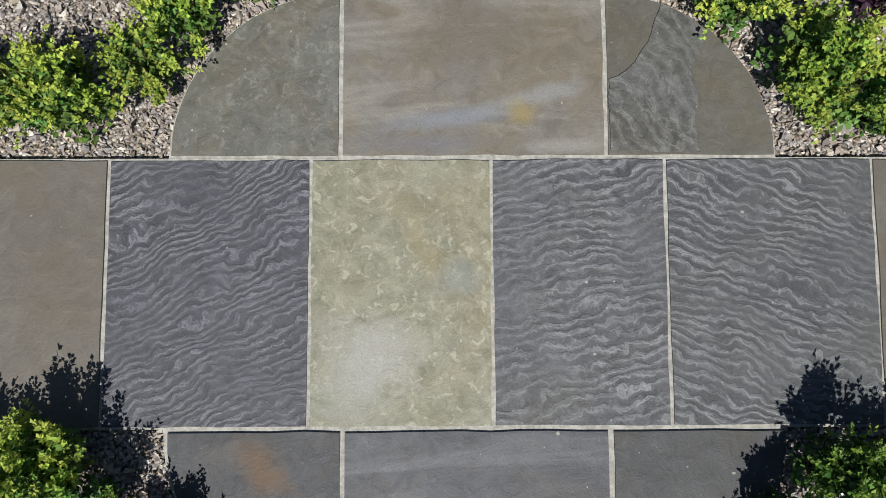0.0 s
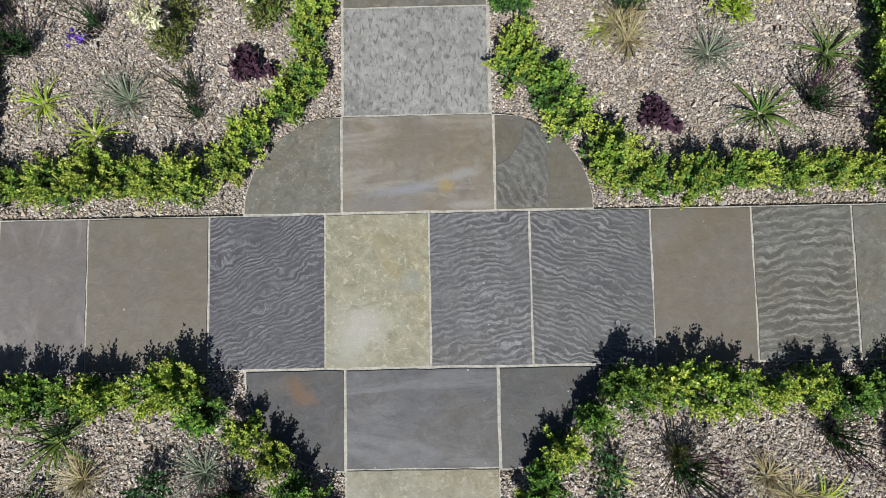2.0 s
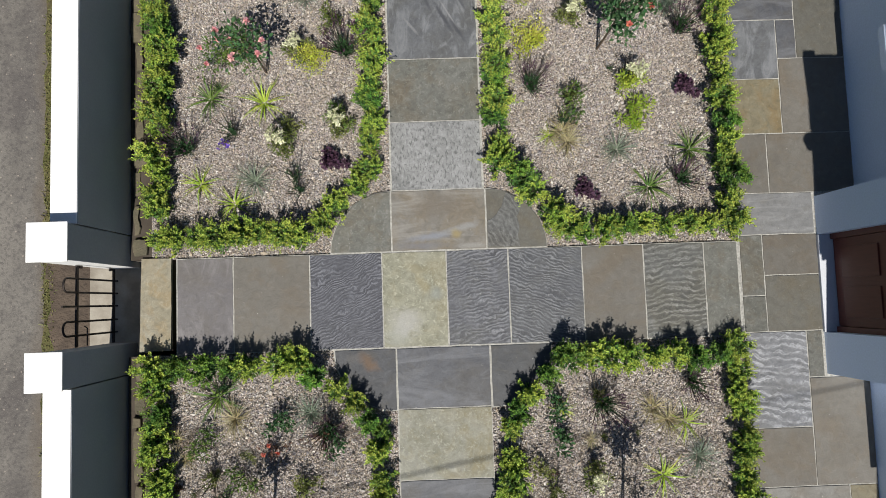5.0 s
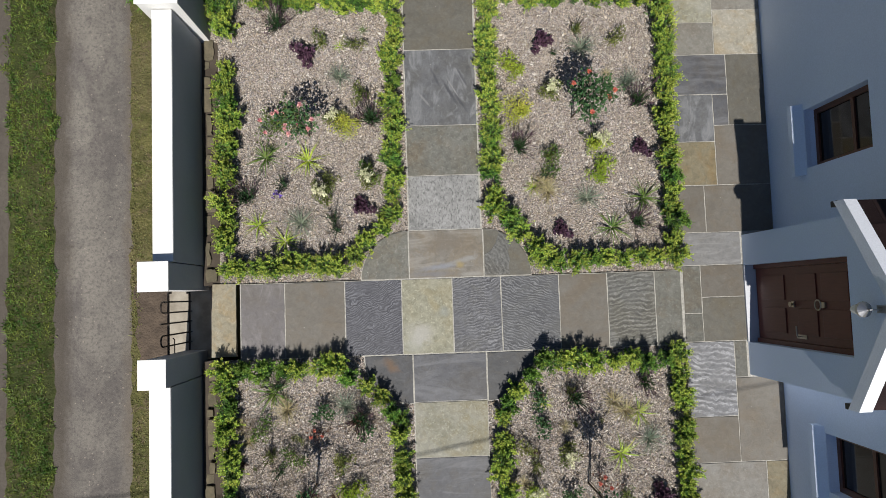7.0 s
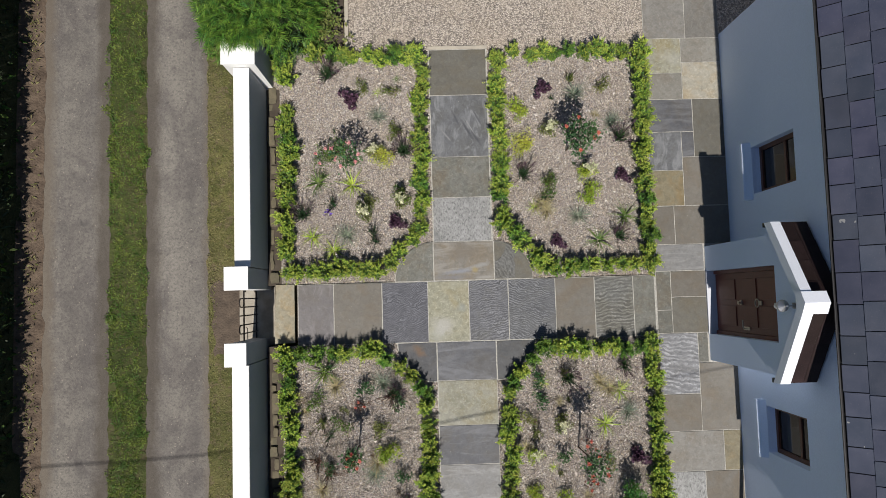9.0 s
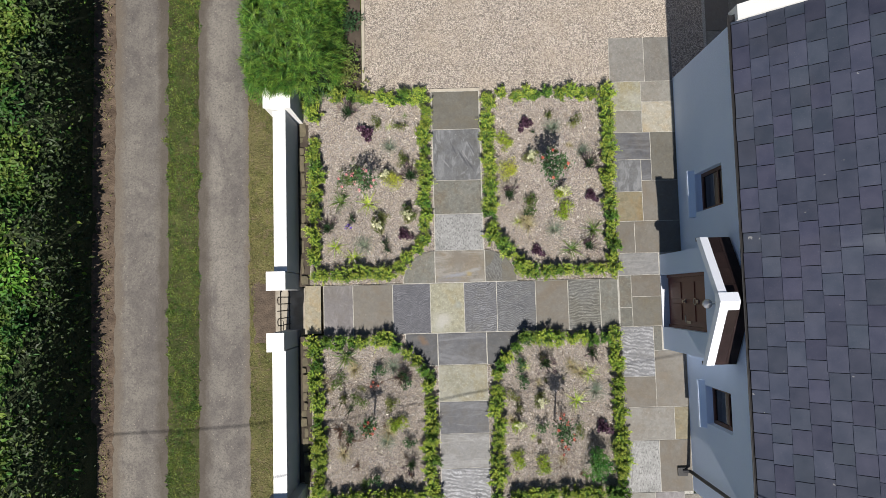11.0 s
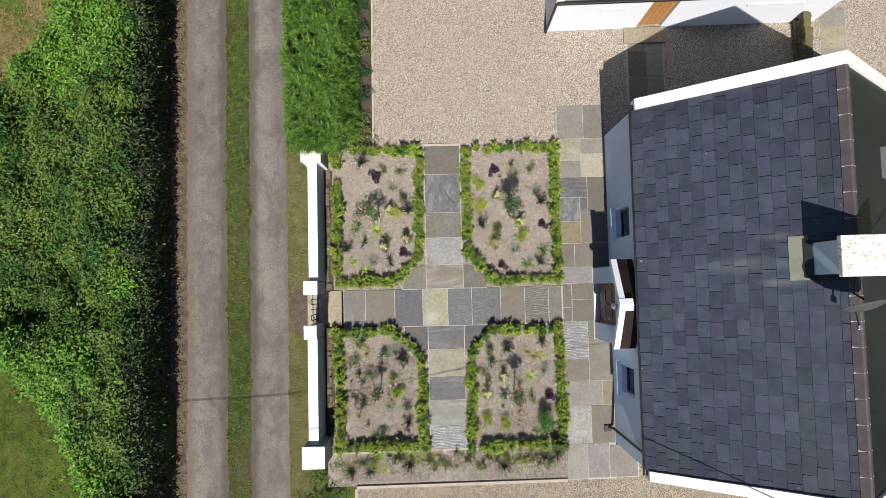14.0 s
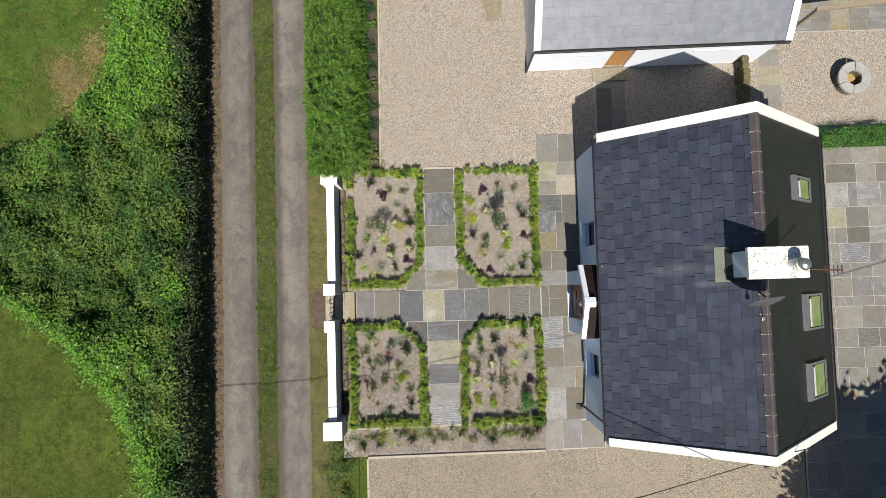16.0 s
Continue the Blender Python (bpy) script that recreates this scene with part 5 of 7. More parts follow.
part("receiver", boxed(-0.035, 0.035, -0.4, -0.32, 0.17, 0.25, 0.012), M["steel"], dish)
aerial = empty_thing("tv_aerial", 7.72, 0.7, 6.2, "rusty television aerial fixed to the chimney", "aerial")
part("boom", rod([(-0.04, 0, 0), (0.25, 0, 0.02), (0.82, -0.04, 0.03)], 0.016), M["rusty"], aerial)
for k in range(5):
    part("element", rod([(0.44 + 0.09 * k, -0.09, 0.03), (0.44 + 0.09 * k, 0.07, 0.03)], 0.013), M["rusty"], aerial)

# the south gable stands slightly askew
def skew(x, y):
    return 0.044 * max(0.0, x - 4.3) * min(1.0, max(0.0, (0.5 - y) / 3.9))


for ob in house.children_recursive:
    if ob.name.startswith("roof_window") or (ob.parent and ob.parent.name.startswith("roof_window")):
        continue
    if ob.location.length > 0:
        ob.location.y += skew(ob.location.x + house.location.x, ob.location.y + house.location.y)
    else:
        for v in ob.data.vertices:
            v.co.y += skew(v.co.x + house.location.x, v.co.y + house.location.y)

# ---- outbuilding ----
shed = empty_thing("outbuilding", 6.4, 7.2, 0, "white rendered outbuilding with light grey slate roof", "outbuilding")
shed.rotation_euler = (0, 0, radians(0.9))
SL, SW_, SE_, SR = 3.5, 4.4, 2.12, 3.75
front = wall_with_holes(-SL, SL, -0.1, SE_, 0, 0.25, [(-1.18, -0.53, -0.1, 1.98)])
for v in front.verts:
    v.co = (v.co.y, v.co.x, v.co.z)
bmesh.ops.recalc_face_normals(front, faces=front.faces)
part("wall", front, M["shed_render"], shed, "white rendered front wall")
part("wall", boxed(-SL, SL, SW_ - 0.25, SW_, -0.1, SE_), M["render"], shed)
for a, b in ((-SL, -SL + 0.25), (SL - 0.25, SL)):
    part("gable_wall", side_prism([(0.25, -0.1), (SW_ - 0.25, -0.1), (SW_ - 0.25, SE_), (SW_ / 2, SR - 0.15), (0.25, SE_)], "x", a, b), M["render"], shed)
shed_door = part("door", boxed(-1.17, -0.54, 0.08, 0.13, 0.0, 1.97), M["oak"], shed, "golden oak boarded door")
for k in range(5):
    part("board", boxed(-1.165 + 0.126 * k, -1.165 + 0.118 + 0.126 * k, 0.068, 0.081, 0.02, 1.95, 0.004), M["oak"], shed_door)
part("doorstep", boxed(-1.5, -0.4, -0.42, -0.005, -0.05, 0.045, 0.01), M["sand"], shed)
for a, b in ((-2.35, -1.75), (1.2, 2.6)):
    part("window_sill", boxed(a, b, -0.035, 0.0, 1.22, 1.27, 0.006), M["sill"], shed)
rise = (SR - SE_) / (SW_ / 2 + 0.12)
for sgn in (1, -1):
    y_low, y_top = (-0.12, SW_ / 2) if sgn > 0 else (SW_ + 0.12, SW_ / 2)
    deck = part("roof", side_prism([(y_low, SE_ - 0.02), (y_top, SR - 0.02), (y_top, SR - 0.12), (y_low, SE_ - 0.12)], "x", -SL - 0.02, SL + 0.02), M["black"], shed, "light grey slate roof slope")
    v, f = [], []
    r2 = random.Random(8)
    for r in range(10):
        x = -SL + 0.1 - (0.15 if r % 2 else 0)
        while x < SL - 0.1:
            w = r2.uniform(0.24, 0.32)
            xa, xb = max(x, -SL + 0.1), min(x + w, SL - 0.1)
            x += w
            if xb - xa < 0.03:
                continue
            ya, yb = y_low + (y_top - y_low) * r / 10, y_low + (y_top - y_low) * min((r + 1.1) / 10, 1)
            za, zb = SE_ + abs(ya - y_low) * rise + 0.012 + r2.uniform(0, 0.0015), SE_ + abs(yb - y_low) * rise + 0.0
            f.append(SLATE_FACES + 8 * len(v))
            v.append(np.array([(xa + 0.001, ya, za), (xb - 0.001, ya, za), (xa + 0.001, ya, za - 0.01), (xb - 0.001, ya, za - 0.01), (xa + 0.001, yb, zb), (xb - 0.001, yb, zb), (xa + 0.001, yb, zb - 0.01), (xb - 0.001, yb, zb - 0.01)]))
    raw("slating", np.concatenate(v), np.concatenate(f), M["slate_shed"], deck)["kind"] = "stuff"
    for a, b in ((-SL - 0.1, -SL + 0.095), (SL - 0.095, SL + 0.1)):
        part("verge", side_prism([(y_low, SE_ + 0.05), (y_top, SR + 0.06), (y_top, SR - 0.1), (y_low, SE_ - 0.1)], "x", a, b), M["coping"], shed, "white verge of the outbuilding roof")
part("gutter", boxed(-SL - 0.08, SL + 0.08, -0.2, -0.125, SE_ - 0.09, SE_ - 0.01, 0.02), M["black"], shed)
part("downpipe", rod([(-SL - 0.04, -0.15, 2.0), (-SL - 0.04, -0.05, 1.85), (-SL - 0.04, -0.05, 0.05)], 0.035), M["black"], shed)

# ring-shaped stone seat in the yard
ring_seat = empty_thing("stone_ring_table", 12.77, 6.54, 0, "round pale stone table of wedge slabs with an open middle", "stone table")
for k in range(6):
    a0, a1 = 2 * math.pi * k / 6 + 0.42, 2 * math.pi * (k + 1) / 6 + 0.38
    for name, r1, r0, z0, z1, mat in (("wedge_stone", 0.50, 0.23, 0.34, 0.43, "seat_stone"), ("base_stone", 0.40, 0.24, -0.02, 0.339, "oldstone")):
        outer = [(r1 * math.cos(a0 + (a1 - a0) * i / 4), r1 * math.sin(a0 + (a1 - a0) * i / 4)) for i in range(5)]
        inner = [(r0 * math.cos(a0 + (a1 - a0) * i / 4), r0 * math.sin(a0 + (a1 - a0) * i / 4)) for i in range(4, -1, -1)]
        part(name, prism(outer + inner, z0, z1, 0.01), M[mat], ring_seat)
part("filling", lathe([(0.232, 0.0), (0.23, 0.12), (0.05, 0.15)], 0, 0, 16), M["ochre"], ring_seat, "ochre earth in the open middle")

# ---- loose stones of the beds ----
def in_path(x, y):
    """Which points lie on the paths and their rounded corners."""
    on = (np.abs(y - 0.005) < 0.472) & (x > -2.9)
    on |= (x > -0.395) & (x < 0.545)
    for cx, cy, sx, sy in ((-0.395, 0.478, -1, 1), (0.545, 0.478, 1, 1), (-0.385, -0.468, -1, -1), (0.54, -0.468, 1, -1)):
        on |= (np.hypot(x - cx, y - cy) < 0.60) & ((x - cx) * sx > 0) & ((y - cy) * sy > 0)
    return on


OCTA = np.array([(1, 0, -0.3), (-1, 0, -0.3), (0, 1, -0.3), (0, -1, -0.3), (0, 0, 1.0)])
OCTA_FACES = np.array([(0, 2, 4), (2, 1, 4), (1, 3, 4), (3, 0, 4)])


def pebbles(name, x0, x1, y0, y1, z, count, size, material, label, seed, mask=None):
    rng = np.random.default_rng(seed)
    x, y = rng.uniform(x0, x1, count), rng.uniform(y0, y1, count)
    if mask is not None:
        keep = ~mask(x, y)
        x, y = x[keep], y[keep]
    n = len(x)
    r = size * rng.lognormal(0, 0.42, (n, 1)) * rng.uniform((0.8, 0.55, 0.45), (1.35, 0.9, 0.7), (n, 3))
    verts = OCTA[None] * r[:, None] + rng.normal(size=(n, 5, 3)) * 0.18 * r[:, None]
    q = unit(rng.normal(size=(n, 3)) * (0.35, 0.35, 1.0) + (0, 0, 0.4))
    a = unit(np.cross(q, rng.normal(size=(n, 3))))
    turn = np.stack([a, np.cross(q, a), q], 1)
    verts = np.einsum("nij,njk->nik", verts, turn) + np.stack([x, y, z + 0.35 * r[:, 2] + rng.uniform(0, 0.008, n)], 1)[:, None]
    ob = raw(name, verts.reshape(-1, 3), (np.arange(n)[:, None, None] * 5 + OCTA_FACES).reshape(-1, 3), material)
    return tagged(ob, label, "gravel", kind="stuff")


pebbles("gravel_stones", -2.765, 3.07, 0.485, 4.16, -0.032, 92000, 0.0085, M["pebbles"], "loose mixed brown, pink and grey gravel stones", 1, in_path)
pebbles("gravel_stones", -2.765, 3.07, -4.36, -0.475, -0.032, 98000, 0.0085, M["pebbles"], "loose mixed brown, pink and grey gravel stones", 2, in_path)


# ---- planting ----
def sphere_ways(rng, n, up=0.35):
    v = unit(rng.normal(size=(n, 3)))
    v[:, 2] = np.abs(v[:, 2]) * 0.9 + up * 0.3
    return unit(v)


def join_arrays(pieces):
    verts, faces, at = [], [], 0
    for v, f in pieces:
        verts.append(v), faces.append(f + at)
        at += len(v)
    return np.concatenate(verts), np.concatenate(faces)


def stem_bundle(rng, count, spread, height, radius=0.004):
    bm = bmesh.new()
    for _ in range(count):
        a, r = rng.uniform(0, 2 * math.pi), rng.uniform(0.2, 1.0)
        tip = (spread * r * math.cos(a), spread * r * math.sin(a), height * rng.uniform(0.7, 1.0))
        tube(bm, [(0.02 * math.cos(a), 0.02 * math.sin(a), -0.06), (tip[0] * 0.45, tip[1] * 0.45, tip[2] * 0.5), tip], [radius * 1.4, radius, radius * 0.4], 5)
    return bm


def box_plant(seed, material, tips, radius=0.125, height=0.30):
    """One plant of clipped box: leafy shoots in tufts over a dome with dark gaps between them, on woody stems."""
    rng = np.random.default_rng(seed)
    ob = empty_thing("box_plant", 0, 0, -50, "small bright green clipped box plant of the bed edging", "hedge plant", "box edging")
    sprouts, each = 17, 6
    shoots = sprouts * each
    lead = sphere_ways(rng, sprouts, 0.5)
    spot = lead * (radius, radius, 0) * rng.uniform(0.3, 1.08, (sprouts, 1))
    spot[:, 2] = height * (0.22 + 0.56 * lead[:, 2] * rng.uniform(0.5, 1.1, sprouts))
    rise = unit(lead * (0.5, 0.5, 0.3) + (0, 0, 0.85) + rng.normal(size=(sprouts, 3)) * 0.2)
    pick = np.repeat(np.arange(sprouts), each)
    root = spot[pick] + rng.normal(size=(shoots, 3)) * 0.012
    grow = unit(rise[pick] + rng.normal(size=(shoots, 3)) * 0.2)
    length = rng.uniform(0.06, 0.125, shoots)
    base, out, size = [], [], []
    for k in range(18):
        s = (k + 1) / 18
        ang = k * 2.4 + rng.uniform(0, 6, shoots)
        a = unit(np.cross(grow, [[0.3, 0.9, 0.2]]))
        b = np.cross(grow, a)
        side = a * np.cos(ang)[:, None] + b * np.sin(ang)[:, None]
        base.append(root + grow * (length * s)[:, None])
        out.append(unit(side + grow * (0.3 + 0.8 * s ** 3)))
        size.append(np.full(shoots, 0.0215 - 0.005 * s))
    tip_base, tip_out, tip_size = (np.concatenate(each[8:]) for each in (base, out, size))
    base, out, size = base[:8], out[:8], size[:8]
    inner = 420
    base.append(rng.normal(size=(inner, 3)).clip(-1.5, 1.5) * (radius * 0.42, radius * 0.42, height * 0.16) + (0, 0, height * 0.32))
    out.append(sphere_ways(rng, inner))
    size.append(np.full(inner, 0.028))
    base, out, size = np.concatenate(base), np.concatenate(out), np.concatenate(size)
    v, f = leaf_faces(base, out, size * rng.uniform(0.8, 1.2, len(size)), size * 0.74, seed, 0.1)
    raw("leaves", v, f, material, ob)["kind"] = "stuff"
    v, f = leaf_faces(tip_base, tip_out, tip_size * rng.uniform(0.8, 1.2, len(tip_size)), tip_size * 0.74, seed + 1, 0.1, 1.2)
    raw("young_growth", v, f, tips, ob, "fresh yellow-green shoot tips")["kind"] = "stuff"
    part("woody_stem", stem_bundle(random.Random(seed), 6, radius * 0.7, height * 0.8), M["stem"], ob)
    return ob


BOX = [box_plant(40 + i, M["box_leaf"] if i % 3 else M["box_leaf_dark"], M["box_tip"] if i % 3 else M["box_tip_dark"], 0.112 + 0.010 * (i % 3), 0.325 + 0.02 * i) for i in range(5)]


def hedge_line(points, spacing, seed, dark=0.15):
    rng = random.Random(seed)
    for (xa, ya), (xb, yb) in zip(points, points[1:]):
        n = max(1, round(math.hypot(xb - xa, yb - ya) / spacing))
        for k in range(n):
            s = (k + rng.uniform(-0.15, 0.15)) / n
            first = BOX[rng.choice((0, 3)) if rng.random() < dark else rng.choice((1, 2, 4))]
            scale = rng.uniform(0.84, 1.2)
            m = pose(xa + (xb - xa) * s + rng.uniform(-0.035, 0.035), ya + (yb - ya) * s + rng.uniform(-0.035, 0.035), -0.03, rng.uniform(-5, 5), rng.uniform(-5, 5), rng.uniform(0, 360))
            ob = copy_thing(first, m)
            ob.scale = (scale, scale, scale * rng.uniform(0.88, 1.12))


hedge_line([(-2.64, 4.0), (-2.64, 3.35)], 0.33, 6, 0.3)
hedge_line([(-2.64, 3.15), (-2.65, 0.70), (-1.26, 0.66), (-0.88, 0.95), (-0.55, 1.31), (-0.53, 4.02), (-2.36, 4.04)], 0.208, 1, 0.25)
hedge_line([(0.69, 4.04), (0.68, 1.32), (0.99, 0.99), (1.34, 0.65), (2.93, 0.64), (2.94, 4.04), (0.8, 4.05)], 0.208, 2, 0.15)
hedge_line([(-2.65, -3.45), (-2.66, -0.58), (-1.36, -0.58), (-0.93, -0.87), (-0.55, -1.28), (-0.55, -3.44), (-2.6, -3.46)], 0.208, 3, 0.2)
hedge_line([(0.70, -3.44), (0.69, -1.28), (0.90, -0.93), (1.22, -0.61), (2.95, -0.60), (2.95, -3.46), (0.8, -3.48)], 0.208, 4, 0.15)

L = {
    "green": leaf_stuff("mid_green_leaves", (0.075, 0.145, 0.028), (0.14, 0.205, 0.045)),
    "fresh": leaf_stuff("fresh_green_leaves", (0.06, 0.19, 0.04), (0.12, 0.27, 0.055)),
    "dark": leaf_stuff("dark_green_leaves", (0.025, 0.07, 0.025), (0.045, 0.10, 0.035)),
    "rose": leaf_stuff("blue_green_rose_leaves", (0.04, 0.105, 0.04), (0.075, 0.155, 0.055)),
    "olive": leaf_stuff("olive_leaves", (0.11, 0.15, 0.035), (0.20, 0.22, 0.065)),
    "yellow": leaf_stuff("yellow_leaves", (0.40, 0.46, 0.05), (0.55, 0.56, 0.11)),
    "lime": leaf_stuff("lime_leaves", (0.24, 0.36, 0.035), (0.36, 0.44, 0.06)),
    "grey": leaf_stuff("grey_green_blades", (0.13, 0.18, 0.13), (0.20, 0.24, 0.17)),
    "white": leaf_stuff("cream_plumes", (0.58, 0.60, 0.38), (0.74, 0.73, 0.52)),
    "purple": leaf_stuff("dark_purple_leaves", (0.06, 0.028, 0.05), (0.10, 0.05, 0.08), glow=0.1),
    "hay": leaf_stuff("dead_hay", (0.24, 0.20, 0.08), (0.34, 0.28, 0.13), low_value=0.6, high_value=1.3),
    "straw": leaf_stuff("straw_blades", (0.28, 0.24, 0.12), (0.38, 0.34, 0.2)),
    "litter": leaf_stuff("dead_stalks", (0.055, 0.042, 0.03), (0.13, 0.10, 0.07), glow=0.0),
    # darker copy of the hedgerow leaves, with the lane face's shade in the colour
    "lane_face_shade": leaf_stuff("shaded_hedgerow_leaves", (0.018, 0.034, 0.010), (0.034, 0.055, 0.016), low_value=0.5, high_value=1.6, glow=0.1, drift=2.0),
    "rust": leaf_stuff("red_brown_stems", (0.12, 0.06, 0.04), (0.17, 0.10, 0.07), glow=0.1),
    "twig": leaf_stuff("dark_twigs", (0.035, 0.03, 0.025), (0.06, 0.045, 0.035), glow=0.0),
    "pink": leaf_stuff("pink_petals", (0.62, 0.25, 0.28), (0.72, 0.42, 0.42), hue=0.03),
    "red": leaf_stuff("coral_red_petals", (0.5, 0.12, 0.09), (0.6, 0.2, 0.16)),
    "petal": leaf_stuff("white_petals", (0.6, 0.6, 0.5), (0.72, 0.72, 0.62)),
    "violet": leaf_stuff("violet_petals", (0.12, 0.06, 0.40), (0.18, 0.10, 0.5)),
    "hedgerow": leaf_stuff("hedgerow_leaves", (0.032, 0.093, 0.016), (0.115, 0.185, 0.033), low_value=0.6, high_value=1.45, hue=0.03, drift=1.3),
    "nettle": leaf_stuff("bright_hedgerow_leaves", (0.085, 0.215, 0.022), (0.145, 0.29, 0.036), low_value=0.55, high_value=1.4, hue=0.02),
    "conifer": leaf_stuff("conifer_sprays", (0.036, 0.112, 0.015), (0.135, 0.24, 0.031), low_value=0.35, high_value=1.5, drift=8.0),
    "grass": leaf_stuff("grass_blades", (0.055, 0.125, 0.016), (0.135, 0.165, 0.034), low_value=0.65, high_value=1.4, hue=0.03, drift=2.2),
    "lane": leaf_stuff("lane_grass_blades", (0.055, 0.115, 0.018), (0.165, 0.215, 0.042), low_value=0.45, high_value=1.45, hue=0.03, drift=6.0),
    "field": leaf_stuff("field_grass_blades", (0.055, 0.095, 0.016), (0.108, 0.132, 0.03), low_value=0.6, high_value=1.4, hue=0.03),
    "dry_grass": leaf_stuff("dry_grass_blades", (0.14, 0.16, 0.045), (0.22, 0.2, 0.085), low_value=0.6, high_value=1.4, hue=0.03),
}


def tuft(name, label, category, leaf, count, length, width, lean, bend, seed, group="bed planting"):
    """A clump of blades that rises from one foot and bows outwards."""
    rng = np.random.default_rng(seed)
    ob = empty_thing(name, 0, 0, -50, label, category, group)
    a = rng.uniform(0, 2 * np.pi, count)
    way = np.stack([np.cos(a) * lean, np.sin(a) * lean, np.ones(count)], 1) + rng.normal(size=(count, 3)) * 0.22
    base = np.stack([np.cos(a), np.sin(a), np.zeros(count)], 1) * rng.uniform(0, 0.03, (count, 1))
    v, f = blades(base, way, length * rng.uniform(0.55, 1.1, count), width, bend)
    raw("blades", v, f, leaf, ob)["kind"] = "stuff"
    return ob


def leafy(name, label, category, leaf, count, radius, height, size, seed, group="bed planting", ratio=0.55, stems=6):
    """A low shrub: stems and leaves in several uneven clumps."""
    rng = np.random.default_rng(seed)
    ob = empty_thing(name, 0, 0, -50, label, category, group)
    clumps = 9 if radius < 0.15 else 24
    centre = rng.normal(size=(clumps, 3)) * (radius * 0.5, radius * 0.5, height * 0.16) + (0, 0, height * 0.6)
    pick = rng.integers(0, clumps, count)
    off = rng.normal(size=(count, 3))
    base = centre[pick] + unit(off) * rng.uniform(0.3, 1.0, (count, 1)) * (radius * 0.42, radius * 0.42, height * 0.25)
    base[:, 2] = np.maximum(base[:, 2], 0.015)
    way = unit(off * (1, 1, 0.6) + (0, 0, 0.5) + rng.normal(size=(count, 3)) * 0.4)
    v, f = leaf_faces(base, way, size * rng.uniform(0.6, 1.25, count), size * ratio * rng.uniform(0.8, 1.2, count), seed, lie=0.9)
    raw("leaves", v, f, leaf, ob)["kind"] = "stuff"
    if stems:
        part("woody_stem", stem_bundle(random.Random(seed), stems, radius * 0.6, height * 0.75, 0.003), M["stem"], ob)
    return ob


def bloom(owner, x, y, z, size, leaf, seed, name="flower", label=""):
    rng = np.random.default_rng(seed)
    n = 16
    a = np.arange(n) * 2.4
    way = np.stack([np.cos(a), np.sin(a), np.linspace(1.6, 0.1, n)], 1)
    v, f = leaf_faces(np.zeros((n, 3)) + (x, y, z), way, size * np.linspace(0.5, 1.0, n), size * 0.8, seed, 0.1)
    return raw(name, v, f, leaf, owner, label)


def upright(name, label, category, leaf, tip, count, length, spread, seed):
    """Thin upright stems with narrow leaves and, for some, flower spikes at the tips."""
    rng = np.random.default_rng(seed)
    ob = empty_thing(name, 0, 0, -50, label, category, "bed planting")
    a = rng.uniform(0, 2 * np.pi, count)
    way = unit(np.stack([np.cos(a) * spread, np.sin(a) * spread, np.ones(count)], 1) * rng.uniform(0.5, 1.2, (count, 3)))
    tall = length * rng.uniform(0.6, 1.05, count)
    v, f = blades(np.stack([np.cos(a), np.sin(a), 0 * a], 1) * 0.03, way, tall, 0.006, 0.12)
    raw("thin_stem", v, f, L["twig"], ob)["kind"] = "stuff"
    m = count * 10
    pick = rng.integers(0, count, m)
    s = rng.uniform(0.05, 0.55, (m, 1))
    base = way[pick] * tall[pick][:, None] * s
    v, f = leaf_faces(base, way[pick] + rng.normal(size=(m, 3)) * 0.7, 0.03 * rng.uniform(0.7, 1.3, m), 0.008, seed)
    raw("leaves", v, f, leaf, ob)["kind"] = "stuff"
    if tip is not None:
        k = count * 9
        pick = rng.integers(0, count, k)
        s = rng.uniform(0.8, 1.05, (k, 1))
        v, f = leaf_faces(way[pick] * tall[pick][:, None] * s, way[pick] + rng.normal(size=(k, 3)) * 0.6, 0.014, 0.01, seed + 1)
        raw("flower_haze", v, f, tip, ob)["kind"] = "stuff"
    return ob


def plumed(name, label, leaf, plume, radius, seed):
    """A ferny clump of small leaves with pale feathery flower plumes leaning out of it."""
    rng = np.random.default_rng(seed)
    ob = leafy(name, label, "perennial", leaf, 420, radius, 0.13, 0.03, seed, ratio=0.4, stems=4)
    pieces = []
    for k in range(6):
        a = 2 * np.pi * k / 6 + rng.uniform(-0.4, 0.4)
        lean = np.array([np.cos(a), np.sin(a), 0]) * radius * rng.uniform(0.35, 0.8)
        s = rng.uniform(0, 1, 34)[:, None]
        spine = lean * s + (-0.03, 0.02, 0) + (0, 0, 1) * (0.2 + 0.05 * s) + rng.normal(size=(34, 3)) * (1 - 0.6 * s) * 0.012
        pieces.append(leaf_faces(spine, rng.normal(size=(34, 3)) * 0.6 + lean * 12, 0.028 * rng.uniform(0.6, 1.3, 34), 0.012, seed + k, lie=0.8))
    v, f = join_arrays(pieces)
    raw("plume_haze", v, f, plume, ob, "cream feathery plumes")["kind"] = "stuff"
    return ob


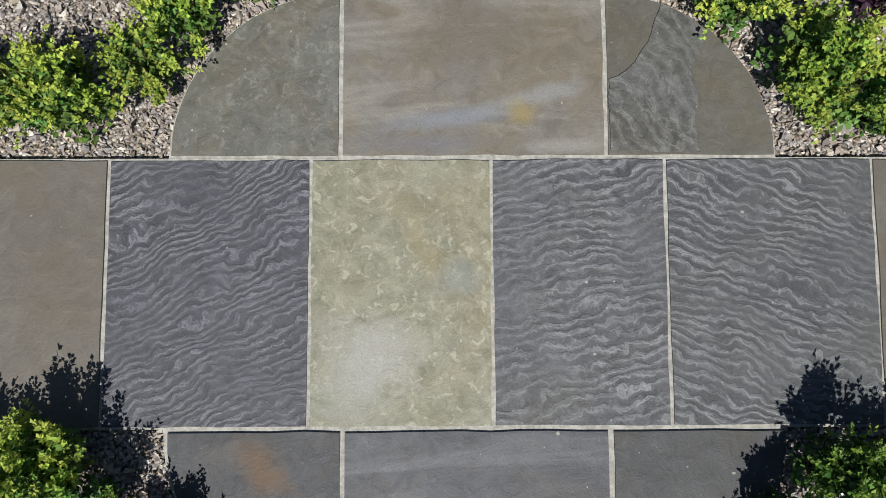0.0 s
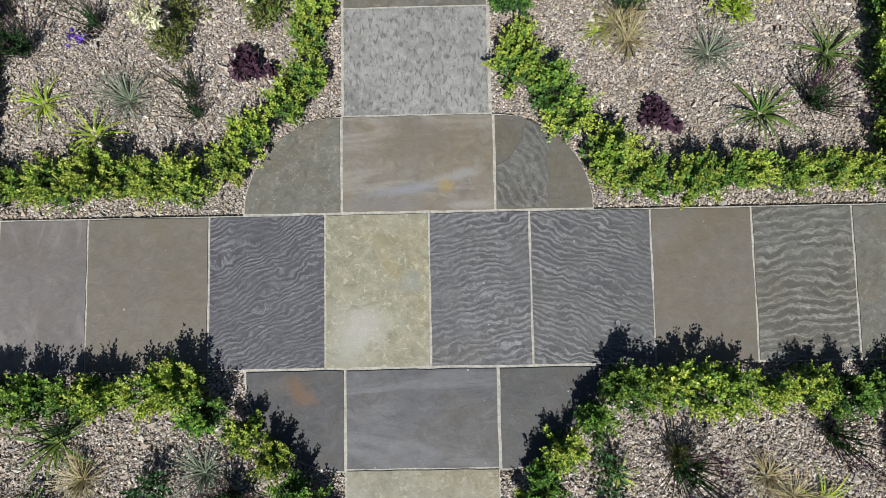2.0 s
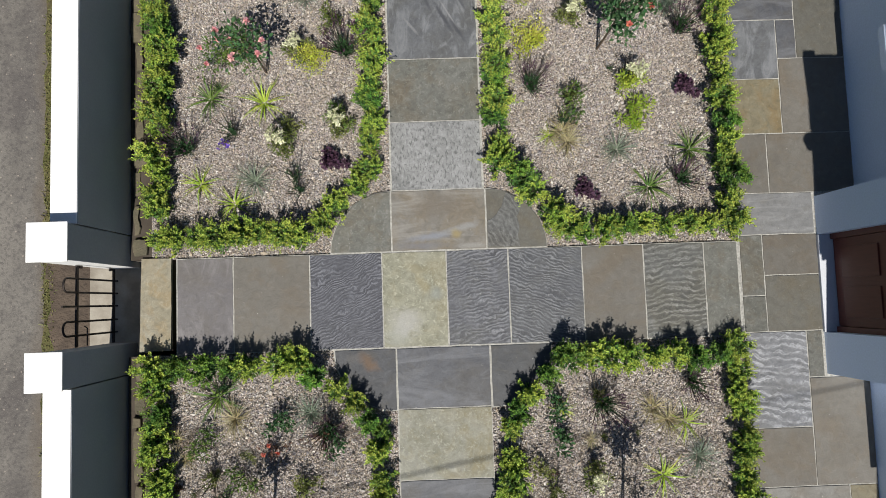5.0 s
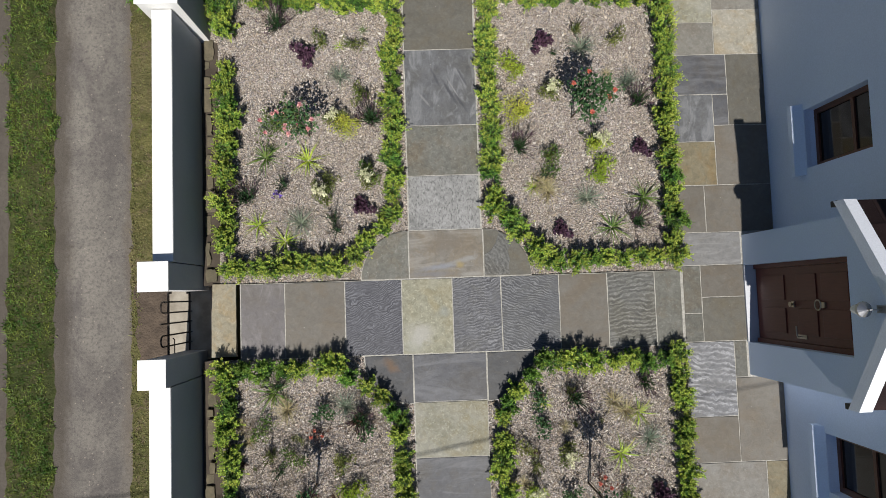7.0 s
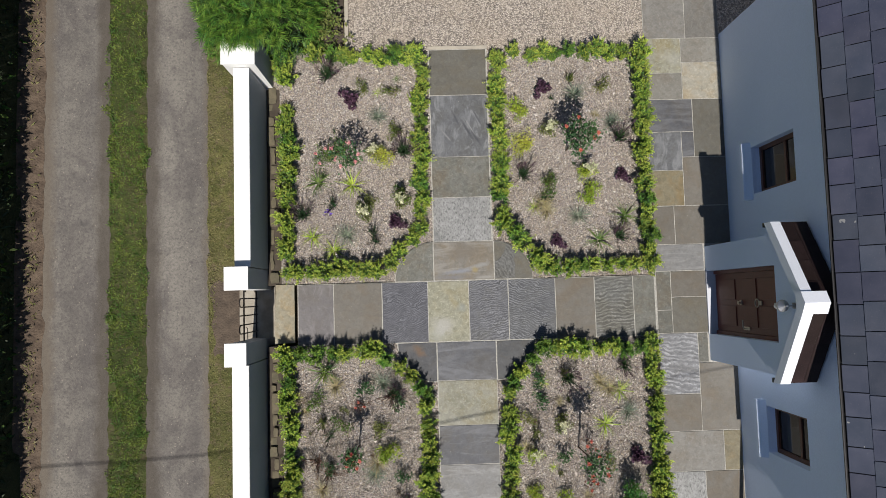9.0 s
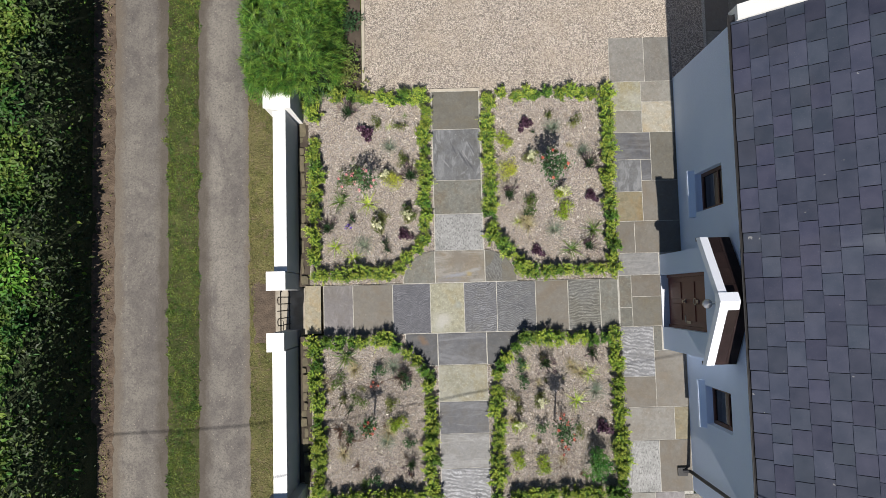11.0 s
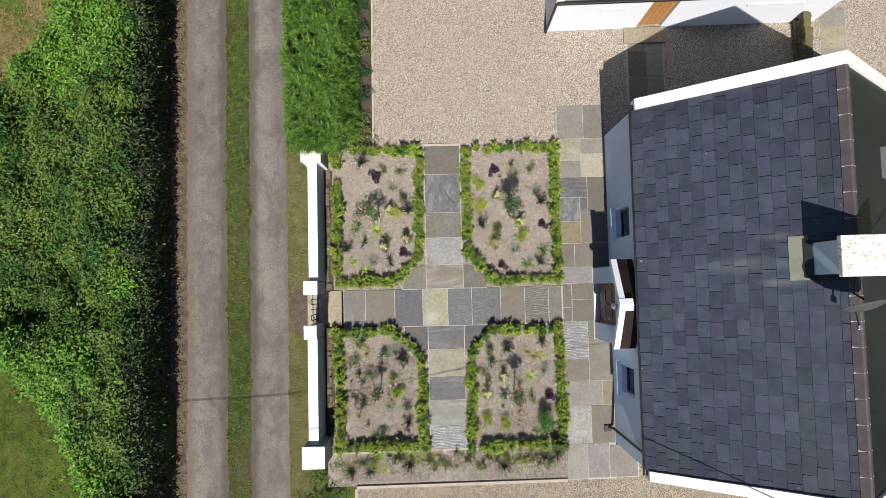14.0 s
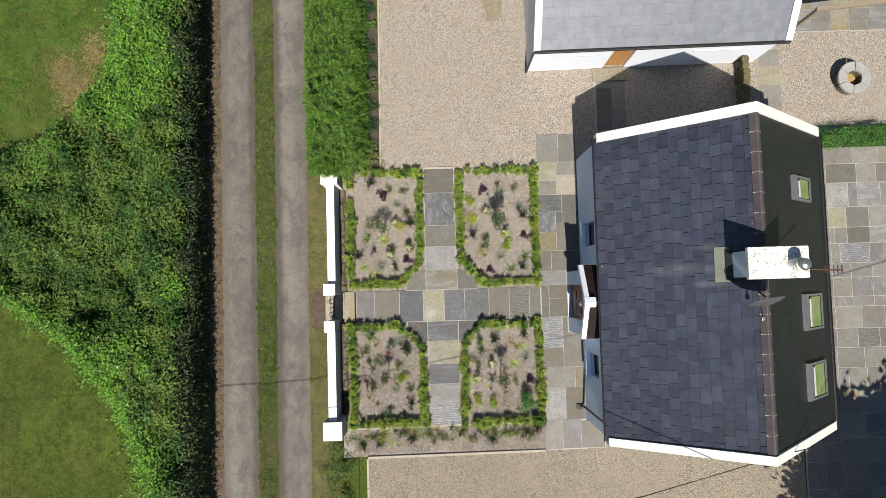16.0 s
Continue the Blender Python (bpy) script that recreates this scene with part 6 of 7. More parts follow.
KIND = {
    "grass_green": [tuft("ornamental_grass", "clump of arching mid-green grass in the gravel", "grass", L["green"], 38, 0.21, 0.010, 0.8, 0.8, 1), tuft("ornamental_grass", "clump of arching mid-green grass in the gravel", "grass", L["lime"], 34, 0.18, 0.009, 0.9, 0.9, 2)],
    "grass_grey": [tuft("ornamental_grass", "tuft of fine grey-green grass in the gravel", "grass", L["grey"], 70, 0.2, 0.0045, 0.8, 0.6, 3)],
    "straw": [tuft("ornamental_grass", "pale straw-coloured grass tuft in the gravel", "grass", L["straw"], 80, 0.17, 0.0045, 0.7, 0.6, 4)],
    "spiky": [upright("bare_perennial", "thin dark bare-stemmed perennial in the gravel", "perennial", L["dark"], None, 14, 0.30, 0.4, 5), upright("bare_perennial", "thin dark bare-stemmed perennial in the gravel", "perennial", L["olive"], None, 18, 0.24, 0.6, 25)],
    "red_twig": [upright("faded_perennial", "faded perennial with red-brown stems in the gravel", "perennial", L["rust"], L["rust"], 20, 0.22, 0.7, 26)],
    "purple": [leafy("heuchera", "dark purple broad-leaved heuchera in the gravel", "perennial", L["purple"], 300, 0.095, 0.11, 0.034, 66, ratio=0.9, stems=5)],
    "olive": [leafy("low_shrub", "small olive-green shrub in the gravel", "shrub", L["olive"], 340, 0.115, 0.15, 0.026, 7), leafy("low_shrub", "small fresh green shrub in the gravel", "shrub", L["green"], 340, 0.12, 0.15, 0.026, 8), leafy("low_shrub", "small olive-green shrub in the gravel", "shrub", L["olive"], 240, 0.095, 0.11, 0.024, 9)],
    "white": [plumed("plumed_plant", "ferny lime plant with cream plumes in the gravel", L["lime"], L["white"], 0.12, 10), plumed("plumed_plant", "ferny green plant with cream plumes in the gravel", L["olive"], L["white"], 0.11, 27)],
    "yellow": [leafy("golden_shrub", "bright yellow-leaved low shrub in the gravel", "shrub", L["yellow"], 760, 0.15, 0.14, 0.03, 11, ratio=0.35)],
    "lime": [leafy("lime_shrub", "rounded lime green low shrub in the gravel", "shrub", L["lime"], 640, 0.145, 0.14, 0.034, 12, ratio=0.35)],
    "lavender": [upright("lavender", "dark upright lavender with thin spikes in the gravel", "lavender", L["dark"], L["purple"], 44, 0.34, 0.5, 13)],
    "violet": [leafy("violet_flower", "small plant with violet flowers in the gravel", "flower", L["violet"], 46, 0.04, 0.14, 0.024, 14, ratio=0.8, stems=3)],
    "bush": [leafy("dark_shrub", "rounded deep green shrub inside the box edging", "shrub", L["fresh"], 1500, 0.23, 0.36, 0.036, 15)],
    "bushy": [leafy("green_shrub", "small leafy green shrub along the gravel strip", "shrub", L["rose"], 170, 0.075, 0.17, 0.032, 17)],
    "rosebed": [leafy("low_rose", "low green rose with pink blooms in the gravel", "rose", L["green"], 300, 0.18, 0.28, 0.034, 16)],
    "coral": [leafy("low_rose", "sparse low rose with coral blooms in the gravel", "rose", L["rust"], 120, 0.10, 0.24, 0.026, 18)],
}
for i, (x, y, z) in enumerate(((0.05, -0.04, 0.22), (-0.06, 0.03, 0.24), (0.01, 0.07, 0.2))):
    bloom(KIND["coral"][0], x, y, z, 0.032, L["red"], 40 + i)
for i, (x, y, z) in enumerate(((0.1, 0.05, 0.25), (-0.12, 0.02, 0.24), (0.02, -0.14, 0.22), (-0.03, 0.13, 0.26))):
    bloom(KIND["rosebed"][0], x, y, z, 0.034, L["pink"], i)

NORTH_WEST_BED = {
    "grass_green": ((-2.28, 1.22), (-1.95, 1.01), (-2.18, 2.08), (-1.64, 2.03)),
    "grass_grey": ((-1.21, 3.11), (-1.74, 1.23)),
    "purple": ((-0.96, 1.42), (-1.65, 3.38)),
    "olive": ((-1.40, 1.73), (-0.89, 1.84), (-0.95, 2.89), (-1.02, 3.49), (-1.44, 3.56)),
    "white": ((-0.85, 1.79), (-1.44, 1.62), (-1.25, 2.53)),
    "yellow": ((-1.13, 2.46),),
    "lavender": ((-0.81, 2.52), (-2.40, 1.56), (-2.01, 3.79)),
    "violet": ((-2.02, 1.60),),
    "rosebed": ((-2.01, 2.42), (-1.78, 2.52)),
    "spiky": ((-1.32, 1.26), (-1.95, 1.72), (-1.30, 1.12)),
}
NORTH_EAST_BED = {
    "yellow": ((1.05, 2.58),),
    "lime": ((2.10, 1.78), (1.01, 3.16)),
    "olive": ((2.35, 3.49), (1.46, 1.95)),
    "white": ((1.51, 2.83), (2.07, 2.12)),
    "lavender": ((1.05, 2.11), (2.53, 1.11), (2.61, 2.67)),
    "straw": ((1.41, 1.55), (1.35, 1.66)),
    "purple": ((2.62, 2.07), (1.56, 1.05), (1.41, 3.48)),
    "grass_green": ((2.65, 1.43), (2.21, 1.06)),
    "grass_grey": ((1.91, 1.45), (2.49, 2.93), (1.92, 3.42)),
    "spiky": ((2.03, 2.21), (1.43, 2.02), (1.38, 1.76), (1.84, 3.64)),
}
SOUTH_WEST_BED = {
    "spiky": ((-2.05, -0.80), (-2.18, -1.66), (-2.05, -1.84)),
    "red_twig": ((-1.74, -2.15), (-2.07, -2.40), (-2.25, -2.22), (-1.12, -1.28)),
    "olive": ((-2.26, -1.33), (-1.89, -1.66), (-1.31, -1.78)),
    "straw": ((-1.96, -1.10), (-1.33, -2.28), (-2.18, -2.66)),
    "grass_green": ((-2.12, -0.88),),
    "grass_grey": ((-1.23, -1.07), (-1.37, -2.46)),
    "lavender": ((-0.91, -2.87), (-1.05, -1.22)),
    "lime": ((-1.16, -2.13),),
    "bushy": ((-1.50, -1.11), (-0.96, -1.35), (-0.95, -2.48), (-1.58, -3.10), (-2.05, -2.30)),
    "coral": ((-1.73, -2.23), (-1.56, -1.38)),
}
SOUTH_EAST_BED = {
    "straw": ((2.12, -1.14), (2.27, -1.26)),
    "grass_green": ((2.44, -1.29), (2.20, -1.79)),
    "grass_grey": ((2.55, -1.62),),
    "olive": ((0.99, -1.68), (2.21, -2.31)),
    "white": ((1.54, -1.74), (1.10, -2.22)),
    "lime": ((1.05, -2.83), (1.54, -2.95)),
    "spiky": ((1.58, -1.00), (1.13, -1.91)),
    "lavender": ((1.61, -1.07), (2.52, -0.90)),
    "coral": ((1.90, -2.08), (1.88, -2.63)),
    "purple": ((2.67, -2.28),),
    "bushy": ((1.18, -1.07), (1.21, -1.38), (1.53, -2.26)),
    "bush": ((2.48, -2.93),),
}
rng = random.Random(21)
for bed in (NORTH_WEST_BED, NORTH_EAST_BED, SOUTH_WEST_BED, SOUTH_EAST_BED):
    for kind, places in bed.items():
        for x, y in places:
            s = rng.uniform(1.0, 1.3)
            ob = copy_thing(rng.choice(KIND[kind]), pose(x, y, -0.03, 0, 0, rng.uniform(0, 360)))
            ob.scale = (s, s, s * rng.uniform(1.1, 1.5))
# seedlings and faded stems between them
for x0, x1, y0, y1 in ((-2.55, -0.75, 0.95, 3.85), (0.85, 2.75, 0.95, 3.85), (-2.55, -0.75, -3.25, -0.9), (0.9, 2.75, -3.25, -0.95)):
    for _ in range(6 if y0 > 0 else 14):
        kind = rng.choice(("spiky", "straw", "straw", "spiky", "grass_green", "grass_grey") if y0 > 0 else ("spiky", "red_twig", "straw", "straw", "olive", "spiky", "grass_green"))
        s = rng.uniform(0.35, 0.8)
        ob = copy_thing(rng.choice(KIND[kind]), pose(rng.uniform(x0, x1), rng.uniform(y0, y1), -0.03, 0, 0, rng.uniform(0, 360)))
        ob.scale = (s, s, s)
# dead stalks and clippings lying on the gravel
def stalk_litter(x0, x1, y0, y1, count, seed):
    rng = np.random.default_rng(seed)
    spot = np.stack([rng.uniform(x0, x1, count // 9), rng.uniform(y0, y1, count // 9)], 1).repeat(9, 0)
    spot = spot + rng.normal(size=spot.shape) * 0.09
    at = np.column_stack([spot.clip((x0, y0), (x1, y1)), rng.uniform(-0.02, 0.02, len(spot))])
    v, f = blades(at, rng.normal(size=(len(at), 3)) * (1, 1, 0.25) + (0, 0, 0.25), rng.uniform(0.04, 0.16, len(at)), 0.0045, 0.2, 2)
    tagged(raw("stalk_litter", v, f, L["litter"]), "dead brown stalks and clippings on the gravel", "plant litter", kind="stuff")


for i, (x0, x1, y0, y1, count) in enumerate(((-2.5, -0.75, -3.2, -1.2, 700), (0.9, 2.75, -3.2, -1.4, 600), (-2.7, 3.0, -4.3, -3.7, 900))):
    stalk_litter(x0, x1, y0, y1, count, 70 + i)
# lavender row along the south strip
for k in range(64):
    x = -2.6 + 5.5 * k / 63 + rng.uniform(-0.08, 0.08)
    kind = rng.choice(("lavender", "spiky", "olive", "olive", "straw", "grass_green"))
    ob = copy_thing(rng.choice(KIND[kind]), pose(x, -3.95 + 0.003 * k + rng.uniform(-0.22, 0.22), -0.03, 0, 0, rng.uniform(0, 360)))
    ob.scale = (rng.uniform(0.8, 1.25),) * 3


def standard_rose(x, y, height, radius, petals, seed, count=560):
    """A rose grafted on a bare stem and tied to a cane."""
    rng = np.random.default_rng(seed)
    ob = empty_thing("standard_rose", x, y, -0.03, "standard rose with dark leaves on a thin bare stem", "rose tree", "standard roses")
    part("trunk", rod([(0, 0, -0.02), (0.008, 0.004, height * 0.4), (0.0, 0.0, height * 0.85)], [0.012, 0.01, 0.009], 7), M["stem"], ob)
    part("cane", rod([(0.025, 0.02, -0.02), (0.02, 0.015, height * 0.9)], 0.006, 6), M["weathered"], ob)
    bm = bmesh.new()
    tips = []
    for k in range(9):
        a = 2 * math.pi * k / 9 + rng.uniform(-0.3, 0.3)
        tip = Vector((radius * rng.uniform(0.5, 1) * math.cos(a), radius * rng.uniform(0.5, 1) * math.sin(a), height * rng.uniform(0.85, 1.12)))
        tube(bm, [(0, 0, height * 0.8), tip * 0.5 + Vector((0, 0, height * 0.48)), tip], [0.006, 0.004, 0.002], 5)
        tips.append(tip)
    part("branches", bm, M["stem"], ob)
    pick = rng.integers(0, 9, count)
    centre = np.array(tips)[pick] * rng.uniform(0.35, 1.05, (count, 1)) * (1, 1, 0) + (0, 0, 1) * np.array(tips)[pick][:, 2:3] * rng.uniform(0.86, 1.04, (count, 1))
    off = rng.normal(size=(count, 3))
    v, f = leaf_faces(centre + off * 0.035, off + (0, 0, 0.3), 0.05 * rng.uniform(0.7, 1.2, count), 0.032, seed)
    raw("crown", v, f, L["rose"], ob)
    for k in range(5):
        t = tips[(2 * k) % 9]
        bloom(ob, t.x, t.y, t.z + 0.03, 0.042, petals, seed + k, label="coral rose bloom" if k == 0 else "")
    return ob


standard_rose(-1.62, 2.35, 0.85, 0.25, L["pink"], 30, 280)
standard_rose(1.76, 2.50, 1.12, 0.29, L["red"], 35, 820)
standard_rose(-1.62, -2.02, 0.92, 0.14, L["red"], 32, 260)
standard_rose(1.76, -2.14, 1.22, 0.21, L["red"], 36, 330)


# ---- hedgerow, clipped conifer hedge, verges ----
def value_noise(x, y, scale, seed):
    rng = np.random.default_rng(seed)
    grid = rng.uniform(0, 1, (64, 64))
    u, v = x * scale + 100.3, y * scale + 100.7
    i, j = np.floor(u).astype(int), np.floor(v).astype(int)
    fu, fv = u - i, v - j
    fu, fv = fu * fu * (3 - 2 * fu), fv * fv * (3 - 2 * fv)
    g = lambda a, b: grid[a % 64, b % 64]
    return (g(i, j) * (1 - fu) + g(i + 1, j) * fu) * (1 - fv) + (g(i, j + 1) * (1 - fu) + g(i + 1, j + 1) * fu) * fv


EDGE_Y = (-40, -12, -5.5, -3.3, -1.05, 0.66, 1.6, 4.2, 5.2, 7.0, 9.5, 14, 40)
EDGE_X = (-8.8, -8.8, -9.05, -9.6, -11.2, -13.5, -18, -18, -12.2, -10.4, -9.9, -9.7, -9.7)


def hedge_height(x, y):
    """Height of the wild hedgerow over the ground, nothing outside it."""
    far = np.interp(y, EDGE_Y, EDGE_X)
    near = -7.02 + 0.1 * (value_noise(y, y * 0, 0.9, 5) - 0.5)
    inside = np.clip((near - x) / 0.2, 0, 1) ** 0.5 * np.clip((x - far) / 1.1, 0, 1)
    tall = 1.15 + 0.85 * np.exp(-((x + 7.6) / 1.4) ** 2) + 0.8 * (value_noise(x, y, 0.8, 6) - 0.5) + 0.7 * (value_noise(x, y, 2.1, 7) - 0.5)
    return inside * tall


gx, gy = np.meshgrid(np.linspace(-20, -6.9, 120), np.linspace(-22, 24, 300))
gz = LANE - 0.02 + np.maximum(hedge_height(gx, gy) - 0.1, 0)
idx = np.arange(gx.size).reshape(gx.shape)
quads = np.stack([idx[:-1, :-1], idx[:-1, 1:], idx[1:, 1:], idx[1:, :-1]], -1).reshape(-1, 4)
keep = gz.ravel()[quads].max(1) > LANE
# The hedge's inner shade is put into this sheet's dark colour.
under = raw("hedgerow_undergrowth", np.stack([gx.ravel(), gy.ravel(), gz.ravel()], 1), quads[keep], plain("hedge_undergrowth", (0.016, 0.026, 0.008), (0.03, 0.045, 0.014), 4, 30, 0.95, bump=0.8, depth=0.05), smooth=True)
tagged(under, "sheet under the hedgerow leaves, shade put into its dark colour", "hedgerow", kind="stuff")


def hedgerow_leaves(name, clumps, each, leaf, size, seed, wanted):
    """Leaves in tufts of many sizes over the hedgerow; towards the lane thinned, and coloured dark for shade."""
    rng = np.random.default_rng(seed)
    cx, cy = rng.uniform(-15.5, -7.0, clumps), rng.uniform(-11, 13.5, clumps)
    patch = value_noise(cx, cy, 0.45, 9) + 0.5 * value_noise(cx, cy, 1.4, 10)
    bright = ((cx > -10.6) & (cx < -7.5) & (cy > 5.3 + value_noise(cx, cy, 0.8, 3))) | (patch > 0.98) | ((cx < np.interp(cy, EDGE_Y, EDGE_X) + 1.3 + value_noise(cx, cy, 0.9, 21)) & (cy < 1.2))
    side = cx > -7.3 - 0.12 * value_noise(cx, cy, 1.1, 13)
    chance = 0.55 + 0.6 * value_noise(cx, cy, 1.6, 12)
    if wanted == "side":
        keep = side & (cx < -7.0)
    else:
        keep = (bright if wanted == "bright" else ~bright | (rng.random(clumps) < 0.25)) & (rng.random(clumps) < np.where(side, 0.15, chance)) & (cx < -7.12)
    keep &= hedge_height(cx, cy) > 0.1
    cx, cy = cx[keep], cy[keep]
    wide = rng.lognormal(-1.95, 0.5, len(cx)).repeat(each)
    cx, cy = cx.repeat(each), cy.repeat(each)
    off = rng.normal(size=(len(cx), 3))
    x, y = np.minimum(cx + off[:, 0] * wide, -6.98 - 0.1 * rng.random(len(cx))), np.minimum(cy + off[:, 1] * wide, 13.6)
    dome = wide * (1.6 - 0.9 * np.hypot(off[:, 0], off[:, 1]))
    z = LANE + np.maximum(hedge_height(np.minimum(x, -7.03), y), 0.05) * rng.uniform(0.9, 1.0, len(x)) + dome
    if wanted == "side":
        z = LANE + hedge_height(np.full(len(x), -7.3), y) * rng.uniform(0.05, 1.0, len(x))
    way = off * (1, 1, 0) + rng.normal(size=(len(x), 3)) * (0.7, 0.7, 0.4) + (0, -0.1, 0.15)
    v, f = leaf_faces(np.stack([x, y, z], 1), way, size * rng.lognormal(0, 0.35, len(x)), size * 0.7, seed, lie=0.6)
    return tagged(raw(name, v, f, leaf), "dense wild hedgerow of brambles and scrub", "hedgerow", kind="stuff")


hedgerow_leaves("hedgerow", 19000, 24, L["hedgerow"], 0.08, 1, "plain")
hedgerow_leaves("hedgerow_nettles", 22000, 20, L["nettle"], 0.085, 2, "bright")
hedgerow_leaves("hedgerow_brambles", 34000, 18, L["lane_face_shade"], 0.075, 3, "side")


rngw = np.random.default_rng(14)
wx, wy = rngw.uniform(-10.5, -7.9, 40), rngw.uniform(-7, 13, 40)
wh = hedge_height(wx, wy)
wx, wy, wh = (a[wh > 0.7].repeat(5) for a in (wx, wy, wh))
v, f = leaf_faces(np.stack([wx, wy, LANE + wh * 1.04], 1) + rngw.normal(size=(len(wx), 3)) * 0.03, rngw.normal(size=(len(wx), 3)) * (1, 1, 0.4), 0.038, 0.034, 14, 0.1, 0.4)
tagged(raw("hedgerow_flowers", v, f, L["petal"]), "small white flower heads scattered over the hedgerow", "flower", kind="stuff")


def scatter_grass(name, x0, x1, y0, y1, z, count, length, leaf, label, seed, hold=None):
    rng = np.random.default_rng(seed)
    x, y = rng.uniform(x0, x1, count), rng.uniform(y0, y1, count)
    keep = rng.random(count) < 0.15 + 1.1 * value_noise(x, y, 3.1, seed) ** 1.5
    if hold is not None:
        keep &= hold(x, y)
    x, y = x[keep], y[keep]
    way = rng.normal(size=(len(x), 3)) * (0.7, 0.7, 0.3) + (0, 0, 0.8)
    v, f = leaf_faces(np.stack([x, y, np.full(len(x), z)], 1), way, length * rng.uniform(0.5, 1.3, len(x)), 0.2 * length, seed, 0.3, 0.8)
    return tagged(raw(name, v, f, leaf), label, "grass", kind="stuff")


scatter_grass("lane_grass", -5.80, -4.82, -9, 12, LANE + 0.015, 150000, 0.06, L["lane"], "short rough grass in the middle of the lane", 3, lambda x, y: np.abs(x + 5.32) + 0.22 * (value_noise(x, y, 5.3, 19) - 0.5) < 0.15 + 0.12 * value_noise(x, y, 1.3, 17) + 0.1 * value_noise(x, y, 11.0, 18))
scatter_grass("verge_grass", -4.02, -3.2, -9, 4.4, LANE + 0.01, 36000, 0.045, L["dry_grass"], "thin dry grass on the verge below the wall", 4, lambda x, y: ~((np.abs(y - 0.04) < 0.5) & (x > -3.9)))
scatter_grass("bank_grass", -7.05, -6.72, -10, 13, LANE + 0.05, 3500, 0.09, L["dry_grass"], "sparse grass on the earth bank", 5)
scatter_grass("field_grass", -16, -8.9, -8.5, 1.0, LANE - 0.03, 60000, 0.07, L["field"], "short yellowing field grass", 6, lambda x, y: x < np.interp(y, EDGE_Y, EDGE_X) + 0.2)
scatter_grass("meadow_grass", -18, -9.8, 4.6, 13, LANE - 0.03, 50000, 0.10, L["grass"], "rough green meadow grass", 7, lambda x, y: x < np.interp(y, EDGE_Y, EDGE_X) + 0.2)


rngh = np.random.default_rng(8)
spot = rngh.integers(0, 4, 9000)
hx, hy = rngh.normal(np.array((-11.6, -11.0, -11.3, -10.6))[spot], 0.22), rngh.normal(np.array((7.6, 7.1, 6.8, 8.3))[spot], 0.3)
v, f = leaf_faces(np.stack([hx, hy, np.full(9000, LANE)], 1), rngh.normal(size=(9000, 3)) * (1, 1, 0.3) + (0, 0, 0.15), 0.11 * rngh.uniform(0.5, 1.3, 9000), 0.014, 8, 0.2, 0.6)
tagged(raw("dry_hay", v, f, L["hay"]), "patch of dead straw-coloured grass in the meadow", "hay", kind="stuff")


def hedge_end(x):
    """Where the south end of the conifer hedge stands, across its width."""
    return 3.86 + 0.45 * np.clip((x + 2.9) / 0.6, 0, 1) + 0.15 * np.clip((-3.35 - x) / 0.15, 0, 1)


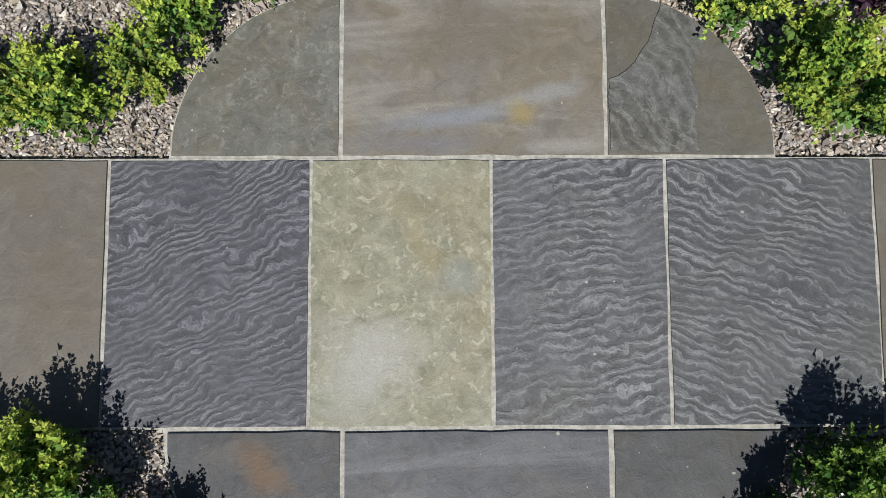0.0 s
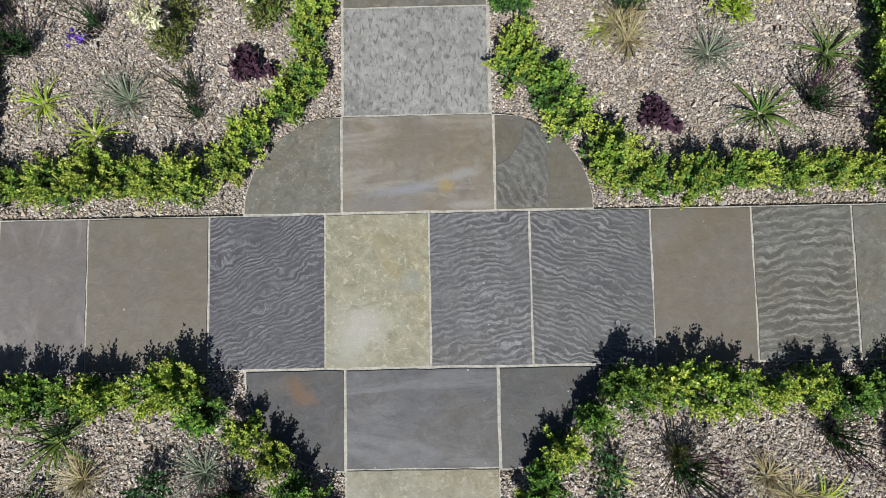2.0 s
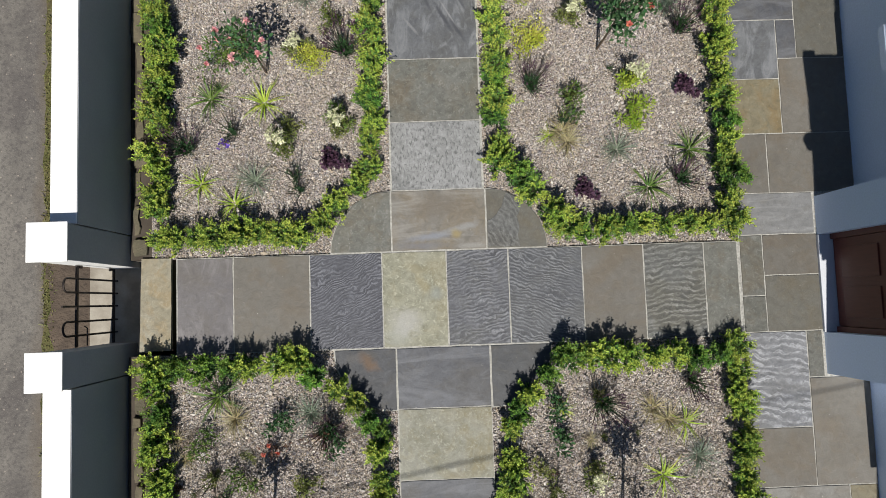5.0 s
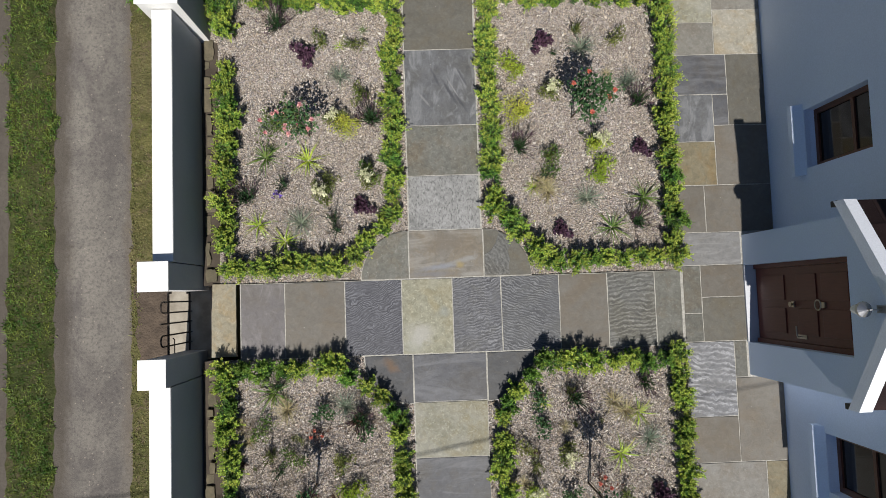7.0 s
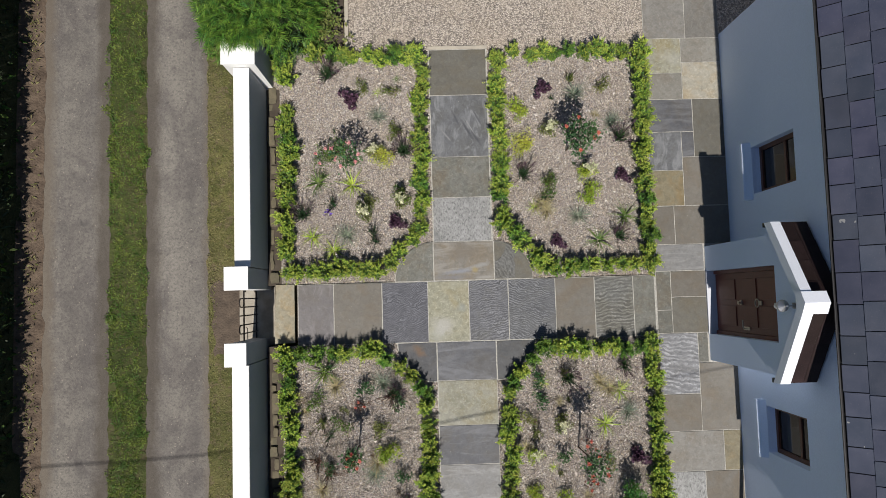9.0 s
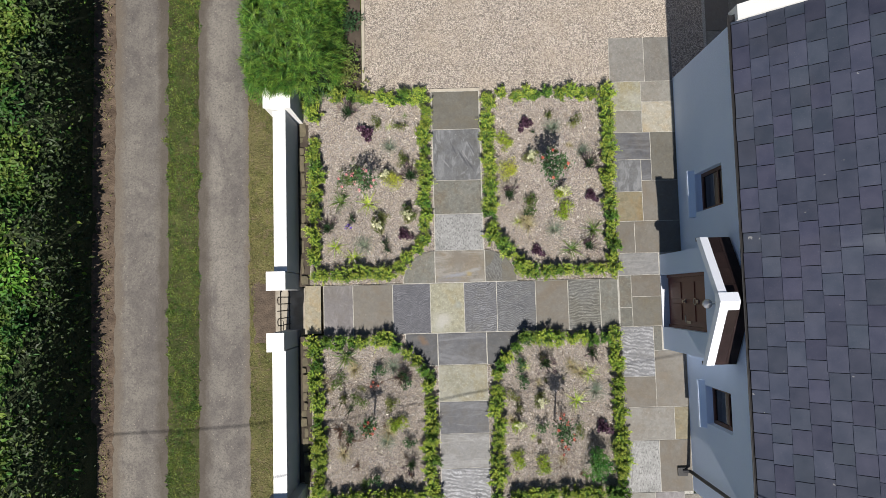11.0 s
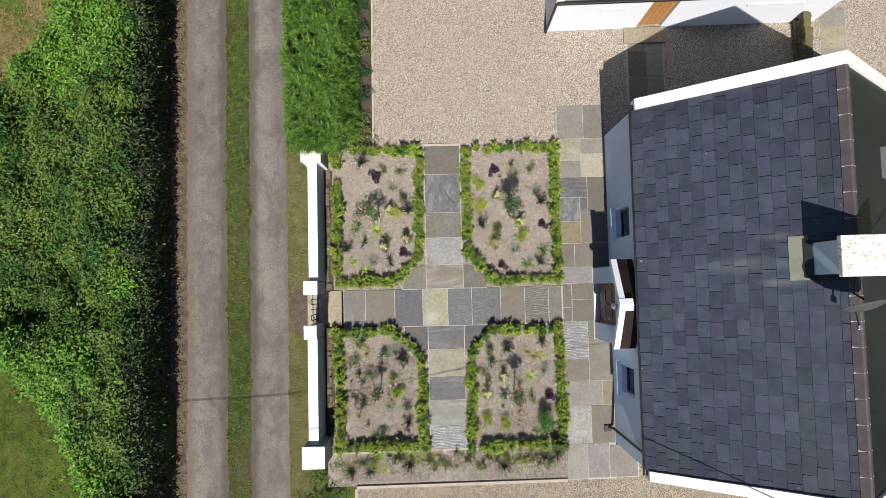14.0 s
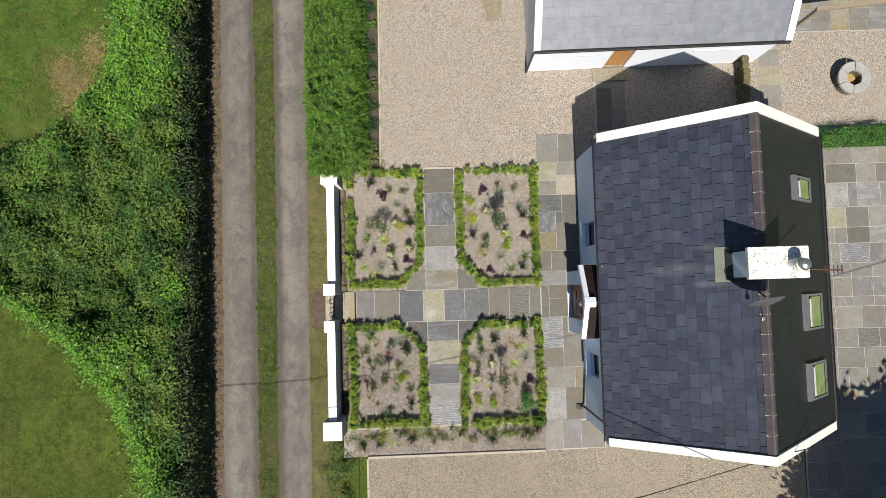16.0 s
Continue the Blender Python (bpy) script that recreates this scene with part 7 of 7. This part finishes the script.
def conifer_hedge():
    rng = np.random.default_rng(77)
    ob = empty_thing("conifer_hedge", -2.85, 9.0, LANE, "tall bright green conifer hedge beside the lane", "hedge")
    x0, x1, y0, y1, top = -3.72, -2.12, 3.72, 14.0, 1.95
    ny, nx = 90, 22
    u, w = np.meshgrid(np.linspace(0, 1, nx), np.linspace(0, 1, ny))
    arch = np.clip(np.minimum(u, 1 - u) * 7, 0, 1) ** 0.5 * np.clip(np.minimum(w, 1 - w) * 40, 0, 1) ** 0.5
    xx = x0 + 0.1 + (x1 - x0 - 0.2) * u
    front = hedge_end(xx) + 0.1
    yy = front + (y1 - 0.12 - front) * w
    zz = arch * (top - 0.5 + 0.6 * (value_noise(xx, yy, 2.2, 4) - 0.5)) + 0.02
    idx = np.arange(xx.size).reshape(xx.shape)
    quads = np.stack([idx[:-1, :-1], idx[:-1, 1:], idx[1:, 1:], idx[1:, :-1]], -1).reshape(-1, 4)
    raw("inner_growth", np.stack([xx.ravel() + 2.85, yy.ravel() - 9, zz.ravel()], 1), quads, M["hedge_shade"], ob, smooth=True)
    n, each = 18000, 8
    a = rng.uniform(0, 1, n)
    x = x0 + (x1 - x0) * rng.uniform(0, 1, n)
    y = y0 + (y1 - y0) * rng.uniform(0, 1, n)
    edge = np.clip(np.minimum(0.06 + (x - x0) * 6.0, (x1 - x) * 3.4), 0, 1) ** 0.5 * 1.0
    edge *= np.clip((y - hedge_end(x)) * 7 + 0.35, 0.0, 1) ** 0.5
    z = edge * (top - 0.30 + 0.6 * (value_noise(x, y, 2.2, 4) - 0.5) + 0.6 * (value_noise(x, y, 5.0, 14) - 0.5)) * rng.uniform(0.84, 1.02, n)
    low = a < 0.2
    z[low] *= rng.uniform(0.2, 1, low.sum())
    over = (y > 3.93) & (y < 4.3) & (np.abs(x + 3.1) < 0.34)
    z[over] = np.maximum(z[over], 1.16 - LANE + 0.14 * rng.random(over.sum()))
    z[(y < 3.93) & (np.abs(x + 3.1) < 0.3)] *= 0.3
    keep = ~((x < -3.35) & (y < 4.1))
    x, y, z = x[keep], y[keep], z[keep]
    n = len(x)
    out = unit(np.stack([(x - (x0 + x1) / 2) * 0.7, np.where(y < 4.3, -0.8, -0.12), np.ones(n) * 0.5], 1) + rng.normal(size=(n, 3)) * 0.5)
    spine = np.repeat(out, each, 0)
    step = np.tile(np.linspace(0.0, 0.75, each), n)[:, None]
    side = unit(np.cross(spine, rng.normal(size=(n, 3)).repeat(each, 0) * 0.5 + (0, 0, 1.0)))
    flip = np.tile(np.where(np.arange(each) % 2, 1.0, -1.0), n)[:, None]
    flip[each - 1::each] = 0
    foot = np.stack([x + 2.85, y - 9, z], 1).repeat(each, 0) + spine * step * 0.2
    v, f = blades(foot, spine + side * flip * 0.75 + rng.normal(size=(n * each, 3)) * 0.12, 0.12 * rng.uniform(0.6, 1.2, n).repeat(each) * (1.15 - 0.5 * step[:, 0]), 0.0135, 0.2, 1)
    raw("sprays", v, f, L["conifer"], ob)
    return ob


# Shade inside the conifer and rear hedges, put into one dark colour.
M["hedge_shade"] = plain("conifer_shade", (0.02, 0.04, 0.01), (0.03, 0.055, 0.014), 5, 40, 0.95, bump=0.8, depth=0.04)
conifer_hedge()


def wild_shrub(x, y, z, radius, height, leaf, count, label, seed, name="wild_shrub", size=0.06):
    ob = leafy(name, label, "shrub", leaf, count, radius, height, size, seed, "", stems=8)
    ob.location = (x, y, z)
    return ob


wild_shrub(-2.62, 4.32, -0.05, 0.3, 0.5, L["dark"], 500, "dark scrubby shrub below the conifer hedge", 60)
wild_shrub(-2.0, 4.5, -0.05, 0.25, 0.35, L["olive"], 380, "weedy green shrub along the gravel edge", 61)
for k in range(15):
    wild_shrub(-1.99 + 0.03 * (k % 2), 4.9 + 0.62 * k, -0.05, 0.2, 0.3, L["dark" if k % 3 else "green"], 300, "weedy green shrub along the gravel edge", 62 + k)
wild_shrub(-3.15, -4.25, LANE, 0.35, 0.55, L["green"], 520, "wild green shrub by the end pillar", 80)
wild_shrub(-3.25, -4.9, LANE, 0.4, 0.6, L["green"], 600, "wild green shrub by the end pillar", 81)
wild_shrub(-2.75, -4.75, LANE + 0.2, 0.3, 0.35, L["dark"], 300, "dark weeds beside the gravel", 82)
wild_shrub(-3.1, -5.7, LANE, 0.4, 0.6, L["olive"], 500, "wild green shrub by the end pillar", 83)

# clipped hedge behind the house and the tree whose shade falls on the patio
rear_hedge = empty_thing("rear_hedge", 13.7, 4.74, -0.02, "low clipped green hedge at the rear patio", "hedge")
rngn = np.random.default_rng(5)
n = 16000
lump = np.stack([rngn.uniform(-2.1, 2.3, 260), rngn.uniform(-0.26, 0.26, 260), rngn.uniform(0.2, 0.62, 260)], 1)
p = lump[rngn.integers(0, 260, n)] + rngn.normal(size=(n, 3)) * (0.075, 0.06, 0.06)
v, f = leaf_faces(p, rngn.normal(size=(n, 3)) + (0, 0, 0.6), 0.05 * rngn.uniform(0.6, 1.2, n), 0.03, 5)
raw("leaves", v, f, L["fresh"], rear_hedge)
# Block filling the hedge, coloured for the shade between its leaves.
part("inner_growth", boxed(-1.95, 2.15, -0.25, 0.25, -0.02, 0.42, 0.08), M["hedge_shade"], rear_hedge)


def garden_tree(x, y, height, radius, seed):
    """A broad tree: tapered trunk, forking limbs, and leaves in loose clumps."""
    rng = np.random.default_rng(seed)
    ob = empty_thing("tree", x, y, -0.05, "broad leafy garden tree beside the rear patio", "tree")
    part("trunk", rod([(0, 0, -0.1), (0.05, 0.02, height * 0.25), (0.0, 0.05, height * 0.5), (0.08, 0.0, height * 0.8)], [0.16, 0.12, 0.09, 0.03], 10), M["stem"], ob)
    centres = []
    for k in range(14):
        a = 2.4 * k
        low = height * (0.3 + 0.035 * k)
        tip = Vector((radius * rng.uniform(0.5, 0.95) * math.cos(a), radius * rng.uniform(0.5, 0.95) * math.sin(a), height * rng.uniform(0.45, 0.95)))
        part("limb", rod([(0.03, 0.03, low), (tip.x * 0.5, tip.y * 0.5, (low + tip.z) * 0.52), tuple(tip)], [0.05, 0.035, 0.012], 6), M["stem"], ob)
        centres += [tip, tip * 0.75 + Vector((0, 0, height * 0.2))]
    n = 16000
    pick = rng.integers(0, len(centres), n)
    off = rng.normal(size=(n, 3))
    base = np.array(centres)[pick] + off * radius * 0.2
    v, f = leaf_faces(base, off + (0, 0, 0.3), 0.27 * rng.uniform(0.6, 1.2, n), 0.19, seed)
    raw("crown", v, f, L["green"], ob)
    return ob


garden_tree(12.5, -8.9, 7.2, 2.0, 91)
garden_tree(14.9, -8.3, 7.0, 2.1, 92)

# low stone wall by the outbuilding, timber frame, flush slab in the drive
low_wall = empty_thing("low_stone_wall", 9.42, 6.55, 0, "short mossy dry stone wall beside the outbuilding", "stone wall")
for k in range(6):
    y = -0.6 - rng.uniform(0, 0.08)
    while y < 0.5:
        run, deep = rng.uniform(0.12, 0.26), rng.uniform(0.075, 0.11)
        stone = part("stone", prism(wavy([(-deep, 0), (deep, 0), (deep, run - 0.012), (-deep, run - 0.012)], 0.016, 0.05, int(1000 * (y + 1) + 7 * k)), 0, 0.118, 0.02), M["moss_stone"], low_wall)
        stone.location = (rng.uniform(-0.02, 0.02) - 0.012 * k, y, 0.12 * k - 0.01)
        y += run
frame_thing = empty_thing("timber_frame", 11.26, 8.3, 0, "weathered timber post and beam beside the terrace", "timber frame")
part("post", boxed(-0.05, 0.05, -0.05, 0.05, -0.02, 1.3, 0.006), M["weathered"], frame_thing)
part("post", boxed(3.0, 3.1, 0.25, 0.35, -0.02, 1.3, 0.006), M["weathered"], frame_thing)
part("beam", prism([(-0.08, -0.06), (3.2, 0.25), (3.2, 0.37), (-0.08, 0.06)], 1.3, 1.4, 0.006), M["weathered"], frame_thing)
flat_slab = solid("drive_slab", prism(wavy([(1.72, 8.72), (2.16, 8.86), (2.2, 9.6), (1.5, 9.6), (1.62, 9.2)], 0.02, 0.08, 3), -0.06, -0.008, 0.004), M["sand"])
tagged(flat_slab, "pale flat stone set flush in the gravel", "slab")

# overhead service cable
CABLE = ((-60, -13.5, 15.0), (-14, -7.9, 8.6), (-7, -5.94, 5.8), (-4.4, -5.72, 5.6), (-2.3, -5.37, 5.6), (0.1, -4.87, 5.5), (4.35, -4.15, 5.4), (7.7, -3.4, 5.1), (12, -2.5, 5.2), (40, 3.2, 7.5))
high = solid("power_cable", rod([(-60.5, -13.6, -0.4), *CABLE, (40.5, 3.3, -0.1)], 0.012, 6), M["black"])
tagged(high, "high overhead power cable south of the garden", "cable")
for first in BOX + [o for group in KIND.values() for o in group]:
    for o in (*first.children_recursive, first):
        bpy.data.objects.remove(o)
